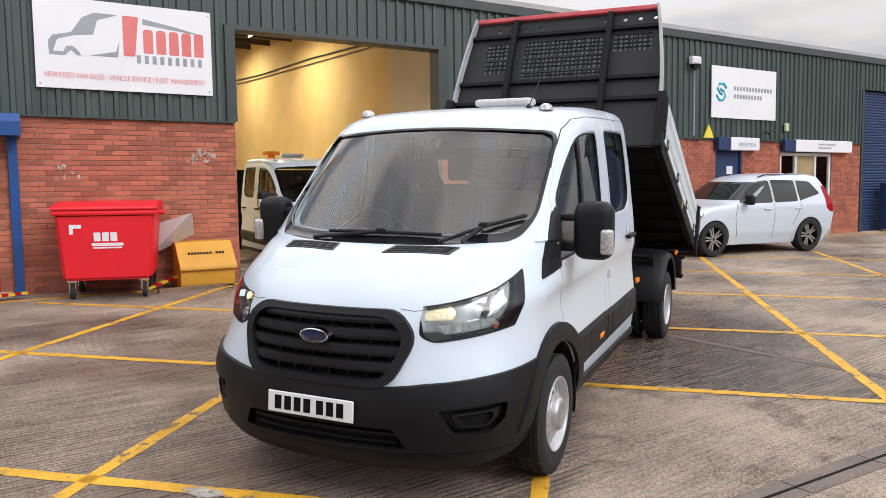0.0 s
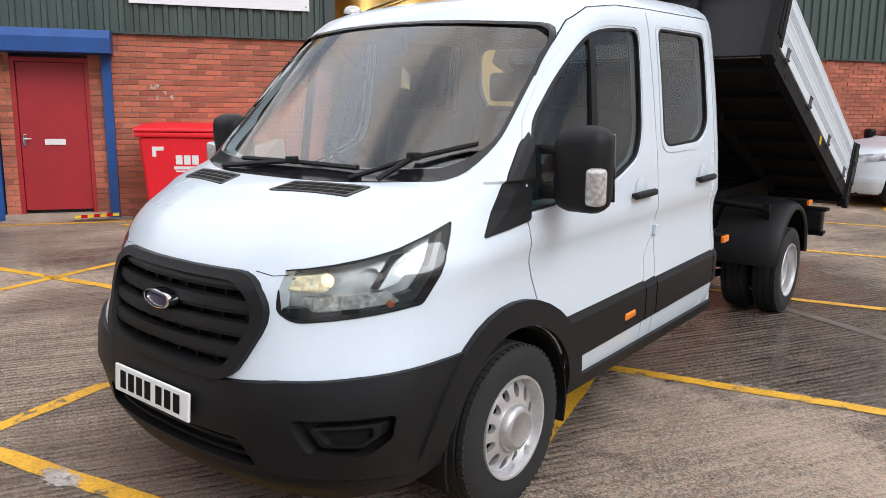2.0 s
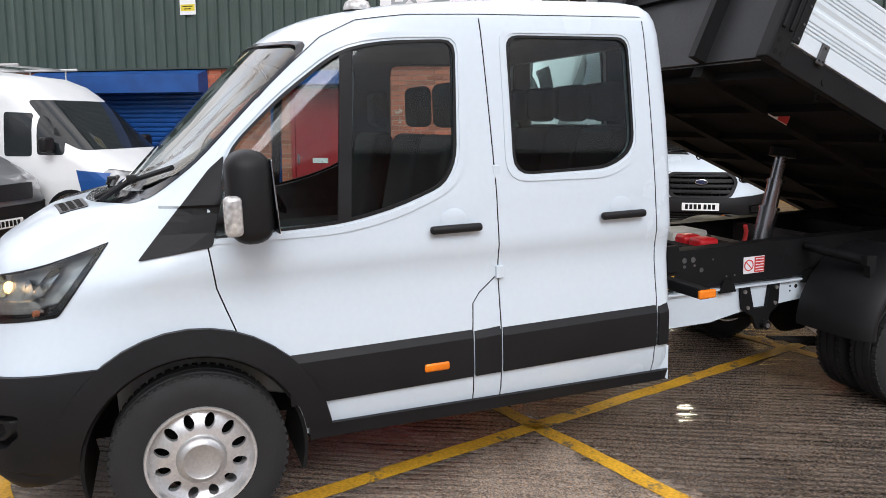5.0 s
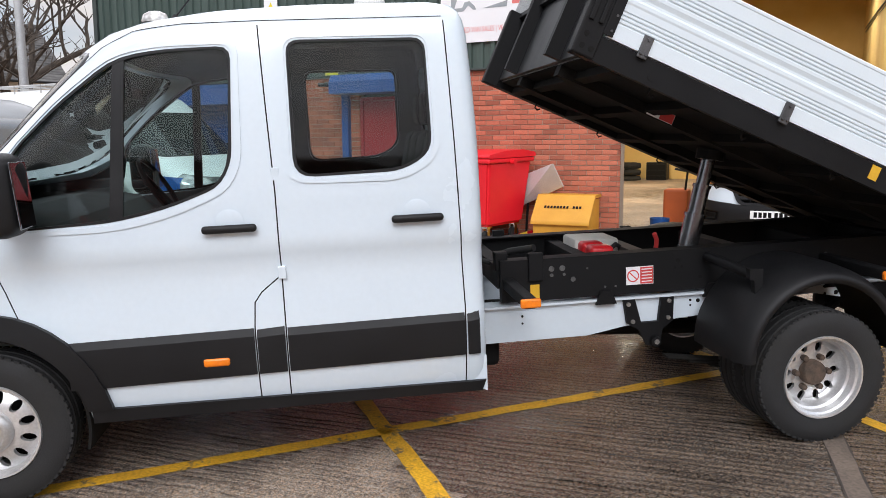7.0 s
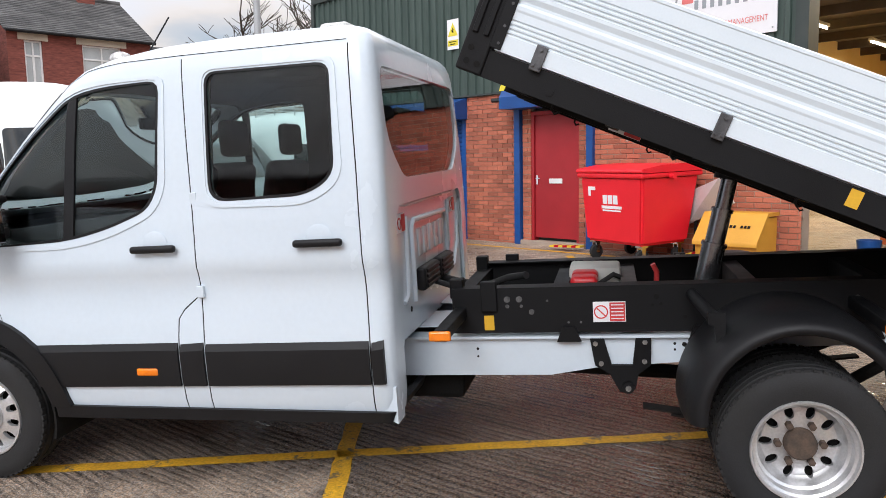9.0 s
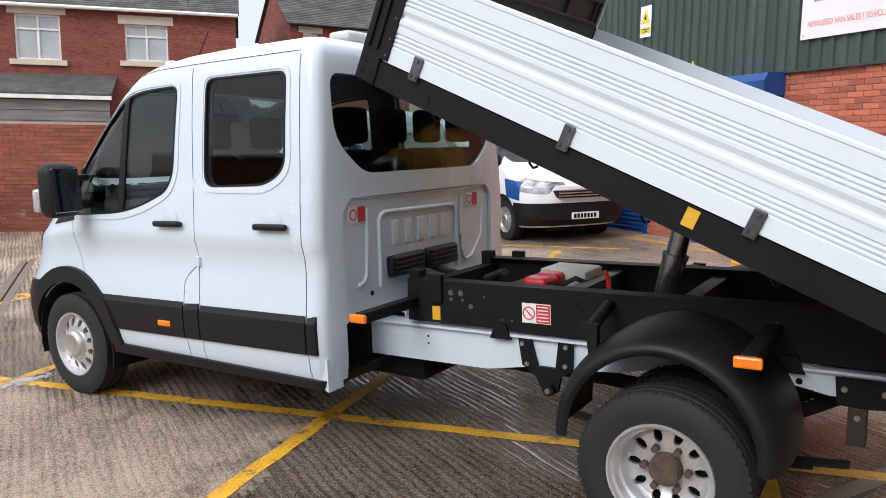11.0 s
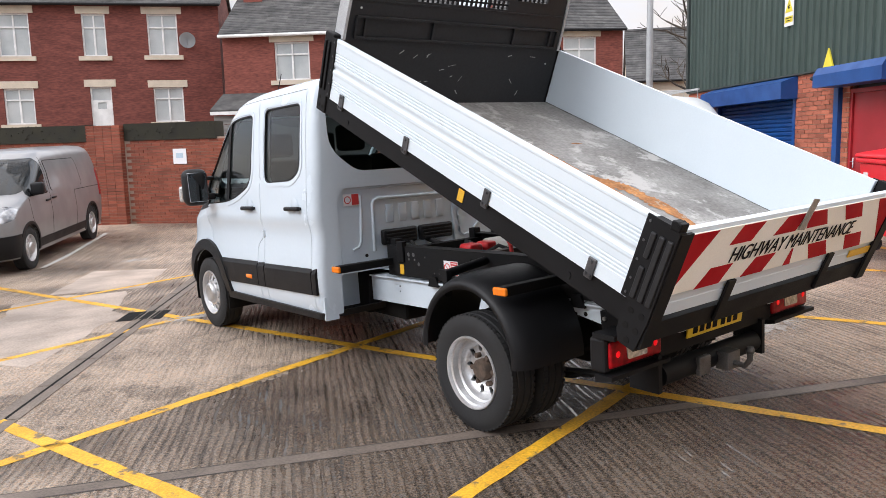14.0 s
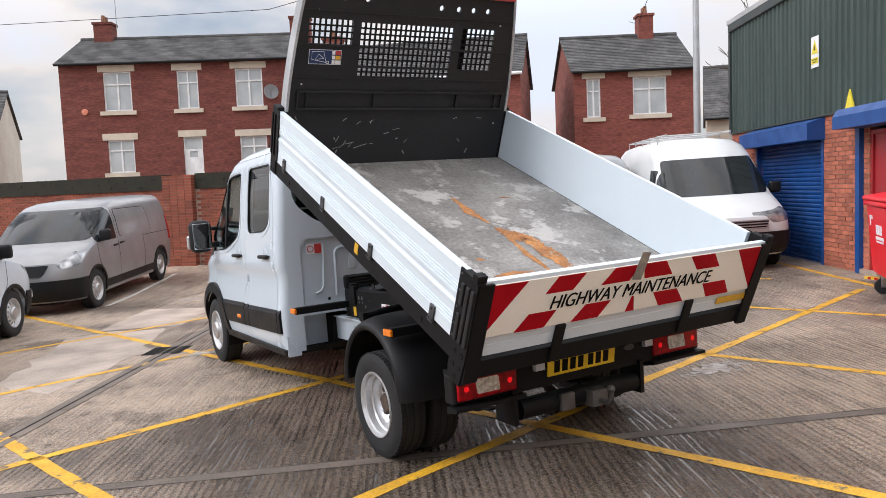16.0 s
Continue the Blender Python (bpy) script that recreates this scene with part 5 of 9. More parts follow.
    p("grille_back", carve(pris(GRILLE, "y", -1.2, -0.7), [("*", loft(CAB, -0.075)), ("-", loft(CAB, -0.10))]), LOWDARK, up=gf)
    for z, dz in ((0.765, 0.006), (0.79, 0.017), (0.842, 0.006), (0.868, 0.018), (0.92, 0.006), (0.947, 0.018), (1.0, 0.006), (1.02, 0.012)):
        w = 0.40 + 0.09 * (1 - abs(z - 0.92) / 0.2)
        p("grille_bar", carve(pris(rounded([(-w, z - dz), (w, z - dz), (w, z + dz), (-w, z + dz)], 0.015, 2), "y", -1.2, -0.7), [("*", loft(CAB, 0.004 if dz > 0.01 else -0.006)), ("-", loft(CAB, -0.035))]), BLACKP, up=gf, smooth=30)
    for i in range(8):
        x = -0.385 + i * 0.11
        p("grille_rib", carve(pris([(x - 0.006, 0.72), (x + 0.006, 0.72), (x + 0.006, 1.04), (x - 0.006, 1.04)], "y", -1.2, -0.7), [("*", loft(CAB, -0.045)), ("-", loft(CAB, -0.08))]), BLACKP, up=gf)
    bd = B()
    lathe(bd, [(0.0, 0.006), (0.8, 0.006), (0.88, 0.004), (0.9, -0.03)], 32, Matrix.Translation((0, -0.928, 0.925)) @ pose(0, 0, 0, 90) @ Matrix.Diagonal((0.085, 0.035, 1, 1)))
    bg = p("badge", bd, surf("badge_blue", (0.01, 0.02, 0.07), None, 3, 0.15, coat=0.6), "plain dark blue oval badge", smooth=40, up=gf)
    rim = B()
    lathe(rim, [(0.88, -0.03), (0.88, 0.010), (1.0, 0.008), (1.02, -0.03)], 32, Matrix.Translation((0, -0.929, 0.925)) @ pose(0, 0, 0, 90) @ Matrix.Diagonal((0.088, 0.037, 1, 1)))
    p("badge_rim", rim, CHROME, "chrome badge rim", smooth=40, up=gf)
    # bumper
    slot = rounded([(-0.50, 0.375), (0.50, 0.375), (0.44, 0.485), (-0.44, 0.485)], 0.02, 2)
    fogs = [rounded([(s * 0.66, 0.59), (s * 0.70, 0.46), (s * 0.86, 0.452), (s * 0.925, 0.52), (s * 0.935, 0.605)], 0.02, 3) for s in (-1, 1)]
    cuts = [("*", loft(BUMP, 0.014)), ("-", loft(BUMP, -0.10)), ("-", carve(pris(slot, "y", -1.3, -0.7), [("-", loft(BUMP, -0.05))]))]
    for f in fogs:
        cuts.append(("-", carve(pris(f, "y", -1.2, -0.3), [("-", loft(BUMP, -0.025))])))
    cuts.append(("-", pris(circle(0, 0.34, 0.43), "x", 0.5, 1.4)))
    cuts.append(("-", pris(circle(0, 0.34, 0.43), "x", -1.4, -0.5)))
    # the underside rises towards the wheels
    cuts.append(("-", pris([(-0.70, 0.1), (-0.2, 0.1), (-0.2, 0.40), (-0.40, 0.365), (-0.70, 0.245)], "x", -1.3, 1.3)))
    side = [(-1.3, 0.23), (-0.30, 0.23), (-0.30, 0.762), (-0.42, 0.757), (-0.70, 0.734), (-0.85, 0.715), (-0.93, 0.69), (-1.3, 0.685)]
    bp = p("front_bumper", carve(pris(side, "x", -1.2, 1.2), cuts), BLACKP, "black textured plastic bumper", smooth=30)
    p("lower_grille", carve(pris(slot, "y", -1.3, -0.7), [("*", loft(BUMP, -0.04)), ("-", loft(BUMP, -0.07))]), LOWDARK, up=bp)
    for z in (0.40, 0.445):
        p("grille_bar", carve(pris([(-0.44, z - 0.008), (0.44, z - 0.008), (0.44, z + 0.008), (-0.44, z + 0.008)], "y", -1.3, -0.7), [("*", loft(BUMP, -0.015)), ("-", loft(BUMP, -0.05))]), BLACKP, up=bp)
    for s in (-1, 1):
        inn = rounded([(s * 0.715, 0.565), (s * 0.735, 0.487), (s * 0.845, 0.482), (s * 0.89, 0.525), (s * 0.895, 0.575)], 0.015, 3)
        core = [(s * 0.815 + (x - s * 0.815) * 0.8, 0.527 + (z - 0.527) * 0.74) for x, z in inn]
        p("fog_frame", carve(pris(inn, "y", -1.2, -0.3), [("-", pris(core, "y", -1.3, -0.2)), ("*", loft(BUMP, 0.002)), ("-", loft(BUMP, -0.04))]), BLACKP, up=bp, smooth=30)
        p("fog_blank", carve(pris(core, "y", -1.2, -0.3), [("*", loft(BUMP, -0.014)), ("-", loft(BUMP, -0.04))]), LOWDARK, "dark fog lamp blank", up=bp, smooth=30)
    # bonnet vents
    for s in (-1, 1):
        ends = [(0.155, -0.512), (0.535, -0.445), (0.555, -0.335), (0.18, -0.392)]
        inside = lambda u, v: (s * sum(k * e[0] for k, e in zip(((1 - u) * (1 - v), u * (1 - v), u * v, (1 - u) * v), ends)), sum(k * e[1] for k, e in zip(((1 - u) * (1 - v), u * (1 - v), u * v, (1 - u) * v), ends)))
        poly = rounded([(s * x, y) for x, y in ends], 0.012, 2)
        v = p("bonnet_vent", skin(pris(poly, "z", 1.1, 1.42), -0.03, 0.013), surf("vent_plastic", (0.022, 0.022, 0.024), (0.03, 0.03, 0.032), 6, 0.4, spread=0.1), "black bonnet air vent", smooth=30)
        for i in range(6):
            for k in range(3):
                u0, u1, w0, w1 = 0.04 + 0.155 * i, 0.04 + 0.155 * i + 0.138, 0.10 + 0.28 * k, 0.10 + 0.28 * k + 0.21
                p("vent_slot", skin(pris([inside(u0, w0), inside(u1, w0), inside(u1, w1), inside(u0, w1)], "z", 1.1, 1.42), -0.02, 0.0155), LOWDARK, up=v)
    # wipers
    for pts, blade in ((((-0.42, -0.315, 1.352), (0.014, -0.268, 1.395), (0.05, -0.272, 1.394)), ((-0.343, -0.258, 1.388), (0.014, -0.258, 1.391), (0.395, -0.250, 1.386))),
                       (((0.538, -0.285, 1.354), (0.614, -0.158, 1.434), (0.63, -0.15, 1.44)), ((0.41, -0.315, 1.352), (0.614, -0.148, 1.432), (0.811, 0.0, 1.486)))):
        w = B()
        tube(w, pts, 0.012, 6)
        tube(w, blade, 0.011, 6)
        rbox(w, -0.025, 0.025, -0.02, 0.02, -0.012, 0.02, 0.006, m=Matrix.Translation(Vector(pts[1])))
        p("wiper", w, BLACKP, "black wiper arm and blade", smooth=40)
    # roof lamps, aerial
    for x in (-0.70, 0.66):
        d = B()
        lathe(d, [(0.05, 0), (0.05, 0.012), (0.042, 0.035), (0.02, 0.048), (0, 0.05)], 16, Matrix.Translation((x, 0.80, 2.112)) @ Matrix.Diagonal((0.9, 1.2, 1, 1)))
        p("roof_marker", d, CLEARL, "clear roof marker lamp", smooth=40)
    bb = B()
    rbox(bb, -0.24, 0.24, 1.70, 1.86, 2.215, 2.275, 0.025, 3)
    rbox(bb, -0.20, 0.20, 1.73, 1.83, 2.17, 2.22, 0.01)
    p("roof_beacon", bb, surf("pale_beacon", (0.62, 0.62, 0.60), None, 3, 0.3), "white low-profile roof beacon", smooth=40)
    ae = B()
    lathe(ae, [(0.025, 0), (0.018, 0.02), (0.008, 0.035), (0, 0.036)], 12, Matrix.Translation((0.52, 0.86, 2.13)))
    tube(ae, [(0.52, 0.86, 2.15), (0.54, 1.02, 2.33)], 0.004, 6)
    p("aerial", ae, BLACKP, "black roof aerial")
    # back panel: folds and pressings
    def pb(name, bm, mat, label="", smooth=None, up=None):
        bm.transform(Matrix.Translation((0, -0.022, 0)))
        return p(name, bm, mat, label, smooth, up)
    def fold(pts, r):
        r_ = B()
        tube(r_, [(x, 2.2 + 0.35 * r, z) for x, z in pts], r, 8)
        pb("pressed_rib", r_, WHITE, smooth=60)
    fold([(0.47, 0.80), (0.462, 1.17), (0.445, 1.20), (0.41, 1.215), (-0.30, 1.205), (-0.33, 1.19), (-0.345, 1.16), (-0.35, 0.80)], 0.014)
    fold([(0.565, 1.25), (0.57, 1.10), (0.588, 0.89), (0.61, 0.85), (0.67, 0.83)], 0.012)
    fold([(-0.42, 1.26), (-0.40, 1.0), (-0.41, 0.87), (-0.45, 0.832), (-0.53, 0.842), (-0.67, 0.973), (-0.70, 1.22)], 0.012)
    fold([(0.77, 1.325), (0.55, 1.305), (-0.50, 1.30), (-0.72, 1.315)], 0.010)
    for x in (0.785, -0.785):
        fold([(x * 1.02, 1.62), (x, 1.30), (x, 0.70)], 0.012)
    for i in range(5):
        x = 0.34 - i * 0.1275
        r_ = B()
        rbox(r_, x - 0.075, x, 2.190, 2.208, 1.012, 1.16, 0.007, 3)
        pb("pressed_tab", r_, WHITE, smooth=50)
    for x0, x1 in ((0.07, 0.405), (-0.302, 0.037)):
        v = B()
        rbox(v, x0, x1, 2.195, 2.25, 0.838, 0.962, 0.02, 3)
        vb = pb("cab_vent", v, BLACKP, "black cab air vent flap", smooth=40)
        for i in range(4):
            l = B()
            rbox(l, x0 + 0.025, x1 - 0.025, 2.246, 2.258, 0.853 + i * 0.027, 0.871 + i * 0.027, 0.004, 1)
            pb("vent_slat", l, BLACKP, up=vb)
    plug = B()
    cyl(plug, (0.545, 2.19, 0.775), (0.545, 2.204, 0.775), 0.014, seg=14)
    pb("drain_plug", plug, BLACKP)
    for c in (0.65, -0.555):
        st = B()
        box(st, c - 0.07, c + 0.07, 2.203, 2.206, 1.177, 1.268)
        sk = pb("warning_sticker", st, SIGNW, "white and red no-standing sticker")
        st = B()
        box(st, c - 0.066, c - 0.004, 2.207, 2.209, 1.181, 1.264)
        pb("sticker_panel", st, REDS, "red sticker panel", up=sk)
        st = B()
        lathe(st, [(0.030, 0), (0.030, 0.002), (0.023, 0.002), (0.023, 0)], 20, Matrix.Translation((c + 0.034, 2.207, 1.222)) @ pose(0, 0, 0, -90), closed=True)
        pb("sticker_ring", st, REDS, up=sk)
    # inside
    ds = B()
    prism(ds, [(-0.10, 0.9), (0.38, 0.92), (0.42, 1.10), (0.30, 1.22), (0.05, 1.28), (-0.18, 1.27)], "x", -0.86, 0.86)
    p("dashboard", ds, DASHM)
    sw = B()
    lathe(sw, [(0.19, -0.014), (0.204, 0), (0.19, 0.014), (0.176, 0)], 32, Matrix.Translation((-0.42, 0.50, 1.30)) @ pose(0, 0, 0, -60), closed=True)
    for k in range(3):
        q = Matrix.Translation((-0.42, 0.50, 1.30)) @ pose(0, 0, 0, -60)
        cyl(sw, q @ Vector((0, 0, -0.02)), q @ Vector((0.18 * math.cos(k * 2.09 + 1.57), 0.18 * math.sin(k * 2.09 + 1.57), 0)), 0.018, seg=8)
    p("steering_wheel", sw, BLACKP, smooth=40)
    for x, y, w in ((-0.48, 0.80, 0.26), (0.28, 0.80, 0.22), (0.70, 0.80, 0.2), (-0.55, 1.72, 0.2), (-0.18, 1.72, 0.2), (0.19, 1.72, 0.2), (0.56, 1.72, 0.2)):
        se = B()
        rbox(se, x - w, x + w, y - 0.22, y + 0.26, 0.90, 1.06, 0.05, 3)
        rbox(se, x - w * 0.95, x + w * 0.95, -0.06, 0.06, 0, 0.58, 0.05, 3, m=Matrix.Translation((0, y + 0.24, 1.0)) @ pose(0, 0, 0, -12))
        rbox(se, x - 0.12, x + 0.12, y + 0.34, y + 0.42, 1.60, 1.80, 0.035, 3)
        p("seat", se, SEATM, "black cloth seat", smooth=50)
    rm = B()
    rbox(rm, -0.12, 0.12, 0.50, 0.53, 1.80, 1.87, 0.012)
    tube(rm, [(0, 0.50, 1.86), (0, 0.46, 1.94)], 0.012)
    p("rear_view_mirror", rm, BLACKP)
    fl = B()
    box(fl, -0.9, 0.9, -0.1, 2.12, 0.86, 0.9)
    p("cab_floor", fl, CABIN)
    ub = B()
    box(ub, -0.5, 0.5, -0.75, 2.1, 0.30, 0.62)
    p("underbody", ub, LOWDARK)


def skin_lamp(a, b):
    return carve(pris(LAMP, "x", a, b), [("-", loft(CAB, -0.06))])


build_cab(TRUCK)
CAB_PARTS = list(TRUCK.children)


# ---- wheels ----
def wheel_meshes(name, front):
    """A wheel about the x axis, its outer face at +x, centred on the hub: tyre, rim, cap."""
    turn = Matrix(((0, 0, 1, 0), (1, 0, 0, 0), (0, 1, 0, 0), (0, 0, 0, 1)))
    ty = B()
    prof = [(0.205, -0.085), (0.225, -0.095), (0.28, -0.102), (0.32, -0.095), (0.337, -0.082), (0.343, -0.06), (0.335, -0.055), (0.335, -0.048), (0.345, -0.044), (0.345, -0.008), (0.336, -0.006), (0.336, 0.006), (0.345, 0.008), (0.345, 0.044), (0.335, 0.048), (0.335, 0.055), (0.343, 0.06), (0.337, 0.082), (0.32, 0.095), (0.28, 0.102), (0.225, 0.095), (0.205, 0.085)]
    lathe(ty, prof, 72, turn, closed=True)
    tread = B()
    for i in range(60):
        a = 2 * math.pi * i / 60
        for s in (-1, 1):
            box(tread, s * 0.072 - 0.013, s * 0.072 + 0.013, -0.011, 0.011, 0.33, 0.3440, m=Matrix.Rotation(a, 4, "X"))
    rim = B()
    if front:
        lathe(rim, [(0.218, 0.088), (0.214, 0.100), (0.205, 0.098), (0.198, 0.075), (0.192, 0.05), (0.165, 0.066), (0.13, 0.078), (0.11, 0.082), (0.0, 0.082), (0.0, 0.060), (0.11, 0.060), (0.16, 0.045), (0.19, 0.02), (0.195, -0.08), (0.205, -0.085)], 48, turn, closed=True)
    else:
        lathe(rim, [(0.218, 0.088), (0.214, 0.100), (0.206, 0.099), (0.201, 0.080), (0.190, 0.074), (0.187, 0.034), (0.176, 0.026), (0.172, 0.0), (0.160, -0.018), (0.150, -0.026), (0.120, -0.020), (0.0, -0.020), (0.0, -0.036), (0.15, -0.042), (0.18, -0.036), (0.195, -0.08), (0.205, -0.085)], 48, turn, closed=True)
    holes = B()
    nh, rr = (12, 0.152) if front else (10, 0.134)
    for i in range(nh):
        a = 2 * math.pi * (i + 0.5) / nh
        t = B()
        cyl(t, (-0.2, 0, 0), (0.2, 0, 0), 0.0245 if front else 0.0225, seg=14)
        add(holes, t, Matrix.Rotation(a, 4, "X") @ Matrix.Translation((0, 0, rr)) @ Matrix.Diagonal((1, 0.8, 1.25, 1)))
    rim = carve(rim, [("-", holes)])
    cap = B()
    if front:
        lathe(cap, [(0.098, 0.082), (0.096, 0.105), (0.085, 0.118), (0.07, 0.122), (0.066, 0.119), (0.0, 0.121)], 40, turn)
    else:
        lathe(cap, [(0.066, -0.02), (0.064, 0.02), (0.055, 0.03), (0.0, 0.032)], 28, turn)
    nuts = B()
    cyl(nuts, (-0.02, 0, 0), (0.012, 0, 0), 0.016, seg=6)
    back = B()
    lathe(back, [(0.0, -0.075), (0.19, -0.075), (0.19, -0.06), (0.0, -0.06)], 24, turn)
    return ty, tread, rim, cap, nuts, back


def put_wheels(parent, spots, front):
    ty, tread, rim, cap, nuts, back = wheel_meshes("wheel", front)
    first = link("tyre", ty, RUBBER, parent, "black rubber tyre", smooth=35)
    kids = [link("rim", rim, BRIGHTW, first, "silver painted steel wheel", smooth=32), link("hub_cap", cap, SILVER if front else RUSTHUB, first, "silver hub cover" if front else "rusty hub", smooth=40), link("brake_drum", back, LOWDARK, first), tagged(link("tread", tread, RUBBER, first), "rubber tread blocks", kind="stuff")]
    if not front:
        nut = link("wheel_nut", nuts, RUSTHUB, first, "rusty wheel nut")
        for i in range(6):
            o = nut if i == 0 else nut.copy()
            if i:
                scene.collection.objects.link(o)
            o.location = (0, 0.089 * math.cos(math.pi * i / 3), 0.089 * math.sin(math.pi * i / 3))
            kids.append(o)
    else:
        nuts.free()
    for i, (x, y, flip) in enumerate(spots):
        m = pose(x, y, 0.343, 0, 0, 180 if flip else 0)
        if i == 0:
            first.matrix_local = m
            continue
        o = first.copy()
        scene.collection.objects.link(o)
        o.parent, o.matrix_local = parent, m
        for k in kids:
            c = k.copy()
            scene.collection.objects.link(c)
            c.parent = o


put_wheels(TRUCK, [(0.895, 0.0, False), (-0.895, 0.0, True)], True)
put_wheels(TRUCK, [(0.90, 3.954, False), (-0.90, 3.954, True), (0.655, 3.954, True), (-0.655, 3.954, False)], False)

# ---- chassis ----
for s in (-1, 1):
    bm = B()
    prism(bm, [(2.05, 0.60), (5.0, 0.60), (5.0, 0.52), (4.5, 0.50), (4.25, 0.55), (3.9, 0.54), (3.6, 0.478), (3.12, 0.445), (2.9, 0.408), (2.05, 0.405)], "x", min(s * 0.40, s * 0.465), max(s * 0.40, s * 0.465))
    part("chassis_rail", bm, WHITE, TRUCK, "white painted chassis rail", RAKE)
    bm = B()
    box(bm, min(s * 0.36, s * 0.49), max(s * 0.36, s * 0.49), 2.15, 4.95, 0.60, 0.612)
    part("rail_flange", bm, WHITE, TRUCK, "", RAKE)
    bm = B()
    box(bm, min(s * 0.43, s * 0.48), max(s * 0.43, s * 0.48), 2.42, 5.05, 0.63, 0.85)
    box(bm, min(s * 0.38, s * 0.48), max(s * 0.38, s * 0.48), 2.42, 5.05, 0.85, 0.858)
    part("subframe_rail", bm, STEELB, TRUCK, "black steel tipper subframe rail", RAKE)
    for y in (3.0, 3.62, 4.35):
        bm = B()
        prism(bm, [(y - 0.06, 0.585), (y + 0.06, 0.585), (y + 0.03, 0.66), (y - 0.03, 0.66)], "x", min(s * 0.482, s * 0.50), max(s * 0.482, s * 0.50))
        part("subframe_bracket", bm, STEELB, TRUCK, "", RAKE)
    bm = B()
    xa, xb = min(s * 0.47, s * 0.495), max(s * 0.47, s * 0.495)
    prism(bm, [(3.10, 0.60), (3.165, 0.60), (3.20, 0.465), (3.30, 0.465), (3.318, 0.60), (3.39, 0.60), (3.385, 0.465), (3.325, 0.42), (3.31, 0.345), (3.275, 0.325), (3.235, 0.33), (3.19, 0.42), (3.12, 0.465)], "x", xa, xb)
    cyl(bm, (s * 0.44, 3.275, 0.36), (s * 0.53, 3.275, 0.36), 0.028, seg=14)
    part("spring_hanger", bm, STEELB, TRUCK, "black steel leaf spring hanger", RAKE)
    for k, (y, z, r) in enumerate(((3.125, 0.575, 0.012), (3.15, 0.475, 0.012), (3.36, 0.58, 0.012), (3.355, 0.485, 0.012), (3.275, 0.36, 0.014))):
        bm = B()
        cyl(bm, (s * 0.495, y, z), (s * (0.506 if k < 4 else 0.54), y, z), r, seg=8)
        part("bolt", bm, surf("bolt_zinc", (0.34, 0.33, 0.31), (0.2, 0.19, 0.18), 20, 0.45, metal=0.7), TRUCK, "zinc bolt head", RAKE)
    for y, z, r in ((2.535, 0.545, 0.007), (2.535, 0.505, 0.006), (3.50, 0.565, 0.007), (3.50, 0.535, 0.006), (3.545, 0.56, 0.012)):
        bm = B()
        cyl(bm, (s * 0.462, y, z), (s * 0.4665, y, z), r, seg=10)
        part("rail_hole", bm, LOWDARK, TRUCK, "", RAKE)
    for y, z, r, mt in ((2.70, 0.80, 0.016, 0), (2.76, 0.80, 0.016, 0), (2.82, 0.735, 0.014, 0), (2.70, 0.765, 0.010, 0), (2.77, 0.765, 0.008, 0), (3.42, 0.80, 0.014, 1), (3.40, 0.76, 0.008, 1), (3.44, 0.765, 0.008, 1), (3.55, 0.70, 0.010, 1), (2.90, 0.79, 0.006, 0), (3.0, 0.68, 0.006, 0), (3.06, 0.68, 0.006, 0), (3.9, 0.80, 0.012, 1), (4.3, 0.78, 0.010, 0)):
        bm = B()
        cyl(bm, (s * 0.478, y, z), (s * 0.4825, y, z), r, seg=10)
        part("rail_rivet" if mt == 0 else "rail_hole", bm, (surf("dull_rivet", (0.13, 0.13, 0.13), (0.07, 0.07, 0.07), 30, 0.5, metal=0.4), LOWDARK)[mt], TRUCK, "", RAKE)
    bm = B()
    for i in range(3):
        L = 0.62 - i * 0.13
        prism(bm, [(3.954 - L, 0.315 - i * 0.016 - 0.05 + L * 0.12), (3.954, 0.265 - i * 0.016), (3.954 + L, 0.315 - i * 0.016 - 0.05 + L * 0.12), (3.954 + L, 0.327 - i * 0.016 - 0.05 + L * 0.12), (3.954, 0.278 - i * 0.016), (3.954 - L, 0.327 - i * 0.016 - 0.05 + L * 0.12)], "x", s * 0.49 - 0.035, s * 0.49 + 0.035)
    part("leaf_spring", bm, LOWDARK, TRUCK, "dark leaf spring")
    # wing over the twin wheels, its edge rolled outwards
    bm = B()
    prof = [(1.008, 0.352), (1.022, 0.366), (1.022, 0.384), (1.004, 0.402), (0.965, 0.420), (0.91, 0.432), (0.80, 0.440), (0.53, 0.440), (0.53, 0.428), (0.80, 0.428), (0.90, 0.420), (0.955, 0.408), (0.995, 0.388), (1.002, 0.372)]
    rings = []
    for i in range(33):
        a = radians(-6 + 192 * i / 32)
        rings.append([bm.verts.new((s * x, 3.945 - r * math.cos(a) * (1 + 0.05 * (1 - math.sin(a))), 0.482 + r * math.sin(a))) for x, r in prof])
    for ra, rb_ in zip(rings, rings[1:]):
        for j in range(len(prof)):
            bm.faces.new((ra[j], ra[(j + 1) % len(prof)], rb_[(j + 1) % len(prof)], rb_[j]))
    bm.faces.new(rings[0])
    bm.faces.new(rings[-1][::-1])
    part("mudguard", bm, BLACKP, TRUCK, "black plastic rear mudguard with rolled edge", smooth=50)
    bm = B()
    tube(bm, [(s * 0.50, 3.56, 0.90), (s * 0.86, 3.61, 0.87)], 0.028, 10)
    prism(bm, [(3.585, 0.90), (3.655, 0.90), (3.655, 0.76), (3.64, 0.735), (3.62, 0.76), (3.61, 0.84), (3.585, 0.85)], "x", min(s * 0.86, s * 0.90), max(s * 0.86, s * 0.90))
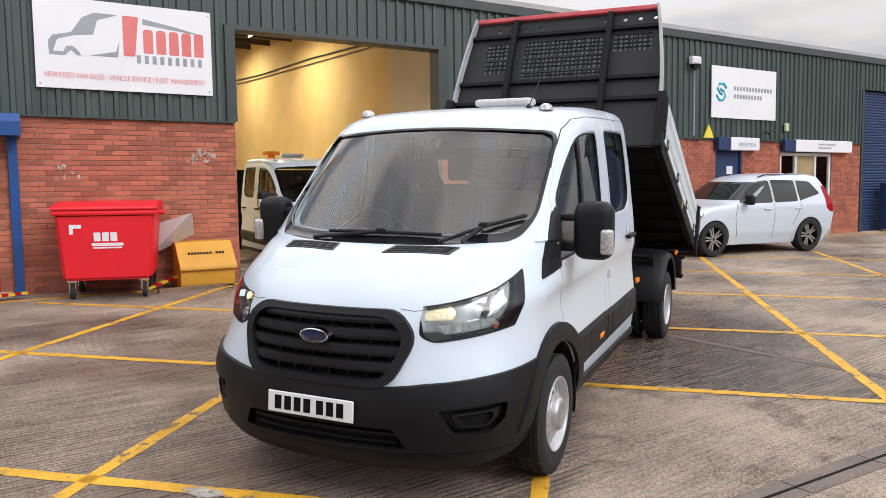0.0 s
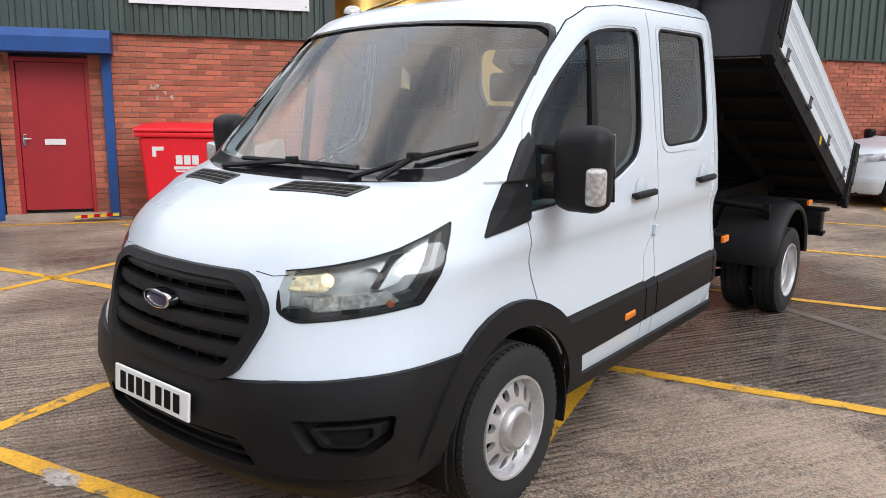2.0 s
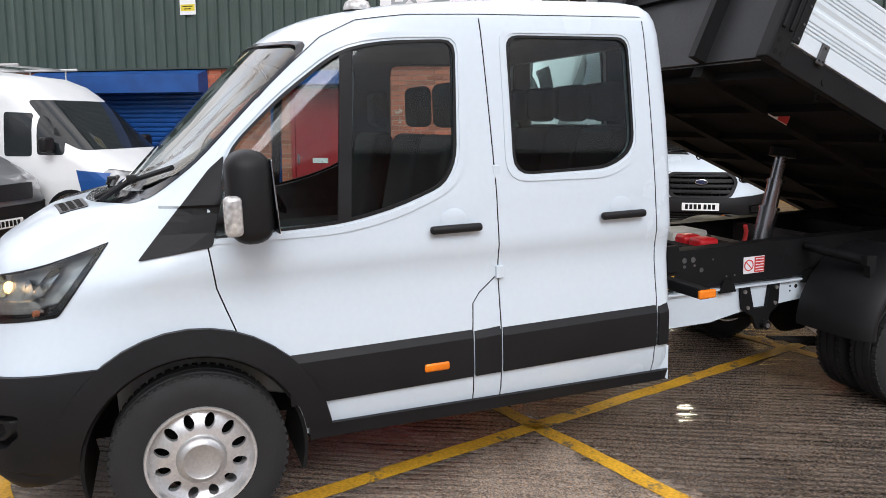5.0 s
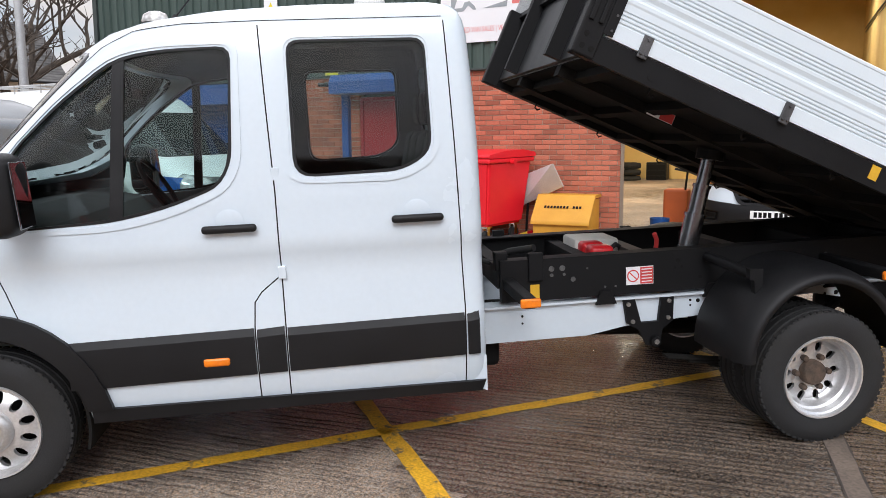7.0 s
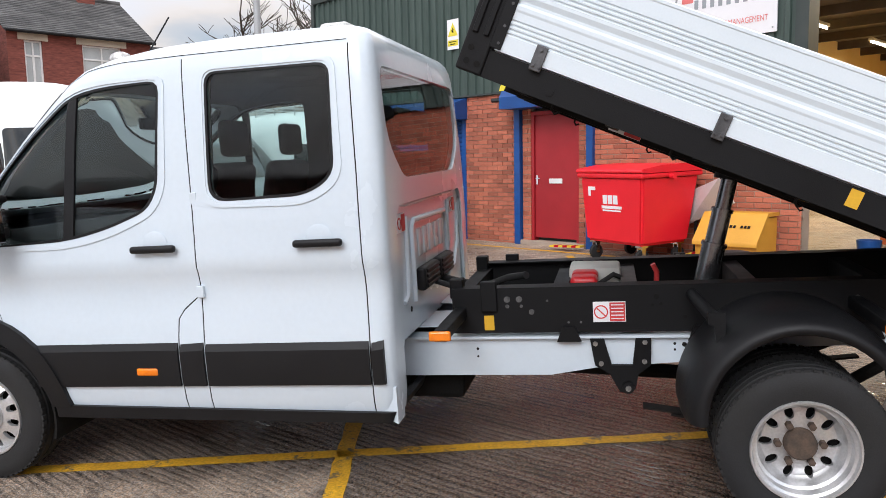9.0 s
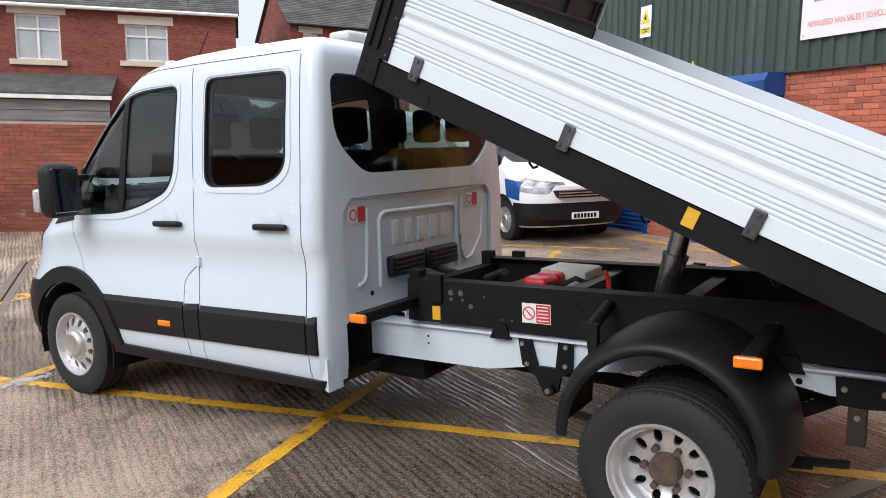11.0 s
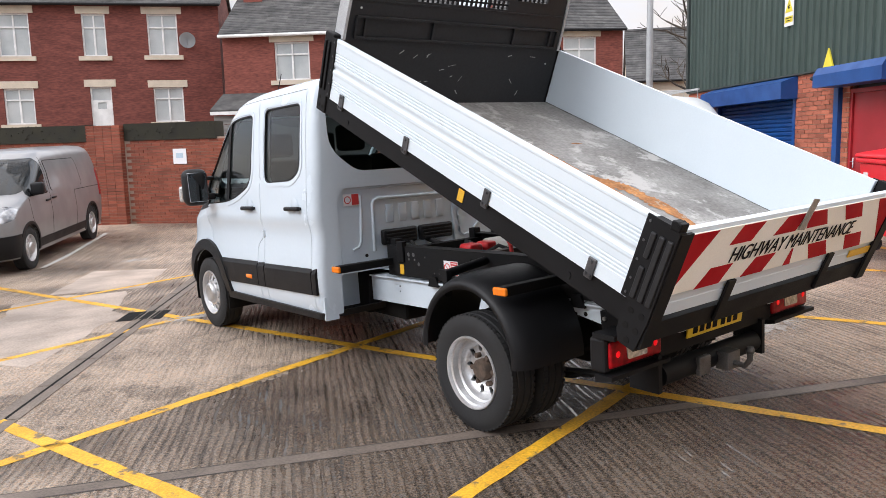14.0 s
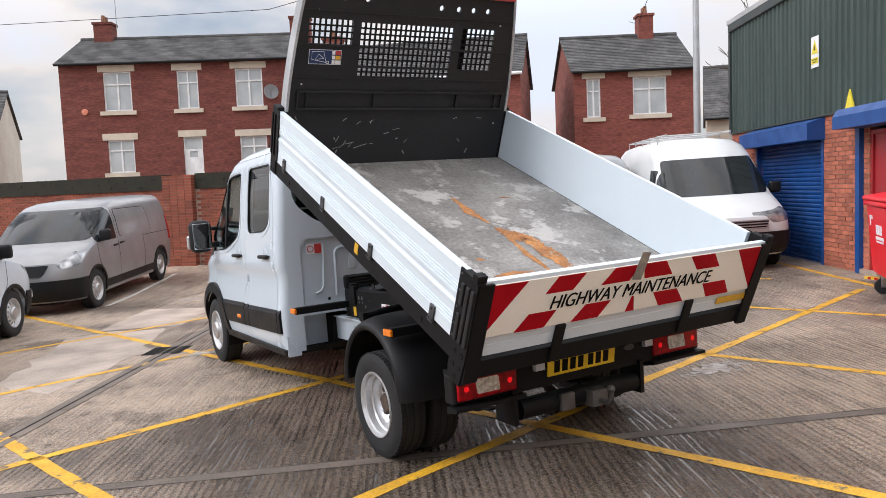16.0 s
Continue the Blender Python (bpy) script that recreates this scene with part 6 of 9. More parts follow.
    part("wing_stay", bm, STEELB, TRUCK, "black tubular wing stay", smooth=40)
    for y, z, mk, reach in ((2.46, 0.735, True, 0.955), (4.29, 0.755, True, 1.015)):
        bm = B()
        a, b = sorted((s * 0.44, s * reach))
        rbox(bm, a, b, y - 0.03, y + 0.03, z - 0.028, z + 0.028, 0.006)
        arm = part("outrigger", bm, STEELB, TRUCK, "black steel outrigger", RAKE)
        if mk:
            bm = B()
            rbox(bm, s * (reach + 0.01) - 0.012, s * (reach + 0.01) + 0.012, y - 0.05, y + 0.05, z - 0.02, z + 0.024, 0.008)
            part("side_marker", bm, ORANGE, arm, "orange side marker lens", RAKE)
    # tail lamp
    x0, x1 = (0.585, 0.985) if s > 0 else (-0.90, -0.485)
    bm = B()
    rbox(bm, x0 - 0.02, x1 + 0.02, 4.86, 4.955, 0.545, 0.715, 0.015)
    tl = part("tail_lamp", bm, BLACKP, TRUCK, "black lamp housing")
    bm = B()
    rbox(bm, x0 + 0.004, x1 - 0.004, 4.945, 4.972, 0.565, 0.695, 0.012, 3)
    part("lamp_lens", bm, REDL, tl, "red lamp lens", smooth=40)
    bm = B()
    c_ = (x0 + x1) / 2
    prism(bm, rounded([(c_ - 0.075, 0.592), (c_ + 0.075, 0.592), (c_ + 0.085, 0.675), (c_ - 0.065, 0.675)], 0.012, 3), "y", 4.965, 4.977)
    part("lamp_lens", bm, CLEARL, tl, "clear lamp lens")
    for q in (0.14, 0.86):
        bm = B()
        lathe(bm, [(0, 0.003), (0.013, 0.002), (0.016, 0)], 14, Matrix.Translation((x0 + (x1 - x0) * q, 4.973, 0.63)) @ pose(0, 0, 0, -90))
        part("tail_bulb", bm, lit("tail_glow", (0.9, 0.0, 0.008), 0.55), tl, "glowing red tail light")
    bm = B()
    prism(bm, [(4.90, 0.72), (5.03, 0.72), (5.03, 0.745), (4.90, 0.745)], "x", x0 - 0.04, x1 + 0.04)
    prism(bm, [(4.90, 0.50), (5.0, 0.52), (5.0, 0.54), (4.90, 0.54)], "x", x0 - 0.03, x1 + 0.03)
    part("lamp_guard", bm, STEELB, TRUCK, "black steel lamp guard")
for y in (2.45, 2.95, 3.30, 3.88, 4.45, 4.95):
    bm = B()
    box(bm, -0.43, 0.43, y - 0.04, y + 0.04, 0.70 if y != 3.3 else 0.66, 0.82)
    part("cross_member", bm, surf("brown_steel", (0.055, 0.038, 0.034), (0.035, 0.03, 0.03), 5, 0.55, spread=0.2) if y in (3.30, 3.88) else STEELB, TRUCK, "steel subframe cross member", RAKE)
for x in (0.40, -0.40):
    bm = B()
    rbox(bm, x - 0.035, x + 0.035, 2.40, 2.47, 0.80, 0.90, 0.006)
    part("bed_rest", bm, STEELB, TRUCK, "black steel bed rest", RAKE)
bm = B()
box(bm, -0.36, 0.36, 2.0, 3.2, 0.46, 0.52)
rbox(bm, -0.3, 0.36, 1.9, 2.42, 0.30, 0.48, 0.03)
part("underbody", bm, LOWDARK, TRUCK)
bm = B()
cyl(bm, (-0.72, 3.954, 0.343), (0.72, 3.954, 0.343), 0.055, seg=14)
lathe(bm, [(0, -0.16), (0.10, -0.12), (0.15, 0), (0.10, 0.12), (0, 0.16)], 18, Matrix.Translation((0, 3.954, 0.343)) @ pose(0, 0, 0, 0, 90, 0))
tube(bm, [(0, 3.85, 0.36), (0, 2.2, 0.42)], 0.04)
part("rear_axle", bm, LOWDARK, TRUCK, "", smooth=40)
for x in (-0.36, 0.36):
    bm = B()
    cyl(bm, (x, 4.05, 0.30), (x * 0.8, 4.5, 0.55), 0.03, seg=10)
    part("damper", bm, LOWDARK, TRUCK)
# rear spring shackles under the chassis
for s in (-1, 1):
    a, b = sorted((s * 0.47, s * 0.50))
    bm = B()
    prism(bm, [(4.505, 0.70), (4.72, 0.705), (4.715, 0.60), (4.60, 0.585), (4.515, 0.592)], "x", a, b)
    part("shackle_bracket", bm, STEELB, TRUCK, "black steel shackle bracket")
    bm = B()
    rbox(bm, s * 0.475 - 0.03, s * 0.475 + 0.03, 4.555, 4.625, 0.43, 0.59, 0.008)
    part("shackle", bm, surf("brown_rubber", (0.05, 0.036, 0.028), (0.03, 0.024, 0.02), 9, 0.7, spread=0.25), TRUCK, "brown dirty spring shackle")
    for y, z in ((4.54, 0.66), (4.68, 0.66), (4.59, 0.55)):
        bm = B()
        cyl(bm, (s * 0.49, y, z), (s * 0.512, y, z), 0.012, seg=8)
        part("bolt", bm, MATS["bolt_zinc"], TRUCK, "zinc bolt head")
    for y, z, r in ((4.30, 0.65, 0.008), (4.37, 0.655, 0.014), (4.42, 0.62, 0.007), (4.80, 0.66, 0.010)):
        bm = B()
        cyl(bm, (s * 0.462, y, z), (s * 0.4675, y, z), r, seg=10)
        part("rail_hole", bm, LOWDARK, TRUCK)
# folded white plates and a cable between the cab and the subframe
for x0, x1, y0, y1, z in ((-0.42, -0.10, 2.12, 2.36, 0.665), (0.02, 0.40, 2.14, 2.34, 0.645), (-0.30, 0.30, 2.10, 2.22, 0.70)):
    bm = B()
    box(bm, x0, x1, y0, y1, z, z + 0.006)
    box(bm, x0, x1, y1 - 0.006, y1, z - 0.05, z)
    part("mount_plate", bm, WHITE, TRUCK, "white folded mounting plate", RAKE)
bm = B()
tube(bm, [(0.12, 2.2, 0.86), (0.16, 2.32, 0.83), (0.24, 2.46, 0.80), (0.30, 2.62, 0.79)], 0.016, 8)
part("cable", bm, RUBBER, TRUCK, "black corrugated cable", RAKE, smooth=60)
for s in (-1, 1):
    bm = B()
    a, b = sorted((s * 0.46, s * 0.50))
    rbox(bm, a, b, 2.57, 2.65, 0.742, 0.895, 0.005)
    part("bed_stop", bm, STEELB, TRUCK, "black steel bed stop", RAKE)
# hydraulic ram
foot, head = Vector((0.01, 3.66, 0.80)), Vector((0.01, 3.80, 1.44))
for k, (a, b, r) in enumerate(((0.0, 0.44, 0.060), (0.40, 0.72, 0.050), (0.68, 0.98, 0.041))):
    bm = B()
    cyl(bm, foot.lerp(head, a), foot.lerp(head, b), r, seg=24)
    cyl(bm, foot.lerp(head, b - 0.03), foot.lerp(head, b), r + 0.006, seg=24)
    part("ram_stage", bm, surf("ram_steel", (0.30, 0.31, 0.33), (0.22, 0.23, 0.24), 4, 0.22, metal=0.9, spread=0.08), TRUCK, "polished steel hydraulic ram stage", smooth=40)
bm = B()
cyl(bm, head - Vector((0, 0, 0.03)), head + Vector((0, 0.01, 0.03)), 0.085, seg=20)
part("ram_head", bm, STEELB, TRUCK)
bm = B()
cyl(bm, foot - Vector((0.16, 0, 0)), foot + Vector((0.16, 0, 0)), 0.05, seg=14)
box(bm, -0.2, 0.2, 3.56, 3.76, 0.70, 0.76)
part("ram_foot", bm, STEELB, TRUCK)
# power pack
bm = B()
rbox(bm, -0.26, 0.0, 2.96, 3.24, 0.80, 0.95, 0.02)
part("hydraulic_tank", bm, surf("grey_plastic", (0.55, 0.54, 0.50), (0.48, 0.47, 0.44), 4, 0.5, spread=0.04), TRUCK, "pale grey hydraulic tank", smooth=30)
for x in (0.02, 0.18):
    bm = B()
    rbox(bm, x - 0.06, x + 0.07, 2.98, 3.12, 0.79, 0.94, 0.025, 3)
    part("pump_cover", bm, surf("red_plastic", (0.55, 0.012, 0.018), (0.46, 0.01, 0.014), 4, 0.35), TRUCK, "red plastic pump cover", smooth=40)
bm = B()
tube(bm, [(0.1, 3.1, 0.86), (0.05, 3.2, 0.92), (-0.05, 3.3, 0.86), (0.0, 3.45, 0.8), (0.02, 3.6, 0.82)], 0.014)
part("hose", bm, RUBBER, TRUCK, "black rubber hydraulic hose", smooth=60)
bm = B()
tube(bm, [(-0.05, 2.72, 0.9), (-0.2, 2.6, 0.86), (-0.25, 2.45, 0.80), (-0.1, 2.3, 0.86), (-0.05, 2.2, 0.9)], 0.022)
part("hose", bm, RUBBER, TRUCK, "black rubber hydraulic hose", smooth=60)
bm = B()
tube(bm, [(0.12, 3.42, 0.84), (0.14, 3.42, 0.95), (0.15, 3.40, 0.99)], 0.014)
part("valve_lever", bm, REDS, TRUCK, "small red valve lever", smooth=60)
# safety stickers on the subframe
bm = B()
box(bm, 0.481, 0.484, 3.12, 3.275, 0.680, 0.780)
sk = part("warning_sticker", bm, SIGNW, TRUCK, "white and red no-standing sticker", RAKE)
bm = B()
box(bm, 0.485, 0.487, 3.199, 3.272, 0.684, 0.776)
part("sticker_panel", bm, REDS, sk, "red sticker panel", RAKE)
bm = B()
lathe(bm, [(0.034, 0), (0.034, 0.002), (0.028, 0.002), (0.028, 0)], 24, Matrix.Translation((0.485, 3.158, 0.73)) @ pose(0, 0, 0, 0, 90, 0), closed=True)
box(bm, -0.030, 0.030, -0.003, 0.003, 0, 0.0015, m=Matrix.Translation((0.485, 3.158, 0.73)) @ pose(0, 0, 0, 0, 90, 0) @ pose(0, 0, 0, 0, 0, 45))
part("sticker_ring", bm, REDS, sk, "", RAKE)
for i in range(5):
    bm = B()
    box(bm, 0.4872, 0.4882, 3.206, 3.265, 0.694 + i * 0.017, 0.699 + i * 0.017)
    part("sticker_line", bm, SIGNW, sk, "thin white line", RAKE)
bm = B()
box(bm, 0.481, 0.4835, 2.58, 2.63, 0.645, 0.72)
part("hazard_sticker", bm, STICKY, TRUCK, "small yellow hazard sticker", RAKE)


# ---- number plates ----
def plate(name, m, mat, label):
    bm = B()
    rbox(bm, -0.26, 0.26, -0.006, 0.006, -0.0555, 0.0555, 0.005, 2)
    bm.transform(m)
    pl = part(name, bm, mat, TRUCK, label)
    x = -0.215
    for k, w in enumerate((0.05, 0.05, 0.05, 0.05, 0, 0.05, 0.05, 0.05)):
        if w:
            part("plate_bar", box(B(), x, x + w * 0.84, -0.0075, -0.0065, -0.036, 0.036), INK, pl, "plain black bar", m)
        x += 0.06 if w else 0.018


plate("front_plate", pose(-0.02, -1.004, 0.543, -4), WPLATE, "white number plate with plain black bars")
plate("rear_plate", pose(0.115, 4.975, 0.648, 8, 0, 180), YPLATE, "yellow number plate with plain black bars")
bm = B()
box(bm, -0.48, 0.60, 4.86, 4.955, 0.54, 0.73)
part("rear_beam", bm, STEELB, TRUCK, "black steel rear beam")
bm = B()
lathe(bm, [(0, 0.004), (0.9, 0.004), (1, 0)], 24, Matrix.Translation((-0.28, 4.96, 0.66)) @ pose(0, 0, 0, -90) @ Matrix.Diagonal((0.05, 0.022, 1, 1)))
part("rear_badge", bm, BLACKG, TRUCK, "plain dark oval badge")
# tow bar
bm = B()
cyl(bm, (0.56, 4.92, 0.43), (-0.34, 4.92, 0.43), 0.06, seg=20)
prism(bm, [(4.80, 0.36), (4.98, 0.36), (4.98, 0.56), (4.80, 0.6)], "x", 0.60, 0.63)
prism(bm, [(4.80, 0.36), (4.98, 0.36), (4.98, 0.56), (4.80, 0.6)], "x", -0.38, -0.35)
part("tow_beam", bm, STEELB, TRUCK, "black tubular tow beam", smooth=40)
bm = B()
rbox(bm, -0.02, 0.10, 4.96, 5.04, 0.37, 0.47, 0.008)
tube(bm, [(0.04, 5.02, 0.41), (0.04, 5.10, 0.40), (0.04, 5.13, 0.44), (0.04, 5.13, 0.47)], 0.016)
lathe(bm, [(0, -0.025), (0.018, -0.018), (0.025, 0), (0.018, 0.018), (0, 0.025)], 14, Matrix.Translation((0.04, 5.13, 0.49)))
part("tow_hitch", bm, surf("dull_steel", (0.16, 0.155, 0.15), (0.09, 0.085, 0.08), 8, 0.5, metal=0.6), TRUCK, "dull steel tow hitch", smooth=40)
bm = B()
rbox(bm, 0.20, 0.30, 4.97, 5.0, 0.38, 0.48, 0.006)
part("tow_socket", bm, MATS["dull_steel"], TRUCK, "dull steel trailer socket")

# ---- the tipped bed ----
ang = radians(23.4)
TIP = Matrix.Translation((0.05, 5.2, 0.77)) @ Matrix(((1, 0, 0, 0), (0, math.cos(ang), math.sin(ang), 0), (0, -math.sin(ang), math.cos(ang), 0), (0, 0, 0, 1)))


def bed(name, bm, mat, label="", parent=None, smooth=None):
    return part(name, bm, mat, parent or TRUCK, label, TIP, smooth)


bm = B()
box(bm, -1.02, 1.02, -2.74, -0.02, 0.095, 0.12)
floor_ = bed("bed_floor", bm, BEDM, "bare scuffed steel bed floor")
# rust worn along the middle of the floor: each streak wanders and frays
for k, (pts, w) in enumerate((
        (((-0.03, -1.92), (-0.025, -1.75), (-0.017, -1.63), (-0.035, -1.54), (-0.05, -1.43)), 0.06),
        (((-0.055, -1.34), (-0.09, -1.24), (-0.15, -1.16), (-0.24, -1.08)), 0.12),
        (((-0.13, -1.18), (-0.17, -1.05), (-0.20, -0.90), (-0.18, -0.72), (-0.16, -0.55)), 0.11),
        (((-0.05, -1.36), (-0.045, -1.15), (-0.02, -0.92), (-0.02, -0.70), (0.0, -0.50)), 0.035),
        (((0.32, -0.92), (0.38, -0.94)), 0.035), (((0.40, -0.70), (0.24, -0.715), (0.10, -0.70)), 0.035), (((-0.42, -1.86), (-0.52, -1.84)), 0.02))):
    bm = B()
    rs = random.Random(k)
    left, right = [], []
    n_ = 10 * len(pts)
    for i in range(n_ + 1):
        t = i / n_ * (len(pts) - 1)
        j = min(int(t), len(pts) - 2)
        q0, q1 = Vector(pts[j]), Vector(pts[j + 1])
        c = q0.lerp(q1, t - j)
        d = (q1 - q0).normalized()
        nn = Vector((-d.y, d.x))
        full = w * (0.25 + 1.5 * min(i, n_ - i) / n_) * 0.8
        wa, wb = (full * (0.65 + 0.9 * abs(noise.noise(Vector((i * 0.35, k * 9 + v, 0.5))))) for v in (0, 40))
        left.append(bm.verts.new((*(c + nn * wa), 0.1222)))
        right.append(bm.verts.new((*(c - nn * wb), 0.1222)))
    for i in range(n_):
        bm.faces.new((left[i], left[i + 1], right[i + 1], right[i]))
    bed("rust_streak", bm, RUST, "orange rust streak", floor_)
for s in (-1, 1):
    bm = B()
    prism(bm, [(s * 0.99, 0.050), (s * 1.05, 0.044), (s * 1.05, 0.155), (s * 1.0265, 0.155), (s * 1.0265, 0.092), (s * 0.99, 0.092)], "y", -2.86, 0.02)
    for y in (-2.48, -0.44):
        cyl(bm, (s * 1.05, y, 0.085), (s * 1.054, y, 0.085), 0.018, seg=14)
    rail = bed("side_rail", bm, STEELB, "black steel bed side rail")
    # ribbed aluminium dropside
    xo, xi = s * 1.058, s * 1.0215
    prof = [(xi, 0.1225), (s * 1.0255, 0.1225), (s * 1.0255, 0.162), (xo, 0.162)]
    for g in (0.236, 0.254, 0.272, 0.290):
        prof += [(xo, g - 0.006), (xo - s * 0.006, g - 0.002), (xo - s * 0.006, g + 0.002), (xo, g + 0.006)]
    # a broad rounded step halfway up
    prof += [(xo, 0.326), (xo + s * 0.003, 0.336), (xo + s * 0.003, 0.350), (xo - s * 0.008, 0.362), (xo - s * 0.008, 0.372), (xo, 0.392)]
    for g in (0.412, 0.430, 0.448, 0.466):
        prof += [(xo, g - 0.006), (xo - s * 0.006, g - 0.002), (xo - s * 0.006, g + 0.002), (xo, g + 0.006)]
    prof += [(xo, 0.530), (xo + s * 0.003, 0.534), (xo + s * 0.003, 0.545), (xo - s * 0.004, 0.551), (xi, 0.551)]
    bm = B()
    prism(bm, prof, "y", -2.745, -0.105)
    drop = bed("dropside", bm, ALU, "white ribbed aluminium dropside")
    for y in (-2.565, -1.82, -1.074, -0.325):
        bm = B()
        rbox(bm, s * 1.064 - 0.006, s * 1.064 + 0.006, y - 0.024, y + 0.024, 0.137, 0.238, 0.004)
        for yy, zz in ((y - 0.013, 0.158), (y + 0.013, 0.158), (y, 0.222)):
            cyl(bm, (s * 1.07, yy, zz), (s * 1.078, yy, zz), 0.007, seg=8)
        bed("hinge", bm, HINGE, "dull zinc dropside hinge", drop)
    for y in (-2.45, -1.95, -1.45, -0.95):
        bm = B()
        tube(bm, [(s * 1.0, y, 0.06), (s * 1.0, y, 0.025), (s * 0.99, y + 0.018, 0.012), (s * 0.99, y + 0.034, 0.026)], 0.006, 6)
        bed("rope_hook", bm, STEELB, "", rail)
    bm = B()
    box(bm, s * 1.052 - 0.002, s * 1.052 + 0.002, -1.30, -1.252, 0.078, 0.146)
    bed("hazard_sticker", bm, STICKY, "small yellow hazard sticker", rail)
    # corner posts
    a, b = sorted((s * 0.985, s * 1.062))
    bm = B()
    rbox(bm, a, b, -2.872, -2.762, 0.045, 0.575, 0.008)
    rbox(bm, min(s * 1.056, s * 1.066), max(s * 1.056, s * 1.066), -2.768, -2.720, 0.166, 0.556, 0.003)
    fp = bed("front_post", bm, STEELB, "black steel front corner post with bolt holes")
    for y in (-2.842, -2.795):
        bm = B()
        rbox(bm, s * 1.066 - 0.008, s * 1.066 + 0.008, y - 0.011, y + 0.011, 0.20, 0.52, 0.004)
        bed("pressed_rib", bm, STEELB, "", fp)
    for y, z in ((-2.835, 0.085), (-2.79, 0.085), (-2.835, 0.14)):
        bed("post_hole", cyl(B(), (s * 1.060, y, z), (s * 1.0635, y, z), 0.013, seg=12), LOWDARK, "", fp)
    for z in (0.19, 0.26, 0.35, 0.44, 0.53):
        bed("rivet", cyl(B(), (s * 1.066, -2.737, z), (s * 1.070, -2.737, z), 0.006, seg=8), HINGE, "", fp)
    bm = B()
    a, b = sorted((s * 1.035, s * 1.080))
    prism(bm, [(-0.088, 0.02), (-0.06, -0.03), (0.03, -0.03), (0.045, 0.12), (0.045, 0.545), (0.0, 0.56), (-0.088, 0.56)], "x", a, b)
    a, b = sorted((s * 1.056, s * 1.066))
    rbox(bm, a, b, -0.135, -0.086, 0.166, 0.556, 0.003)
    prism(bm, [(s * 0.985, -0.01), (s * 1.07, -0.01), (s * 1.07, 0.54), (s * 0.985, 0.54)], "y", 0.035, 0.05)
    post = bed("rear_post", bm, STEELB, "black steel rear corner post with a latch")
    for y, z0, z1 in ((-0.066, 0.19, 0.34), (-0.066, 0.38, 0.50), (-0.022, 0.19, 0.50), (0.020, 0.19, 0.50)):
        bm = B()
        rbox(bm, s * 1.082 - 0.008, s * 1.082 + 0.008, y - 0.014, y + 0.014, z0, z1, 0.006, 2)
        bed("pressed_rib", bm, HEADB, "", post)
    for y, z in ((-0.05, 0.135), (0.01, 0.135), (-0.05, 0.06), (0.005, 0.06), (-0.02, 0.0)):
        bed("post_hole", cyl(B(), (s * 1.078, y, z), (s * 1.0825, y, z), 0.015, seg=12), LOWDARK, "", post)
    for z in (0.19, 0.26, 0.35, 0.44, 0.53):
        bed("rivet", cyl(B(), (s * 1.066, -0.112, z), (s * 1.070, -0.112, z), 0.006, seg=8), HINGE, "", post)
    bm = B()
    rbox(bm, s * 1.055 - 0.028, s * 1.055 + 0.028, -0.01, 0.04, 0.545, 0.585, 0.006)
    cyl(bm, (s * 1.03, 0.015, 0.575), (s * 1.085, 0.015, 0.575), 0.012, seg=10)
    bed("latch", bm, STEELB, "", post)
# tail gate
bm = B()
prof = [(0.0, 0.125), (0.028, 0.125)] + [q for g in (0.19, 0.25, 0.31, 0.37, 0.43) for q in ((0.028, g - 0.004), (0.024, g), (0.028, g + 0.004))] + [(0.032, 0.525), (0.028, 0.548), (0.0, 0.548)]
prism(bm, prof, "x", -1.03, 1.03)
gate = bed("tailgate", bm, ALU, "white aluminium tailgate")
bm = B()
prism(bm, [(1.012, 0.242), (1.04, 0.53), (-1.012, 0.53), (-0.995, 0.238)], "y", 0.034, 0.0415)
board = bed("chevron_board", bm, CREAMV, "cream board with red chevron blocks", gate)


def chev(poly):
    bm = B()
    prism(bm, poly, "y", 0.0420, 0.0432)
    bed("chevron", bm, REDV, "red reflective block", board)


# seen from behind, left is +x
chev([(1.035, 0.528), (0.78, 0.528), (1.008, 0.246)])
UP4, LOW4 = (0.437, 0.528), (0.240, 0.334)
for (a0, a1), (b0, b1) in (((0.656, 0.477), (0.591, 0.409)), ((0.284, 0.083), (0.208, 0.03)), ((-0.03, -0.247), (0.0, -0.169)), ((-0.449, -0.641), (-0.368, -0.566))):
    chev([(a0, UP4[0]), (a1, UP4[0]), (b1, UP4[1]), (b0, UP4[1])])
for (a0, a1), (b0, b1) in (((0.81, 0.618), (0.735, 0.557)), ((0.44, 0.252), (0.362, 0.183)), ((0.052, -0.015), (0.03, 0.015)), ((-0.207, -0.405), (-0.134, -0.323)), ((-0.603, -0.801), (-0.538, -0.734))):
    chev([(a0, LOW4[0]), (a1, LOW4[0]), (b1, LOW4[1]), (b0, LOW4[1])])
chev([(-0.774, 0.527), (-0.98, 0.527), (-0.994, 0.242)])
bm = letters("HIGHWAY MAINTENANCE", 0.12, 1.20, 0.002, 0.20)
zs = [v.co.z for v in bm.verts]
k = 0.078 / (max(zs) - min(zs))
for v in bm.verts:
    v.co = Vector((-v.co.x + 0.008, 0.0446 + v.co.y * 0.25, 0.381 + (v.co.z - (max(zs) + min(zs)) / 2) * k))
thick = B()
for k, shift in enumerate((-0.0018, 0.0018)):
    add(thick, bm.copy(), Matrix.Translation((shift, 0.0001 * k, 0)))
bed("lettering", thick, INK, "black capital lettering", board)
bm = B()
box(bm, -1.0, -0.73, 0.034, 0.04, 0.165, 0.207)
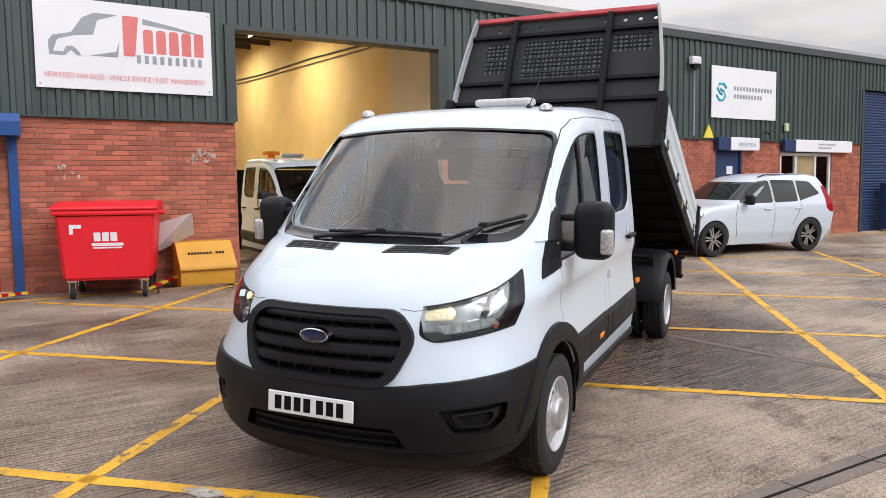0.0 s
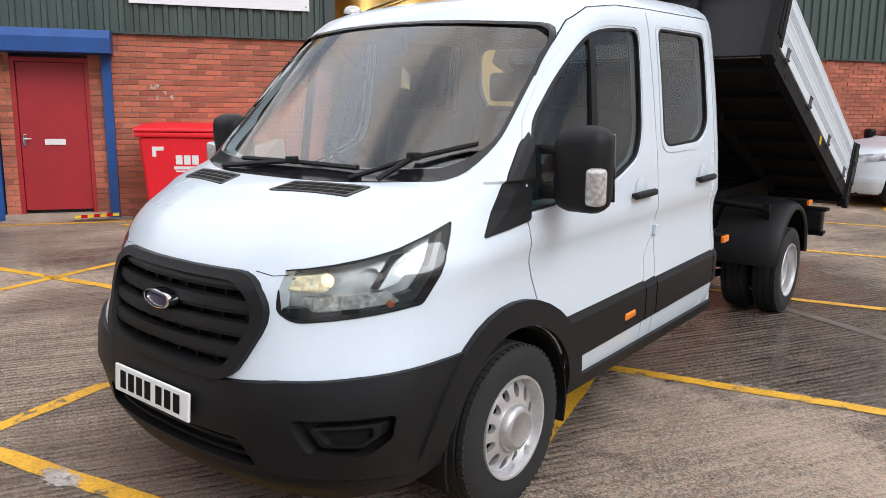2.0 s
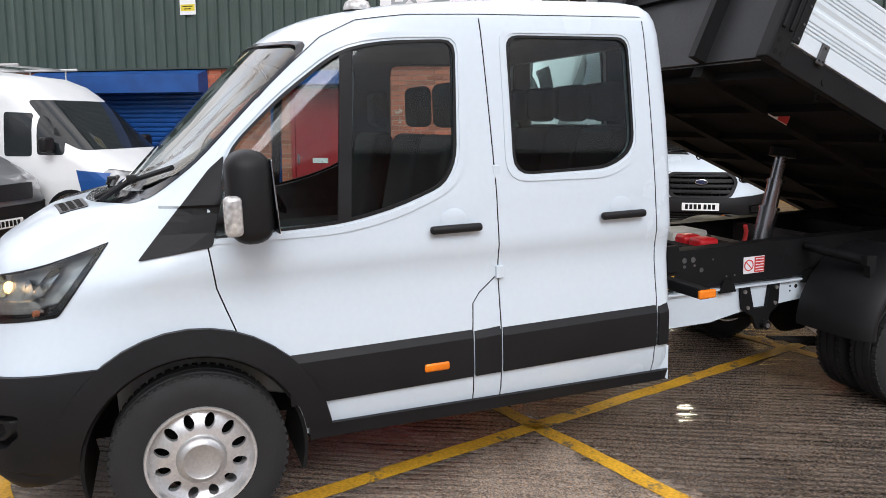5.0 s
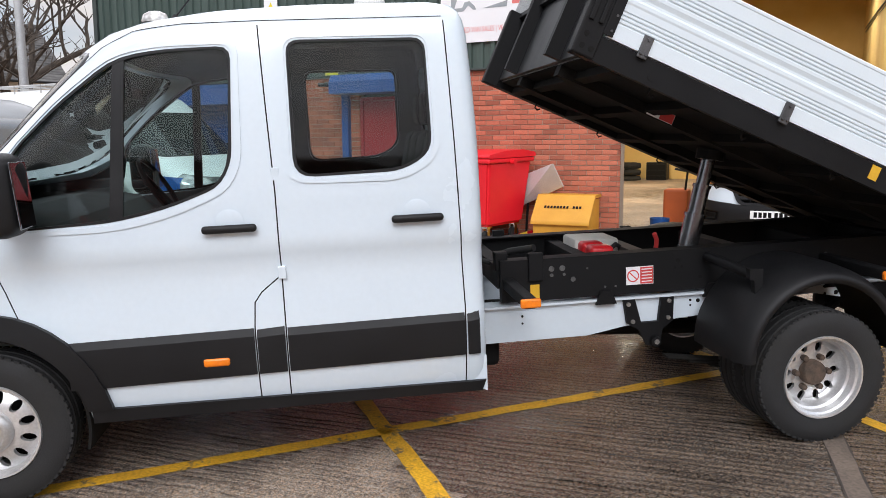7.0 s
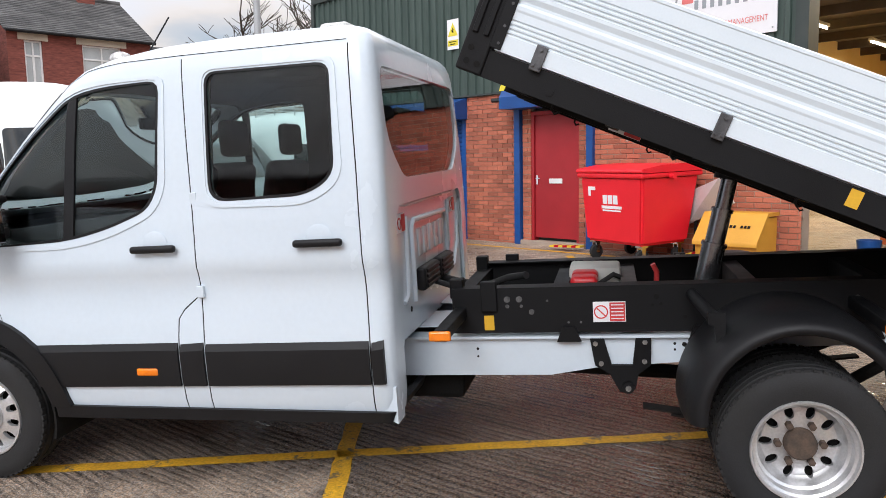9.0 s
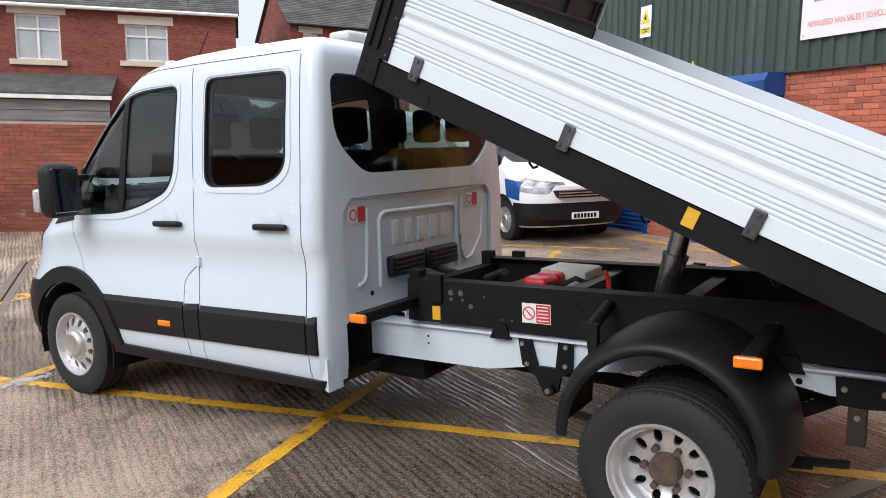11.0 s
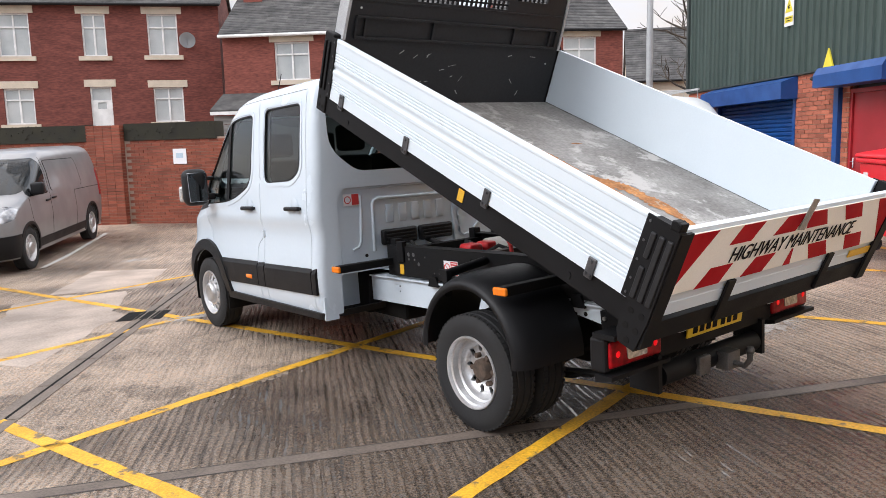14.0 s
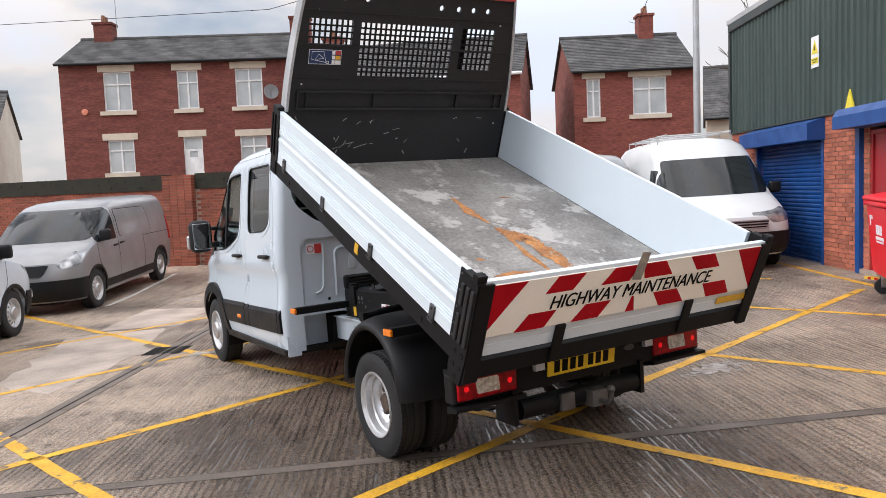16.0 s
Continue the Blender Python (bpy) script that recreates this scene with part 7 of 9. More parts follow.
bed("hazard_sticker", bm, STICKY, "yellow hazard sticker", gate)
bm = B()
rbox(bm, -0.033, 0.033, 0.0475, 0.052, 0.445, 0.61, 0.002, m=Matrix.Translation((0.10, 0, 0)) @ pose(0, 0, 0, 0, -8, 0))
bed("steel_strap", bm, surf("galvanised", (0.42, 0.40, 0.37), (0.3, 0.29, 0.27), 10, 0.5, metal=0.6), "galvanised steel strap", gate)
for x in (0.50, -0.47):
    bm = B()
    rbox(bm, x - 0.032, x + 0.032, 0.034, 0.05, 0.02, 0.236, 0.004)
    bed("gate_hinge", bm, STEELB, "black steel tailgate hinge", gate)
bm = B()
box(bm, -1.03, 1.03, -0.06, 0.032, 0.0, 0.10)
bed("rear_bar", bm, STEELB, "black steel rear bar")
# underside: an added dark sheet and near-black beams paint in its shade
bm = B()
box(bm, -0.985, 0.985, -2.74, -0.06, 0.0905, 0.0945)
bed("bed_underside", bm, LOWDARK, "black painted steel underside")
for x in (-0.42, 0.42):
    bm = B()
    box(bm, x - 0.04, x + 0.04, -2.74, -0.06, 0.034, 0.092)
    bed("long_beam", bm, LOWDARK, "black steel long beam")
for i in range(7):
    y = -2.62 + i * 0.42
    bm = B()
    prism(bm, [(y - 0.03, 0.094), (y + 0.03, 0.094), (y + 0.03, 0.046), (y - 0.03, 0.046)], "x", -0.985, 0.985)
    bed("cross_bearer", bm, LOWDARK, "black steel cross bearer")
bm = B()
box(bm, 0.4605, 0.4625, -2.215, -2.06, 0.038, 0.091)
st = bed("warning_sticker", bm, SIGNW, "white and red no-standing sticker")
bm = B()
box(bm, 0.463, 0.4645, -2.14, -2.062, 0.040, 0.089)
bed("sticker_panel", bm, REDS, "red sticker panel", st)
# head board
W0, W1, H0, H1 = 1.0, 0.90, 0.55, 1.50


def hw(z):
    t = max(0, (z - H0) / (H1 - H0))
    return W0 - (W0 - W1) * t ** 1.6


outl = [(W0, 0.10)] + [(hw(H0 + (H1 - H0) * i / 8), H0 + (H1 - H0) * i / 8) for i in range(9)]
outl = outl + [(-x, z) for x, z in outl[::-1]]
wins = [(0.52, 0.87, 1.06, 1.24), (-0.36, 0.46, 1.06, 1.23), (-0.36, 0.46, 0.91, 1.045), (-0.36, 0.46, 0.83, 0.89), (-0.76, -0.44, 1.06, 1.23), (-0.76, -0.44, 0.90, 1.04)]
cuts = []
for a, b, c, e in wins:
    cuts.append(("-", box(B(), a, b, -3, -2, c, e)))
for x in (0.88, 0.74, 0.60, 0.42, -0.22, -0.38, -0.52, -0.66):
    cuts.append(("-", cyl(B(), (x, -3, 1.40 if x > 0 else 1.375), (x, -2, 1.40 if x > 0 else 1.375), 0.022, seg=16)))
hb = bed("headboard", carve(pris(outl, "y", -2.765, -2.745), cuts), HEADB, "black steel headboard with mesh openings")
for a, b, c, e in wins:
    bm = B()
    k = int((b - a) / 0.042)
    for i in range(1, k):
        x = a + (b - a) * i / k
        box(bm, x - 0.006, x + 0.006, -2.762, -2.748, c, e)
    k = max(2, int((e - c) / 0.042))
    for i in range(1, k):
        z = c + (e - c) * i / k
        box(bm, a, b, -2.761, -2.749, z - 0.006, z + 0.006)
    bed("mesh_guard", bm, STEELB, "black steel mesh", hb)
bm = B()
for z in (0.572, 0.706):
    rbox(bm, -0.93, 0.93, -2.745, -2.722, z - 0.008, z + 0.008, 0.003)
for x in (0.93, 0.86, 0.30, -0.47, -0.86, -0.93):
    rbox(bm, x - 0.006, x + 0.006, -2.745, -2.724, 0.572, 0.706, 0.002)
bed("tie_channel", bm, HEADB, "shallow pressed channel with dividers", hb)
rs = random.Random(8)
bm = B()
for k in range(26):
    x, z = (rs.gauss(0.52, 0.16), rs.uniform(0.22, 0.50)) if k < 17 else (rs.uniform(-0.8, 0.9), rs.uniform(0.16, 0.5))
    l, a = rs.uniform(0.008, 0.035), rs.uniform(0, 3.1)
    w = rs.uniform(0.0012, 0.003)
    box(bm, -l, l, -0.0006, 0.0006, -w, w, m=Matrix.Translation((x, -2.7442, z)) @ pose(0, 0, 0, 0, math.degrees(a), 0))
bed("scratch", bm, surf("bare_scratch", (0.42, 0.41, 0.39), (0.28, 0.27, 0.26), 20, 0.5), "small bare metal scratches", hb)
for x, z in ((0.80, 1.30), (-0.80, 1.27), (0.90, 0.76), (-0.90, 0.44)):
    bed("rivet", cyl(B(), (x, -2.745, z), (x, -2.740, z), 0.008, seg=8), surf("bright_rivet", (0.6, 0.6, 0.6), (0.5, 0.5, 0.5), 9, 0.35, metal=0.6), "", hb)
for z in (0.81, 1.05, 1.30):
    bm = B()
    rbox(bm, -hw(z) + 0.02, hw(z) - 0.02, -2.744, -2.738, z - 0.006, z + 0.006, 0.002)
    bed("pressed_line", bm, HEADB, "", hb)
bm = B()
rbox(bm, -0.90, 0.90, -2.80, -2.72, 1.47, 1.52, 0.01)
bed("top_strip", bm, surf("faded_red_paint", (0.50, 0.07, 0.08), (0.42, 0.05, 0.06), 4, 0.4), "faded red top strip", hb)
for x in (-0.47, 0.47):
    bm = B()
    prism(bm, [(-2.766, 0.1), (-2.85, 0.1), (-2.83, 1.46), (-2.766, 1.48)], "x", x - 0.025, x + 0.025)
    bed("head_rib", bm, STEELB, "black steel upright rib", hb)
for s in (-1, 1):
    bm = B()
    k = [(hw(H0 + (H1 - H0) * i / 8), H0 + (H1 - H0) * i / 8) for i in range(9)]
    prism(bm, [(s * (x + 0.012), z) for x, z in k] + [(s * (x - 0.008), z) for x, z in k[::-1]], "y", -2.84, -2.735)
    bed("head_edge", bm, surf("pale_grey_edge", (0.45, 0.46, 0.47), (0.32, 0.33, 0.34), 3, 0.4), "pale grey headboard edge", hb)
for z in (0.56, 0.78, 1.30):
    bm = B()
    rbox(bm, -hw(z), hw(z), -2.80, -2.767, z - 0.02, z + 0.02, 0.005)
    bed("head_bar", bm, STEELB, "black steel cross bar", hb)
bm = B()
box(bm, 0.60, 0.86, -2.743, -2.740, 0.91, 1.02)
st = bed("loading_sticker", bm, NAVY, "navy pictogram sticker", hb)
for z, mt in ((1.0, REDS), (0.965, STICKY), (0.93, WPLATE)):
    bm = B()
    box(bm, 0.608, 0.648, -2.7395, -2.7385, z - 0.015, z + 0.013)
    bed("sticker_panel", bm, mt, "small coloured panel", st)
    bm = B()
    box(bm, 0.652, 0.676, -2.7395, -2.7385, z - 0.015, z + 0.013)
    bed("sticker_panel", bm, WPLATE, "small white pictogram panel", st)
for loop in (((0.72, 0.925), (0.835, 0.945), (0.835, 1.0), (0.745, 1.008)), ((0.74, 0.955), (0.81, 0.945), (0.78, 0.985)), ((0.70, 0.918), (0.72, 0.918), (0.72, 0.934), (0.70, 0.934))):
    bm = B()
    tube(bm, [(x, -2.739, z) for x, z in loop + loop[:1]], 0.002, 5)
    bed("sticker_lines", bm, SIGNW, "", st)
bm = B()
for z in (0.9125, 1.0175):
    box(bm, 0.602, 0.858, -2.7395, -2.7388, z - 0.0015, z + 0.0015)
for x in (0.603, 0.857):
    box(bm, x - 0.0015, x + 0.0015, -2.7395, -2.7388, 0.9125, 1.0175)
bed("sticker_border", bm, SIGNW, "", st)
# ---- the other vehicles ----
def alloy_wheels(parent, spots, front):
    """Large wheels with five twin spokes, dark with bright faces."""
    turn = Matrix(((0, 0, 1, 0), (1, 0, 0, 0), (0, 1, 0, 0), (0, 0, 0, 1)))
    bm = B()
    lathe(bm, [(0.245, -0.11), (0.30, -0.12), (0.345, -0.11), (0.362, -0.08), (0.362, 0.08), (0.345, 0.11), (0.30, 0.12), (0.245, 0.11)], 48, turn, closed=True)
    first = link("tyre", bm, RUBBER, parent, "black rubber tyre", smooth=35)
    bm = B()
    lathe(bm, [(0.252, 0.10), (0.252, 0.112), (0.238, 0.108), (0.228, 0.06), (0.225, -0.09), (0.25, -0.10)], 40, turn, closed=True)
    kids = [link("rim", bm, BLACKG, first, "dark alloy rim", smooth=35)]
    bm = B()
    lathe(bm, [(0.0, -0.02), (0.225, -0.02), (0.225, -0.035), (0.0, -0.035)], 24, turn)
    kids.append(link("brake_disc", bm, LOWDARK, first))
    bm = B()
    lathe(bm, [(0.06, 0.05), (0.055, 0.075), (0, 0.08)], 20, turn)
    kids.append(link("hub_cap", bm, BLACKG, first, smooth=40))
    for i in range(10):
        bm = B()
        off = 0.016 if i % 2 else -0.016
        prism(bm, [(-0.012 + off, 0.03), (0.012 + off, 0.03), (0.016 + off * 2.6, 0.235), (-0.016 + off * 2.6, 0.235)], "x", 0.055, 0.085)
        bm.transform(Matrix.Rotation(2 * math.pi * (i // 2) / 5 + 0.3, 4, "X"))
        kids.append(link("spoke", bm, SILVER, first, "bright machined spoke"))
    for i, (x, y, flip) in enumerate(spots):
        m = pose(x, y, 0.362, 0, 0, 180 if flip else 0)
        if i == 0:
            first.matrix_local = m
            continue
        o = first.copy()
        scene.collection.objects.link(o)
        o.parent, o.matrix_local = parent, m
        for k in kids:
            c = k.copy()
            scene.collection.objects.link(c)
            c.parent = o


def between(table, z):
    if z <= table[0][0]:
        return table[0][1]
    for (a, p), (b, q) in zip(table, table[1:]):
        if z <= b:
            return p + (q - p) * (z - a) / (b - a)
    return table[-1][1]


def vehicle(name, m, label, category, paint, front, half, rear, arches, glass_side, screen, screen_y, bumper_top, wheels, lamp, tail=None, rack=False, dep=0.5, plate_z=0.45, grille=None, black_low=0.0, mirror=None, bonnet=None, group="", blank=(), seams=(), handles=(), alloy=False):
    """A parked vehicle: a lofted body with arches cut, glazing, bumper, lamps, mirrors and wheels. Front axle at y = 0, nose at -y."""
    car = thing(name, m, label, category, group)
    zs = sorted({z for z, _ in front} | {z for z, _ in half} | {z for z, _ in rear})
    sl = [(z, between(front, z), dep, 2.7, between(half, z), between(rear, z)) for z in zs]

    def sk(tool, t0, t1):
        return carve(tool, [("*", loft(sl, t1, 9, 3)), ("-", loft(sl, t0, 9, 3))])
    cuts = []
    for y, r in arches:
        for a, b in ((0.55, 1.4), (-1.4, -0.55)):
            cuts.append(("-", pris(circle(y, 0.33, r, 28), "x", a, b)))
    if black_low:
        cuts.append(("-", pris([(-2, 0), (7, 0), (7, 0.01), (-2, 0.01)], "x", -2, 2)))
    part("body", carve(loft(sl, 0, 9, 3), cuts), paint, car, smooth=32)
    for s in (-1, 1):
        a, b = (0.3, 1.3) if s > 0 else (-1.3, -0.3)
        for poly in glass_side:
            part("side_window", sk(pris(rounded(poly, 0.05, 3), "x", a, b), -0.01, 0.004), WINDOWD, car, "dark side window", smooth=40)
        for poly in blank:
            part("side_panel", sk(pris(rounded(poly, 0.06, 3), "x", a, b), -0.01, 0.006), paint, car, "blank painted side panel", smooth=40)
            part("panel_seam", sk(pris(ribbon([*rounded(poly, 0.06, 3), poly[0]][:-1], 0.012), "x", a, b), -0.01, 0.007), BLACKP, car)
        for line in seams:
            part("door_seam", sk(pris(ribbon(line, 0.009), "x", a, b), -0.01, 0.0015), LOWDARK, car)
        for y, z in handles:
            bm = B()
            x = between(half, z)
            rbox(bm, s * (x + 0.012) - 0.014, s * (x + 0.012) + 0.014, y, y + 0.19, z - 0.016, z + 0.016, 0.008)
            part("door_handle", bm, BLACKP, car, "black door handle", smooth=40)
        hl = part("headlamp", sk(pris(rounded(lamp, 0.03, 3), "x", a, b), -0.02, 0.003), LAMPC, car, "clear headlamp", smooth=40)
        if tail:
            part("tail_lamp", sk(pris(rounded(tail, 0.02, 3), "x", a, b), -0.02, 0.004), REDL, car, "red tail lamp", smooth=40)
        if mirror:
            y, z, x = mirror
            bm = B()
            rbox(bm, s * (x + 0.10) - 0.10, s * (x + 0.10) + 0.10, y - 0.07, y + 0.06, z, z + 0.2, 0.04, 3)
            rbox(bm, s * x - 0.06, s * x + 0.06, y - 0.03, y + 0.02, z + 0.02, z + 0.07, 0.01)
            part("door_mirror", bm, BLACKP, car, "black door mirror", smooth=40)
        for y in [q[0] for q in arches]:
            r = dict(arches)[y]
            part("wheel_arch", carve(pris(circle(y, 0.33, r + 0.05, 28), "x", a, b), [("-", pris(circle(y, 0.33, r, 28), "x", a - 0.1, b + 0.1)), ("-", pris([(y - 2, -1), (y + 2, -1), (y + 2, 0.26), (y - 2, 0.26)], "x", a - 0.1, b + 0.1)), ("*", loft(sl, 0.012, 9, 3)), ("-", loft(sl, -0.03, 9, 3))]), BLACKP if black_low else paint, car, smooth=32)
        if black_low:
            part("sill_band", sk(pris([(arches[0][0] + arches[0][1], black_low), (arches[1][0] - arches[1][1], black_low), (arches[1][0] - arches[1][1], black_low + 0.14), (arches[0][0] + arches[0][1], black_low + 0.14)], "x", a, b), -0.01, 0.01), BLACKP, car, "black side strip")
    part("windscreen", sk(pris(rounded(screen, 0.06, 3), "y", *screen_y), -0.01, 0.004), WINDOWD, car, "dark windscreen", smooth=40)
    zb = zs[0]
    part("bumper", carve(pris([(-1.6, zb + 0.03), (-0.40, zb + 0.03), (-0.40, bumper_top), (-1.6, bumper_top)], "x", -1.2, 1.2), [("*", loft(sl, 0.02, 9, 3)), ("-", loft(sl, -0.08, 9, 3))]), BLACKP if black_low else paint, car, "black plastic bumper" if black_low else "", smooth=32)
    if grille:
        g = part("grille", sk(pris(rounded(grille, 0.03, 3), "y", -1.5, -0.3), -0.02, 0.026), BLACKP, car, "black grille", smooth=32)
    if bonnet:
        part("bonnet", sk(pris(bonnet, "z", 0.8, 1.45), -0.02, 0.006), surf("dark_grey_paint", (0.07, 0.075, 0.08), (0.06, 0.063, 0.068), 2, 0.3, coat=0.3), car, "dark grey bonnet", smooth=32)
    y0 = between(front, plate_z) - 0.03
    bm = B()
    rbox(bm, -0.26, 0.26, y0 - 0.012, y0, plate_z - 0.055, plate_z + 0.055, 0.004)
    pl = part("number_plate", bm, WPLATE, car, "white number plate with plain bars")
    for i in range(7):
        x = -0.22 + i * 0.063
        part("plate_bar", box(B(), x, x + 0.045, y0 - 0.0145, y0 - 0.0125, plate_z - 0.035, plate_z + 0.035), INK, pl)
    (alloy_wheels if alloy else put_wheels)(car, wheels, True)
    bm = B()
    box(bm, -0.6, 0.6, between(front, 0.4) + 0.2, between(rear, 0.4) - 0.2, 0.2, zb + 0.05)
    part("underbody", bm, LOWDARK, car)
    if rack:
        zt = zs[-1] + 0.02
        for x in (-0.6, 0.6):
            bm = B()
            tube(bm, [(x, 1.0, zt + 0.05), (x, 4.0, zt + 0.06)], 0.02, 6)
            part("rack_rail", bm, SILVER, car, "metal roof rack rail")
        for i in range(5):
            y = 1.3 + i * 0.65
            bm = B()
            tube(bm, [(-0.7, y, zt - 0.12), (-0.7, y, zt + 0.05), (0.7, y, zt + 0.05), (0.7, y, zt - 0.12)], 0.016, 6)
            part("rack_bar", bm, SILVER, car, "metal roof rack bar")
    return car


LAMPC = surf("headlamp_clear", (0.55, 0.56, 0.57), (0.16, 0.16, 0.17), 7, 0.12, metal=0.5, spread=0.1)
WINDOWD = surf("parked_window", (0.012, 0.015, 0.016), (0.02, 0.023, 0.025), 2, 0.04, spread=0.05)
GREYV = surf("grey_van_paint", (0.28, 0.28, 0.285), (0.24, 0.24, 0.245), 2, 0.3, metal=0.25, coat=0.5, spread=0.03)
OLDWHITE = surf("old_white_paint", (0.74, 0.75, 0.75), (0.66, 0.67, 0.67), 1.5, 0.35, spread=0.03, coat=0.2, wear=((0.5, 0.48, 0.45), 0.24, 4))
DARKV = surf("dark_van_paint", (0.13, 0.135, 0.14), (0.11, 0.115, 0.12), 2, 0.3, coat=0.4)
VAN = dict(front=[(0.24, -0.78), (0.40, -0.90), (0.70, -0.91), (0.90, -0.86), (1.0, -0.74), (1.07, -0.50), (1.13, -0.25), (1.18, -0.08), (1.30, 0.08), (1.50, 0.36), (1.72, 0.70), (1.80, 0.88), (1.86, 1.15), (1.89, 1.7)],
           half=[(0.24, 0.90), (0.5, 0.94), (0.8, 0.96), (1.1, 0.945), (1.5, 0.89), (1.72, 0.83), (1.80, 0.79), (1.86, 0.70), (1.89, 0.5)], rear=[(0.24, 3.98), (0.8, 4.02), (1.2, 4.0), (1.7, 3.93), (1.86, 3.82), (1.89, 3.6)],
           arches=[(0.0, 0.39), (3.275, 0.39)], glass_side=[[(0.15, 1.14), (0.28, 1.36), (0.62, 1.68), (0.98, 1.70), (1.0, 1.14)]],
           screen=[(-0.80, 1.74), (0.80, 1.74), (0.88, 1.30), (0.80, 1.2), (-0.80, 1.2), (-0.88, 1.30)], screen_y=(-0.5, 0.95), bumper_top=0.62, lamp=[(-0.80, 0.80), (-0.80, 0.90), (-0.42, 1.06), (-0.34, 1.0), (-0.52, 0.86)],
           tail=[(3.86, 0.85), (3.86, 1.4), (4.1, 1.4), (4.1, 0.85)], wheels=[(0.83, 0, False), (-0.83, 0, True), (0.83, 3.275, False), (-0.83, 3.275, True)], mirror=(0.32, 1.16, 0.93),
           blank=[[(1.16, 1.16), (1.16, 1.68), (2.75, 1.66), (2.85, 1.16)]], seams=[[(1.07, 1.74), (1.07, 0.9), (1.05, 0.36)], [(0.13, 1.12), (0.16, 0.8), (0.40, 0.50)], [(2.35, 1.10), (2.35, 0.40)], [(2.35, 1.08), (3.9, 1.06)]], handles=[(0.82, 1.02), (1.12, 1.04)])
vehicle("panel_van", SLOPE @ pose(2.24, -7.21, 0.0, 2.0, 0, 150.5) @ Matrix.Scale(1.035, 4), "grey panel van with black bumper parked before the brick wall", "van", GREYV, grille=[(-0.52, 0.88), (0.52, 0.88), (0.42, 0.70), (-0.42, 0.70)], black_low=0.30, **VAN)
W2 = dict(VAN)
vehicle("panel_van", yard(3.66, -4.72, -25.5), "white panel van parked nose-in towards the wall", "van", WHITE, black_low=0.30, **W2)
RELAY = dict(front=[(0.26, -0.80), (0.40, -0.93), (0.70, -0.94), (0.92, -0.88), (1.02, -0.74), (1.14, -0.52), (1.22, -0.36), (1.28, -0.24), (1.5, 0.0), (1.8, 0.32), (2.02, 0.56), (2.2, 0.80), (2.32, 1.10), (2.40, 1.7)],
             half=[(0.26, 0.93), (0.5, 0.99), (0.9, 1.0), (1.2, 0.99), (1.6, 0.95), (2.02, 0.90), (2.2, 0.86), (2.32, 0.77), (2.40, 0.55)], rear=[(0.26, 4.25), (1.0, 4.3), (2.0, 4.25), (2.32, 4.1), (2.40, 3.9)],
             arches=[(0.0, 0.40), (3.2, 0.40)], glass_side=[[(0.08, 1.24), (0.12, 1.42), (0.42, 1.74), (0.50, 1.78), (0.50, 1.24)], [(0.58, 1.22), (0.58, 1.80), (1.02, 1.82), (1.02, 1.22)]],
             screen=[(-0.82, 1.98), (0.82, 1.98), (0.92, 1.45), (0.84, 1.30), (-0.84, 1.30), (-0.92, 1.45)], screen_y=(-0.6, 0.85), lamp=[(-0.86, 0.80), (-0.84, 0.97), (-0.50, 1.06), (-0.46, 0.86)],
             tail=[(4.1, 0.9), (4.1, 1.6), (4.4, 1.6), (4.4, 0.9)], wheels=[(0.85, 0, False), (-0.85, 0, True), (0.85, 3.2, False), (-0.85, 3.2, True)], mirror=(0.25, 1.28, 1.0))
rv = vehicle("panel_van", yard(-8.15, -0.675, 146.7), "old white high-roof van with a roof rack beside the blue shutter", "van", OLDWHITE, bumper_top=0.66, grille=[(-0.55, 0.86), (0.55, 0.86), (0.5, 0.74), (-0.5, 0.74)], black_low=0.34, rack=True, **RELAY)
zs_ = sorted({z for z, _ in RELAY["front"]} | {z for z, _ in RELAY["half"]})
sl_ = [(z, between(RELAY["front"], z), 0.5, 2.7, between(RELAY["half"], z), between(RELAY["rear"], z)) for z in zs_]
bm = carve(pris([(-0.56, 0.70), (-0.56, 1.0), (-0.10, 1.04), (-0.16, 0.74)], "x", -1.4, -0.3), [("*", loft(sl_, 0.006, 9, 3)), ("-", loft(sl_, -0.01, 9, 3))])
part("blue_patch", bm, BLUE, rv, "blue replacement panel patch")
bm = B()
for i in range(4):
    box(bm, -0.5, 0.5, -0.982, -0.965, 0.72 + i * 0.045, 0.738 + i * 0.045)
part("grille_bars", bm, SILVER, rv, "silver grille bars")
LOWV = {k: v for k, v in RELAY.items()}
vehicle("panel_van", yard(-7.02, -2.69, 146.7), "grey high-roof van parked beside the white van", "van", DARKV, bumper_top=0.66, grille=[(-0.6, 0.92), (0.6, 0.92), (0.5, 0.72), (-0.5, 0.72)], black_low=0.34, **{**LOWV, "front": [(z if z < 1.4 else 1.4 + (z - 1.4) * 0.86, y) for z, y in RELAY["front"]], "half": [(z if z < 1.4 else 1.4 + (z - 1.4) * 0.86, y) for z, y in RELAY["half"]], "rear": [(z if z < 1.4 else 1.4 + (z - 1.4) * 0.86, y) for z, y in RELAY["rear"]], "glass_side": [[(0.12, 1.24), (0.2, 1.42), (0.42, 1.62), (1.0, 1.64), (1.0, 1.24)]], "screen": [(-0.82, 1.90), (0.82, 1.90), (0.92, 1.43), (0.84, 1.30), (-0.84, 1.30), (-0.92, 1.43)]})
def taller(rows, k):
    return [(z if z < 1.2 else 1.2 + (z - 1.2) * k, y) for z, y in rows]


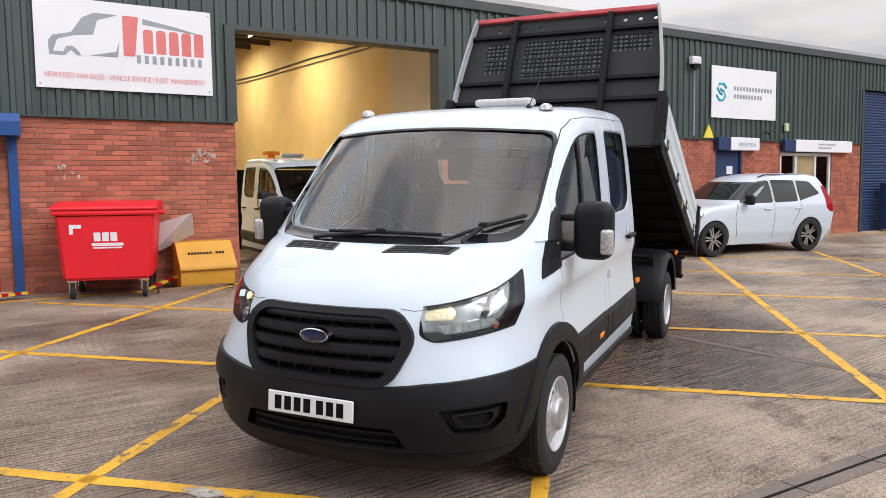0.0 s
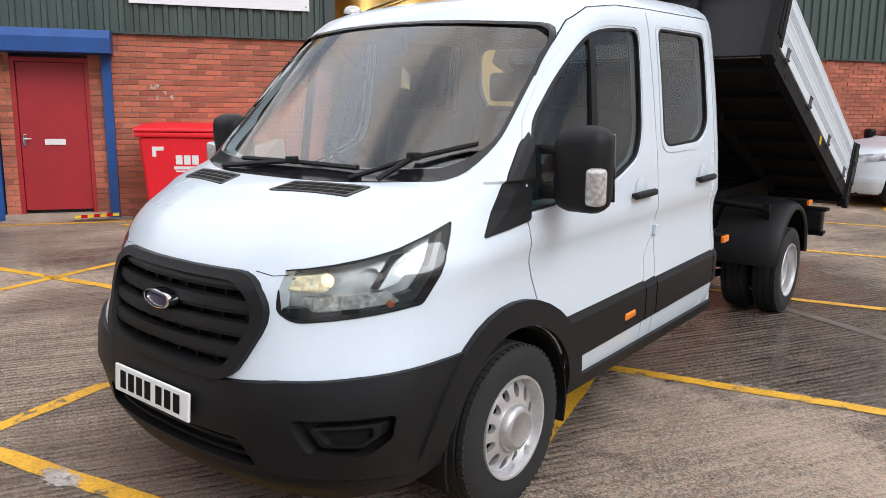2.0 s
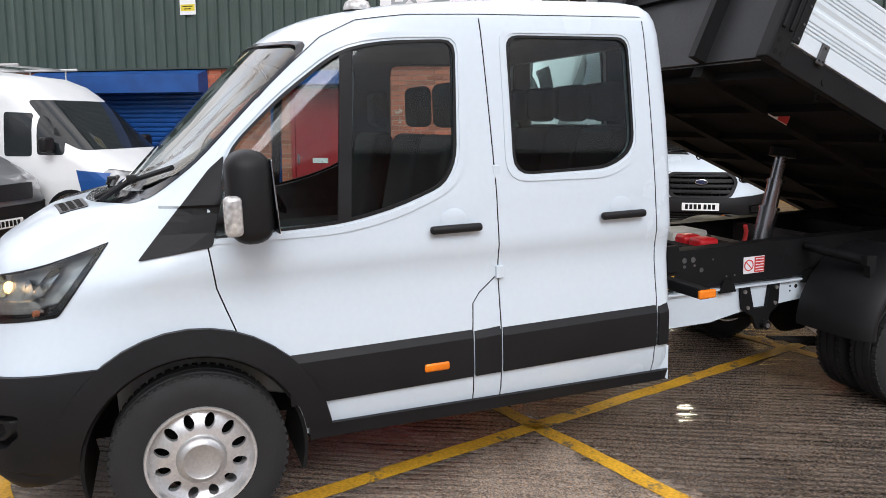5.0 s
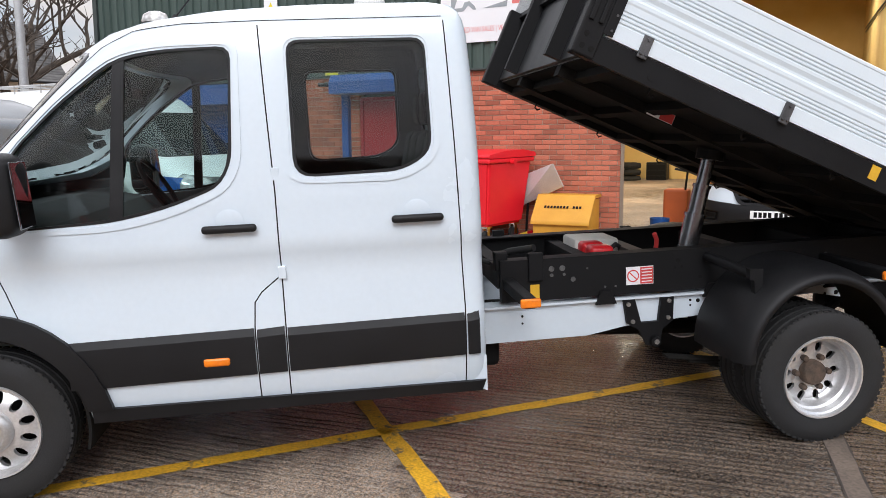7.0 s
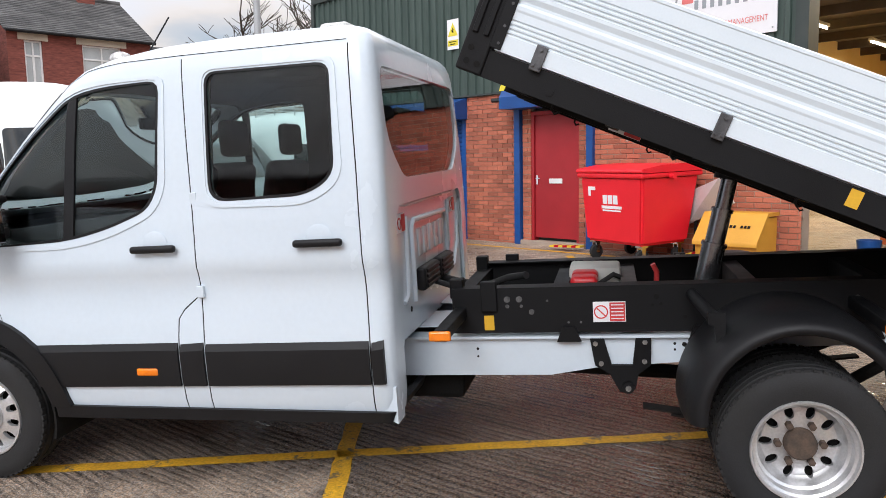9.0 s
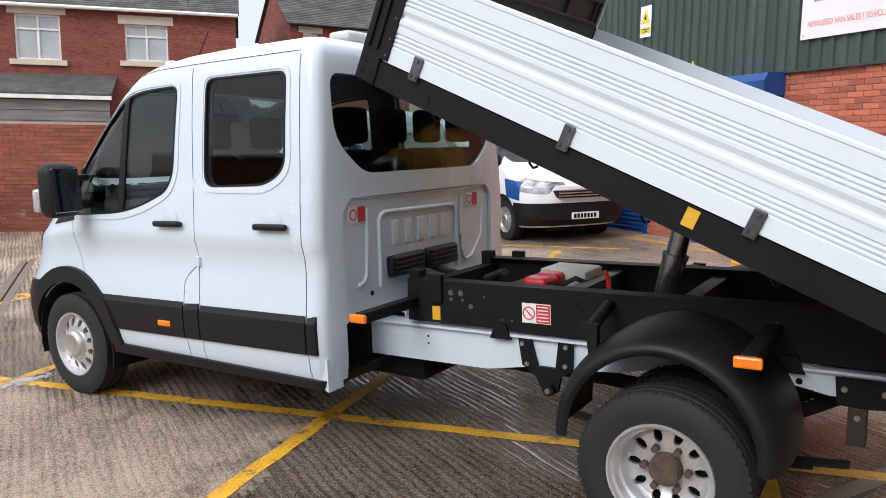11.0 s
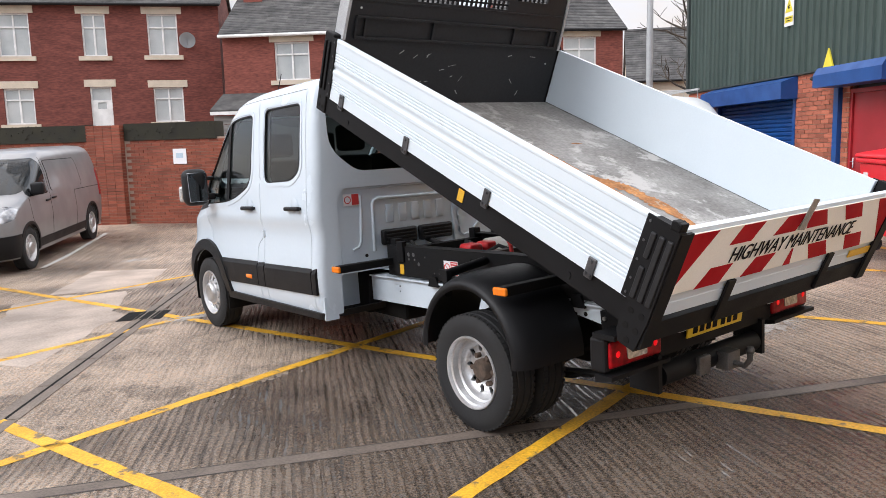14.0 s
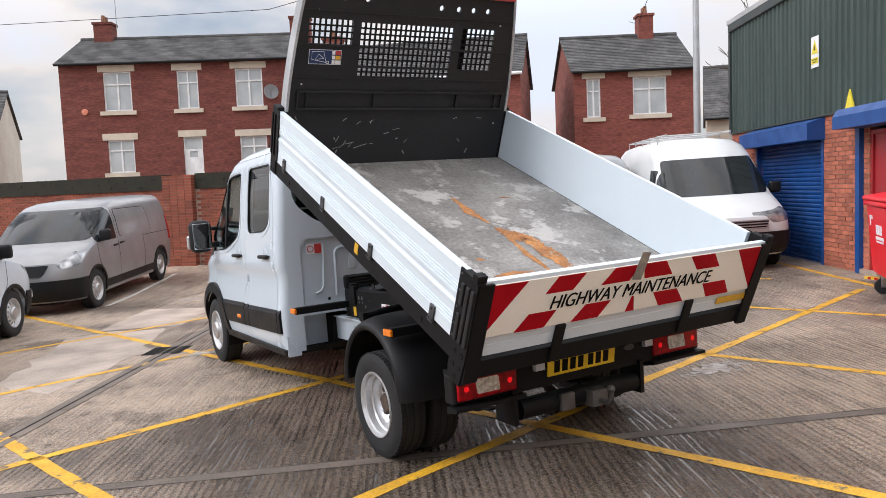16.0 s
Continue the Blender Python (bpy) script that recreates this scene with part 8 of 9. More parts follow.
HIGHV = {**RELAY, "front": taller(RELAY["front"], 1.5), "half": taller(RELAY["half"], 1.5), "rear": taller(RELAY["rear"], 1.5), "glass_side": [[(0.16, 1.35), (0.3, 1.7), (0.5, 2.0), (1.0, 2.05), (1.0, 1.35)]], "screen": [(-0.82, 2.2), (0.82, 2.2), (0.92, 1.6), (0.84, 1.38), (-0.84, 1.38), (-0.92, 1.6)]}
vehicle("panel_van", yard(-5.9, -4.7, 146.7), "tall white box-bodied van parked in the row of vans", "van", OLDWHITE, bumper_top=0.66, black_low=0.34, **HIGHV)
SUV = dict(front=[(0.22, -0.72), (0.42, -0.86), (0.68, -0.88), (0.84, -0.84), (0.94, -0.66), (1.0, -0.30), (1.05, 0.15), (1.09, 0.48), (1.2, 0.66), (1.38, 0.95), (1.52, 1.18), (1.60, 1.40), (1.65, 1.75), (1.68, 2.2)],
           half=[(0.22, 0.86), (0.45, 0.92), (0.8, 0.945), (1.0, 0.93), (1.09, 0.90), (1.38, 0.80), (1.52, 0.745), (1.60, 0.69), (1.65, 0.58), (1.68, 0.42)], rear=[(0.22, 3.25), (0.5, 3.42), (0.85, 3.46), (1.05, 3.44), (1.25, 3.36), (1.45, 3.25), (1.60, 3.16), (1.65, 2.98), (1.68, 2.6)],
           arches=[(0.0, 0.415), (2.70, 0.415)], glass_side=[[(0.72, 1.07), (1.05, 1.33), (1.40, 1.52), (1.62, 1.54), (1.62, 1.07)], [(1.68, 1.07), (1.68, 1.545), (2.36, 1.53), (2.36, 1.09)], [(2.42, 1.10), (2.42, 1.53), (2.82, 1.50), (3.06, 1.24)]],
           screen=[(-0.68, 1.50), (0.68, 1.50), (0.86, 1.13), (-0.86, 1.13)], screen_y=(0.2, 1.4), lamp=[(-0.78, 0.74), (-0.76, 0.86), (-0.25, 0.93), (-0.35, 0.80)],
           tail=[(3.20, 0.95), (3.20, 1.15), (3.14, 1.40), (3.40, 1.40), (3.6, 1.1), (3.6, 0.85), (3.3, 0.85)], wheels=[(0.83, 0, False), (-0.83, 0, True), (0.83, 2.70, False), (-0.83, 2.70, True)], mirror=(0.85, 1.04, 0.92), alloy=True, seams=[[(0.62, 1.07), (0.55, 0.8), (0.62, 0.35)], [(1.65, 1.6), (1.65, 0.8), (1.62, 0.35)], [(2.39, 1.55), (2.44, 1.0), (2.2, 0.6)]])
sv = vehicle("parked_car", yard(-0.02, 12.56, -40.2), "white five-door SUV parked across the yellow hatching", "car", WHITE, bumper_top=0.5, grille=[(-0.4, 0.80), (0.4, 0.80), (0.36, 0.55), (-0.36, 0.55)], dep=0.6, **SUV)
for x in (-0.58, 0.58):
    bm = B()
    tube(bm, [(x, 1.5, 1.60), (x, 1.7, 1.65), (x, 2.7, 1.64), (x, 2.9, 1.58)], 0.014, 6)
    part("roof_rail", bm, BLACKP, sv, "black roof rail", smooth=50)
for s in (-1, 1):
    for y in (1.35, 2.25):
        bm = B()
        rbox(bm, s * 0.945 - 0.015, s * 0.945 + 0.015, y, y + 0.2, 0.93, 0.955, 0.008)
        part("door_handle", bm, WHITE, sv)

# the same model of cab stands in the workshop doorway
T2 = thing("tipper_truck", FACE @ pose(3.35, 1.15, 0.09), "white double-cab truck with an orange beacon standing in the workshop doorway", "truck")


def clone(o, parent):
    c = o.copy()
    scene.collection.objects.link(c)
    c.parent = parent
    for k in o.children:
        clone(k, c)
    return c


for o in CAB_PARTS:
    clone(o, T2)
for o in [o for o in TRUCK.children if o.name.startswith(("tyre", "chassis_rail", "mudguard", "front_plate"))]:
    clone(o, T2)
bm = B()
box(bm, -1.0, 1.0, 2.35, 5.2, 0.85, 0.95)
box(bm, -1.03, -1.0, 2.35, 5.2, 0.85, 1.35)
box(bm, 1.0, 1.03, 2.35, 5.2, 0.85, 1.35)
box(bm, -1.0, 1.0, 2.30, 2.35, 0.85, 2.0)
part("bed", bm, STEELB, T2, "dark steel tipper bed")
bm = B()
rbox(bm, -0.75, -0.45, 1.2, 1.4, 2.26, 2.33, 0.02)
rbox(bm, -0.66, -0.54, 1.25, 1.35, 2.18, 2.26, 0.01)
part("orange_beacon", bm, ORANGE, T2, "orange roof beacon")
# ---- houses, garden wall and distance ----
HBRICK = surf("house_brick", (0.175, 0.050, 0.038), (0.125, 0.039, 0.031), 0.9, 0.85, spread=0.42, fine=4.2, stretch=(1, 1, 4.0), bump=0.003)
HBRICK2 = surf("house_brick_bright", (0.22, 0.063, 0.046), (0.165, 0.050, 0.038), 0.9, 0.85, spread=0.42, fine=4.2, stretch=(1, 1, 4.0), bump=0.003)
WBRICK = surf("garden_brick", (0.27, 0.075, 0.042), (0.20, 0.06, 0.038), 0.9, 0.85, spread=0.22, fine=30, rand=0.25, wear=((0.40, 0.30, 0.25), 0.36, 1.6))
SLATE = surf("roof_slate", (0.085, 0.082, 0.080), (0.055, 0.054, 0.054), 1.4, 0.7, spread=0.3, fine=4, rand=0.25)
STONE = surf("cream_stone", (0.60, 0.52, 0.42), (0.52, 0.45, 0.36), 2, 0.8, spread=0.1)
NETS = surf("net_curtain", (0.60, 0.62, 0.62), (0.50, 0.52, 0.52), 3, 0.9, spread=0.06, fine=12, stretch=(6, 1, 1))
ROOMD = surf("dark_room", (0.05, 0.05, 0.05), None, 3, 0.9)
PANE = surf("house_pane", (0.36, 0.39, 0.40), (0.50, 0.52, 0.52), 0.8, 0.06, spread=0.1, coat=0.5)


def facing(o, ang):
    """Local x runs along a front, y into it, z up."""
    c, s = math.cos(radians(ang)), math.sin(radians(ang))
    return Matrix(((c, -s, 0, o[0]), (s, c, 0, o[1]), (0, 0, 1, 0), (0, 0, 0, 1)))


def house(name, m, label, x0, x1, base, eave, depth, ridge, brick, openings, chimneys=(), hip=0.0, verge=0.15, gutter=None):
    """A house with wall, openings, sills, lintels, roof courses and chimneys."""
    h = thing(name, m, label, "house")
    cuts = [("-", box(B(), a, b, -0.5, 0.32, c, e)) for a, b, c, e, k in openings]
    cuts.append(("-", box(B(), x0 + 0.3, x1 - 0.3, 0.3, depth - 0.3, base - 1, eave + 0.2)))
    part("wall", carve(box(B(), x0, x1, 0, depth, base, eave), cuts), brick, h, "weathered dark red brick wall")
    for xg in (x0, x1):
        bm = B()
        t = 0.28 if xg == x0 else -0.28
        prism(bm, [(0, eave - 0.002), (depth, eave - 0.002), (depth / 2, ridge - 0.08)], "x", min(xg, xg + t), max(xg, xg + t))
        part("gable", bm, brick, h)
    # roof in overlapping courses
    for side in (0, 1):
        bm = B()
        n = 22
        for i in range(n):
            ta, tb = i / n, (i + 1) / n + 0.01
            def at(t, up):
                y = -0.25 + (depth / 2 + 0.25) * t
                return (y if side == 0 else depth - y, eave - 0.05 + (ridge - eave + 0.05) * t + up)
            k = max(1, int((x1 - x0) / 0.9))
            for j in range(k):
                a, b = x0 - verge + (x1 - x0 + 2 * verge) * j / k, x0 - verge + (x1 - x0 + 2 * verge) * (j + 1) / k - 0.006
                p = [at(ta, 0.05), at(tb, 0.02), at(tb, -0.04), at(ta, -0.01)]
                prism_quick(bm, p, a, b)
        tagged(part("roof", bm, SLATE, h), "dark slate roof", kind="stuff")
    bm = B()
    cyl(bm, (x0 - verge, depth / 2, ridge + 0.02), (x1 + verge, depth / 2, ridge + 0.02), 0.12, seg=10)
    part("ridge", bm, SLATE, h)
    bm = B()
    cyl(bm, (x0 - 0.1, -0.28, eave - 0.06), (x1 + 0.1, -0.28, eave - 0.06), 0.07, seg=8)
    part("gutter", bm, gutter or BLACKP, h, "roof gutter")
    for a, b, c, e, k in openings:
        w = part("window" if k != "door" else "door", frame_mesh(a, b, c, e, k), UPVC, h, "white framed window" if k != "door" else "white panelled front door")
        bm = B()
        box(bm, a + 0.05, b - 0.05, 0.13, 0.14, c + 0.05, e - 0.05)
        part("pane", bm, PANE, w, "window pane with net curtain")
        bm = B()
        box(bm, a - 0.22, b + 0.22, -0.03, 0.1, e + 0.002, e + 0.33)
        part("lintel", bm, STONE, w, "cream stone lintel")
        if k != "door":
            bm = B()
            box(bm, a - 0.2, b + 0.2, -0.1, 0.12, c - 0.2, c - 0.002)
            part("sill", bm, STONE, w, "cream stone sill")
    for cx, cw, ch in chimneys:
        bm = B()
        box(bm, cx - cw / 2, cx + cw / 2, depth / 2 - 0.4, depth / 2 + 0.4, ridge - 0.5, ridge + ch)
        box(bm, cx - cw / 2 - 0.06, cx + cw / 2 + 0.06, depth / 2 - 0.46, depth / 2 + 0.46, ridge + ch, ridge + ch + 0.12)
        c = part("chimney", bm, brick, h, "brick chimney stack")
        bm = B()
        for y in (-0.2, 0.2):
            cyl(bm, (cx, depth / 2 + y, ridge + ch + 0.12), (cx, depth / 2 + y, ridge + ch + 0.5), 0.12, 0.1, seg=10)
        part("chimney_pot", bm, surf("clay_pot", (0.25, 0.12, 0.07), None, 3, 0.8), c)
    return h


def prism_quick(bm, poly, a, b):
    lo, hi = [bm.verts.new((a, y, z)) for y, z in poly], [bm.verts.new((b, y, z)) for y, z in poly]
    for i in range(4):
        j = (i + 1) % 4
        bm.faces.new((lo[i], lo[j], hi[j], hi[i]))
    bm.faces.new(lo[::-1])
    bm.faces.new(hi)


def frame_mesh(a, b, c, e, k):
    """One frame or door leaf with its lights cut through."""
    t = 0.07
    if k == "door":
        zt = c + (e - c) * 0.72
        holes = [(a + t, b - t, zt + 0.05, e - t), (a + 0.28, b - 0.28, zt - 0.35, zt - 0.05)]
    else:
        zt, mid = c + (e - c) * 0.68, (a + b) / 2
        holes = [(a + t, mid - 0.04, c + t, zt - 0.035), (mid + 0.04, b - t, c + t, zt - 0.035), (a + t, mid - 0.03, zt + 0.035, e - t), (mid + 0.03, b - t, zt + 0.035, e - t)]
    return carve(box(B(), a, b, 0.08, 0.16, c, e), [("-", box(B(), x0, x1, 0.0, 0.3, z0, z1)) for x0, x1, z0, z1 in holes])


TERR = facing((-6.64, -30.84), 152)
house("terraced_house", TERR, "dark red brick terraced house with cream lintels and slate roof", -6.9, 5.0, 0.4, 8.66, 7.0, 10.5, HBRICK, [(-4.78, -3.41, 6.28, 8.22, "w"), (-1.16, -0.11, 6.28, 8.2, "w"), (1.73, 3.09, 6.30, 8.2, "w"), (-4.77, -3.47, 3.2, 4.84, "w"), (-1.03, -0.07, 2.5, 4.88, "door"), (1.8, 3.16, 3.2, 4.82, "w")], [(-5.75, 0.95, 0.75), (4.75, 1.1, 0.8)])
al = thing("alarm_box", TERR @ pose(-5.75, -0.06, 6.28), "small orange alarm box on the house wall", "alarm")
bm = B()
lathe(bm, [(0.16, 0), (0.15, 0.08), (0, 0.1)], 14, pose(0, 0.06, 0, 90))
part("cover", bm, surf("orange_box", (0.7, 0.25, 0.15), None, 3, 0.5), al)
sd = thing("satellite_dish", TERR @ pose(3.55, -0.2, 7.0), "grey satellite dish on the house wall", "dish")
bm = B()
lathe(bm, [(0.0, 0.0), (0.2, 0.03), (0.36, 0.10), (0.37, 0.10), (0.2, 0.02), (0, -0.015)], 20, pose(0, 0, 0, 110))
part("dish", bm, GREYI, sd, smooth=40)
bm = B()
tube(bm, [(0, 0.3, -0.1), (0, 0.05, -0.1), (0, 0, 0)], 0.025)
tube(bm, [(0, -0.02, -0.3), (0, -0.4, 0.02)], 0.015)
part("arm", bm, GREYI, sd)
SEMI = facing((-11.94, -24.7), 138)
house("terraced_house", SEMI, "brighter red brick house with white windows and slate roof", -2.3, 8.1, 0.4, 6.85, 6.0, 9.0, HBRICK2, [(0.06, 1.64, 4.82, 6.5, "w"), (3.92, 5.5, 4.9, 6.3, "w")], [(-1.6, 0.9, 0.5)], gutter=UPVC)
# lean-to in front of it
lt = thing("lean_to", SEMI @ pose(0, -1.6, 0), "low lean-to with slate roof and grey boarded front", "shed")
bm = B()
prism(bm, [(-0.2, 3.5), (1.58, 4.3), (1.58, 4.2), (-0.2, 3.4)], "x", -2.4, 3.6)
part("roof", bm, SLATE, lt)
bm = B()
box(bm, -2.4, 3.6, -0.22, -0.14, 3.28, 3.42)
part("fascia", bm, UPVC, lt, "white fascia board")
for i in range(7):
    bm = B()
    box(bm, -2.3, 3.5, -0.05, 0.0, 0.6 + i * 0.38, 0.96 + i * 0.38)
    part("board", bm, surf("grey_boards", (0.22, 0.21, 0.20), (0.14, 0.135, 0.13), 2, 0.8, stretch=(0.4, 1, 4)), lt, "grey weathered boarding")
GAB = facing((-25.1, -17.3), 148)
house("detached_house", GAB, "red brick detached house with a slate roof and chimney", -4.38, 1.35, 0.4, 7.05, 6.6, 9.2, HBRICK2, [(-3.77, -3.11, 4.86, 6.69, "w"), (-1.57, 0.04, 4.92, 6.7, "w")], [(-0.15, 0.75, 0.95)])
FAR = facing((-37, -17), 130)
house("far_house", FAR, "distant pale house with dark slate roof", -6, 5, 0.4, 5.2, 8, 8.6, STONE, [], [])
LEFT = facing((5.7, -40), 170)
house("far_house", LEFT, "distant pale rendered house with dark roof", -7.5, 3.5, 0.4, 6.0, 8, 8.4, surf("cream_render", (0.62, 0.58, 0.50), (0.55, 0.51, 0.44), 1, 0.85), [(-5.2, -4.0, 4.0, 5.4, "w")], [])

# garden wall
GW = facing((-2.47, -11.04), 132)
bm = B()
box(bm, -14, 14, 0.012, 0.3, -0.6, 2.06)
gw = solid("wall_garden", bm, surf("garden_mortar", (0.42, 0.33, 0.27), (0.30, 0.23, 0.18), 2, 0.9, spread=0.15), GW, "tall red brick garden wall", "wall", "structure")
bm = B()
z, course = -0.3, 0
while z < 2.0:
    x = -13.9 - (0.1125 if course % 2 else 0)
    while x < 13.8:
        if not -2.15 < x < -1.3:
            box(bm, x, x + 0.215, random.uniform(-0.002, 0.003), 0.05, z, z + 0.065)
        x += 0.225
    z += 0.075
    course += 1
solid("wall_garden_bricks", bm, WBRICK, GW, "weathered red bricks of the garden wall", "brick", "stuff")
bm = B()
z, course = -0.3, 0
while z < 2.36:
    for i in range(4):
        x = -2.12 + i * 0.225 
        box(bm, x, x + 0.215, -0.16, 0.1, z, z + 0.065)
    z += 0.075
    course += 1
solid("wall_pier", bm, WBRICK, GW, "red brick pier in the garden wall", "pier", "structure")
bm = B()
box(bm, -2.1, -1.27, -0.148, 0.3, -0.3, 2.36)
solid("wall_pier_bed", bm, MATS["garden_mortar"], GW, "mortar of the brick pier", "pier", "structure")
# dark coping and clipped hedge above it
bm = B()
for a, b in ((-14, -2.2), (-1.2, 1.15)):
    k = int((b - a) / 0.05)
    for i in range(k * 16):
        x, y, zz = random.uniform(a, b), random.uniform(-0.06, 0.45), random.uniform(2.06, 2.43)
        s = random.uniform(0.015, 0.035)
        q = pose(x, y, zz, random.uniform(0, 360), random.uniform(0, 360), random.uniform(0, 360))
        vs = [bm.verts.new(q @ Vector(c)) for c in ((-s, 0, 0), (0, -s * 0.5, 0), (s, 0, 0), (0, s * 0.5, 0))]
        bm.faces.new(vs)
    box(bm, a, b, -0.03, 0.40, 2.02, 2.42)
solid("hedge", bm, surf("dark_hedge", (0.018, 0.017, 0.012), (0.03, 0.028, 0.018), 3, 0.9, spread=0.3), GW, "dark clipped hedge along the garden wall", "hedge", "stuff")
bm = B()
box(bm, 0.02, 0.36, -0.012, -0.004, 1.44, 1.80)
ws = solid("wall_notice", bm, SIGNW, GW, "small white notice plate fixed on the brick wall", "sign")
bm = B()
box(bm, 0.10, 0.28, -0.015, -0.0125, 1.58, 1.70)
part("notice_panel", bm, surf("pale_blue_ink", (0.5, 0.62, 0.72), None, 3, 0.5), ws)
bm = B()

# plain dark works across the yard, behind the camera: it stands mirrored in the windows
bm = B()
box(bm, 23.0, 23.4, -30, 36, -1.4, 5.0)
solid("wall_east", bm, HBRICK, Matrix.Identity(4), "plain dark brick wall across the yard", "wall", "structure")
bm = B()
prism(bm, [(22.8, 5.0), (27.0, 6.4), (27.0, 6.2), (22.8, 4.85)], "y", -30, 36)
solid("roof_east", bm, ROOFG, Matrix.Identity(4), "plain grey sheeted roof across the yard", "roof", "structure")

# lamp post and wires
lp = thing("lamp_post", pose(-12.58, -4.9, -0.2), "tall grey steel lamp post", "lamp post")
bm = B()
cyl(bm, (0, 0, 0), (0, 0, 1.3), 0.11, seg=14)
cyl(bm, (0, 0, 1.3), (0, 0, 10), 0.095, 0.06, seg=14)
part("post", bm, surf("grey_post", (0.42, 0.43, 0.44), (0.36, 0.37, 0.38), 3, 0.5, metal=0.3), lp, smooth=40)
bm = B()
tube(bm, [(0, 0, 9.9), (0.3, 0.2, 10.3), (1.0, 0.7, 10.4)], 0.04)
rbox(bm, 0.9, 1.5, 0.6, 0.9, 10.32, 10.45, 0.03)
part("lantern", bm, GREYI, lp)
for pts in (((-12.58, -4.9, 9.2), (-22, -16, 8.6), (-25.5, -20, 9.8)), ((-12.58, -4.9, 9.0), (-6, -18, 8.3), (4, -30, 9.3)), ((-12.58, -4.9, 9.1), (-20, 4, 8.0), (-28, 16, 9))):
    bm = B()
    tube(bm, pts, 0.012, 5)
    solid("overhead_wire", bm, BLACKP, Matrix.Identity(4), "thin black overhead wire", "wire")
for hm, x, z in ((TERR, -5.1, 11.6), (SEMI, -1.4, 9.7)):
    an = thing("tv_aerial", hm @ pose(x, 3.4, z - 0.6), "thin television aerial on a chimney", "aerial")
    bm = B()
    tube(bm, [(0, 0, 0), (0, 0, 2.0)], 0.02, 6)
    tube(bm, [(-0.9, 0, 1.95), (0.6, 0, 1.95)], 0.012, 5)
    for i in range(7):
        tube(bm, [(-0.8 + i * 0.2, -0.25, 1.95), (-0.8 + i * 0.2, 0.25, 1.95)], 0.008, 4)
    part("mast", bm, GREYI, an)


# ---- bare winter trees ----
BARK = surf("bark", (0.075, 0.058, 0.045), (0.045, 0.036, 0.03), 4, 0.9, spread=0.3, fine=30)


def tree(x, y, height, seed):
    rnd = random.Random(seed)
    t = thing("tree", pose(x, y, ground_z(x, y) - 0.1), "bare winter tree with a dense net of twigs", "tree")
    tr, tw = B(), B()

    def grow(p, d, length, r, level):
        bm = tr if level < 2 else tw
        n = 3
        pts = [p]
        for i in range(n):
            d = (d + Vector((rnd.uniform(-0.18, 0.18), rnd.uniform(-0.18, 0.18), rnd.uniform(-0.04, 0.12)))).normalized()
            pts.append(pts[-1] + d * length / n)
        for i in range(n):
            cyl(bm, pts[i], pts[i + 1], r * (1 - 0.3 * i / n), r * (1 - 0.3 * (i + 1) / n), seg=7 if level < 2 else 4, caps=False)
        if level >= 5 or r < 0.006:
            return
        for k in range(3 if level else 5):
            q = pts[1 + rnd.randrange(n)] if k else pts[-1]
            a = rnd.uniform(0, 6.28)
            s = rnd.uniform(0.45, 0.95)
            side = Vector((math.cos(a), math.sin(a), rnd.uniform(-0.1, 0.4)))
            grow(q, (d * (1 - s * 0.5) + side * s).normalized(), length * rnd.uniform(0.58, 0.78), r * 0.58, level + 1)
    grow(Vector((0, 0, 0)), Vector((0, 0, 1)), height * 0.36, height * 0.022, 0)
    part("trunk", tr, BARK, t, smooth=60)
    part("crown", tw, BARK, t, "fine bare twigs")


tree(-30, 3, 11, 4)
tree(-33, -1, 10, 8)
tree(-21, -5.6, 6.0, 11)
tree(-24, -9.5, 10, 17)
tree(5, -46, 9, 5)
# ---- loose things in the yard ----
REDBIN = surf("red_bin_plastic", (0.80, 0.014, 0.028), (0.72, 0.011, 0.022), 1.5, 0.38, spread=0.05, wear=((0.32, 0.03, 0.03), 0.25, 5))
bn = thing("wheeled_bin", yard(-6.30, 3.19, 40.7), "large red four-wheeled waste bin with closed lid before bricks", "bin")
bm = B()
lo, hi = [(-0.56, 0.02, 0.26), (0.56, 0.02, 0.26), (0.56, 0.86, 0.26), (-0.56, 0.86, 0.26)], [(-0.63, -0.02, 1.18), (0.63, -0.02, 1.18), (0.63, 1.0, 1.18), (-0.63, 1.0, 1.18)]
va, vb = [bm.verts.new(c) for c in lo], [bm.verts.new(c) for c in hi]
bm.faces.new(va[::-1]), bm.faces.new(vb)
for i in range(4):
    bm.faces.new((va[i], va[(i + 1) % 4], vb[(i + 1) % 4], vb[i]))
bmesh.ops.bevel(bm, geom=bm.edges[:], offset=0.04, segments=3, affect="EDGES")
part("body", bm, REDBIN, bn, smooth=40)
bm = B()
rbox(bm, -0.66, 0.66, -0.05, 1.03, 1.15, 1.215, 0.02, 3)
part("rim", bm, REDBIN, bn, smooth=40)
bm = B()
prism(bm, rounded([(-0.06, 1.22), (-0.05, 1.27), (0.3, 1.315), (0.75, 1.325), (1.04, 1.28), (1.05, 1.22)], 0.03, 3), "x", -0.665, 0.665)
part("lid", bm, REDBIN, bn, "red closed lid", smooth=40)
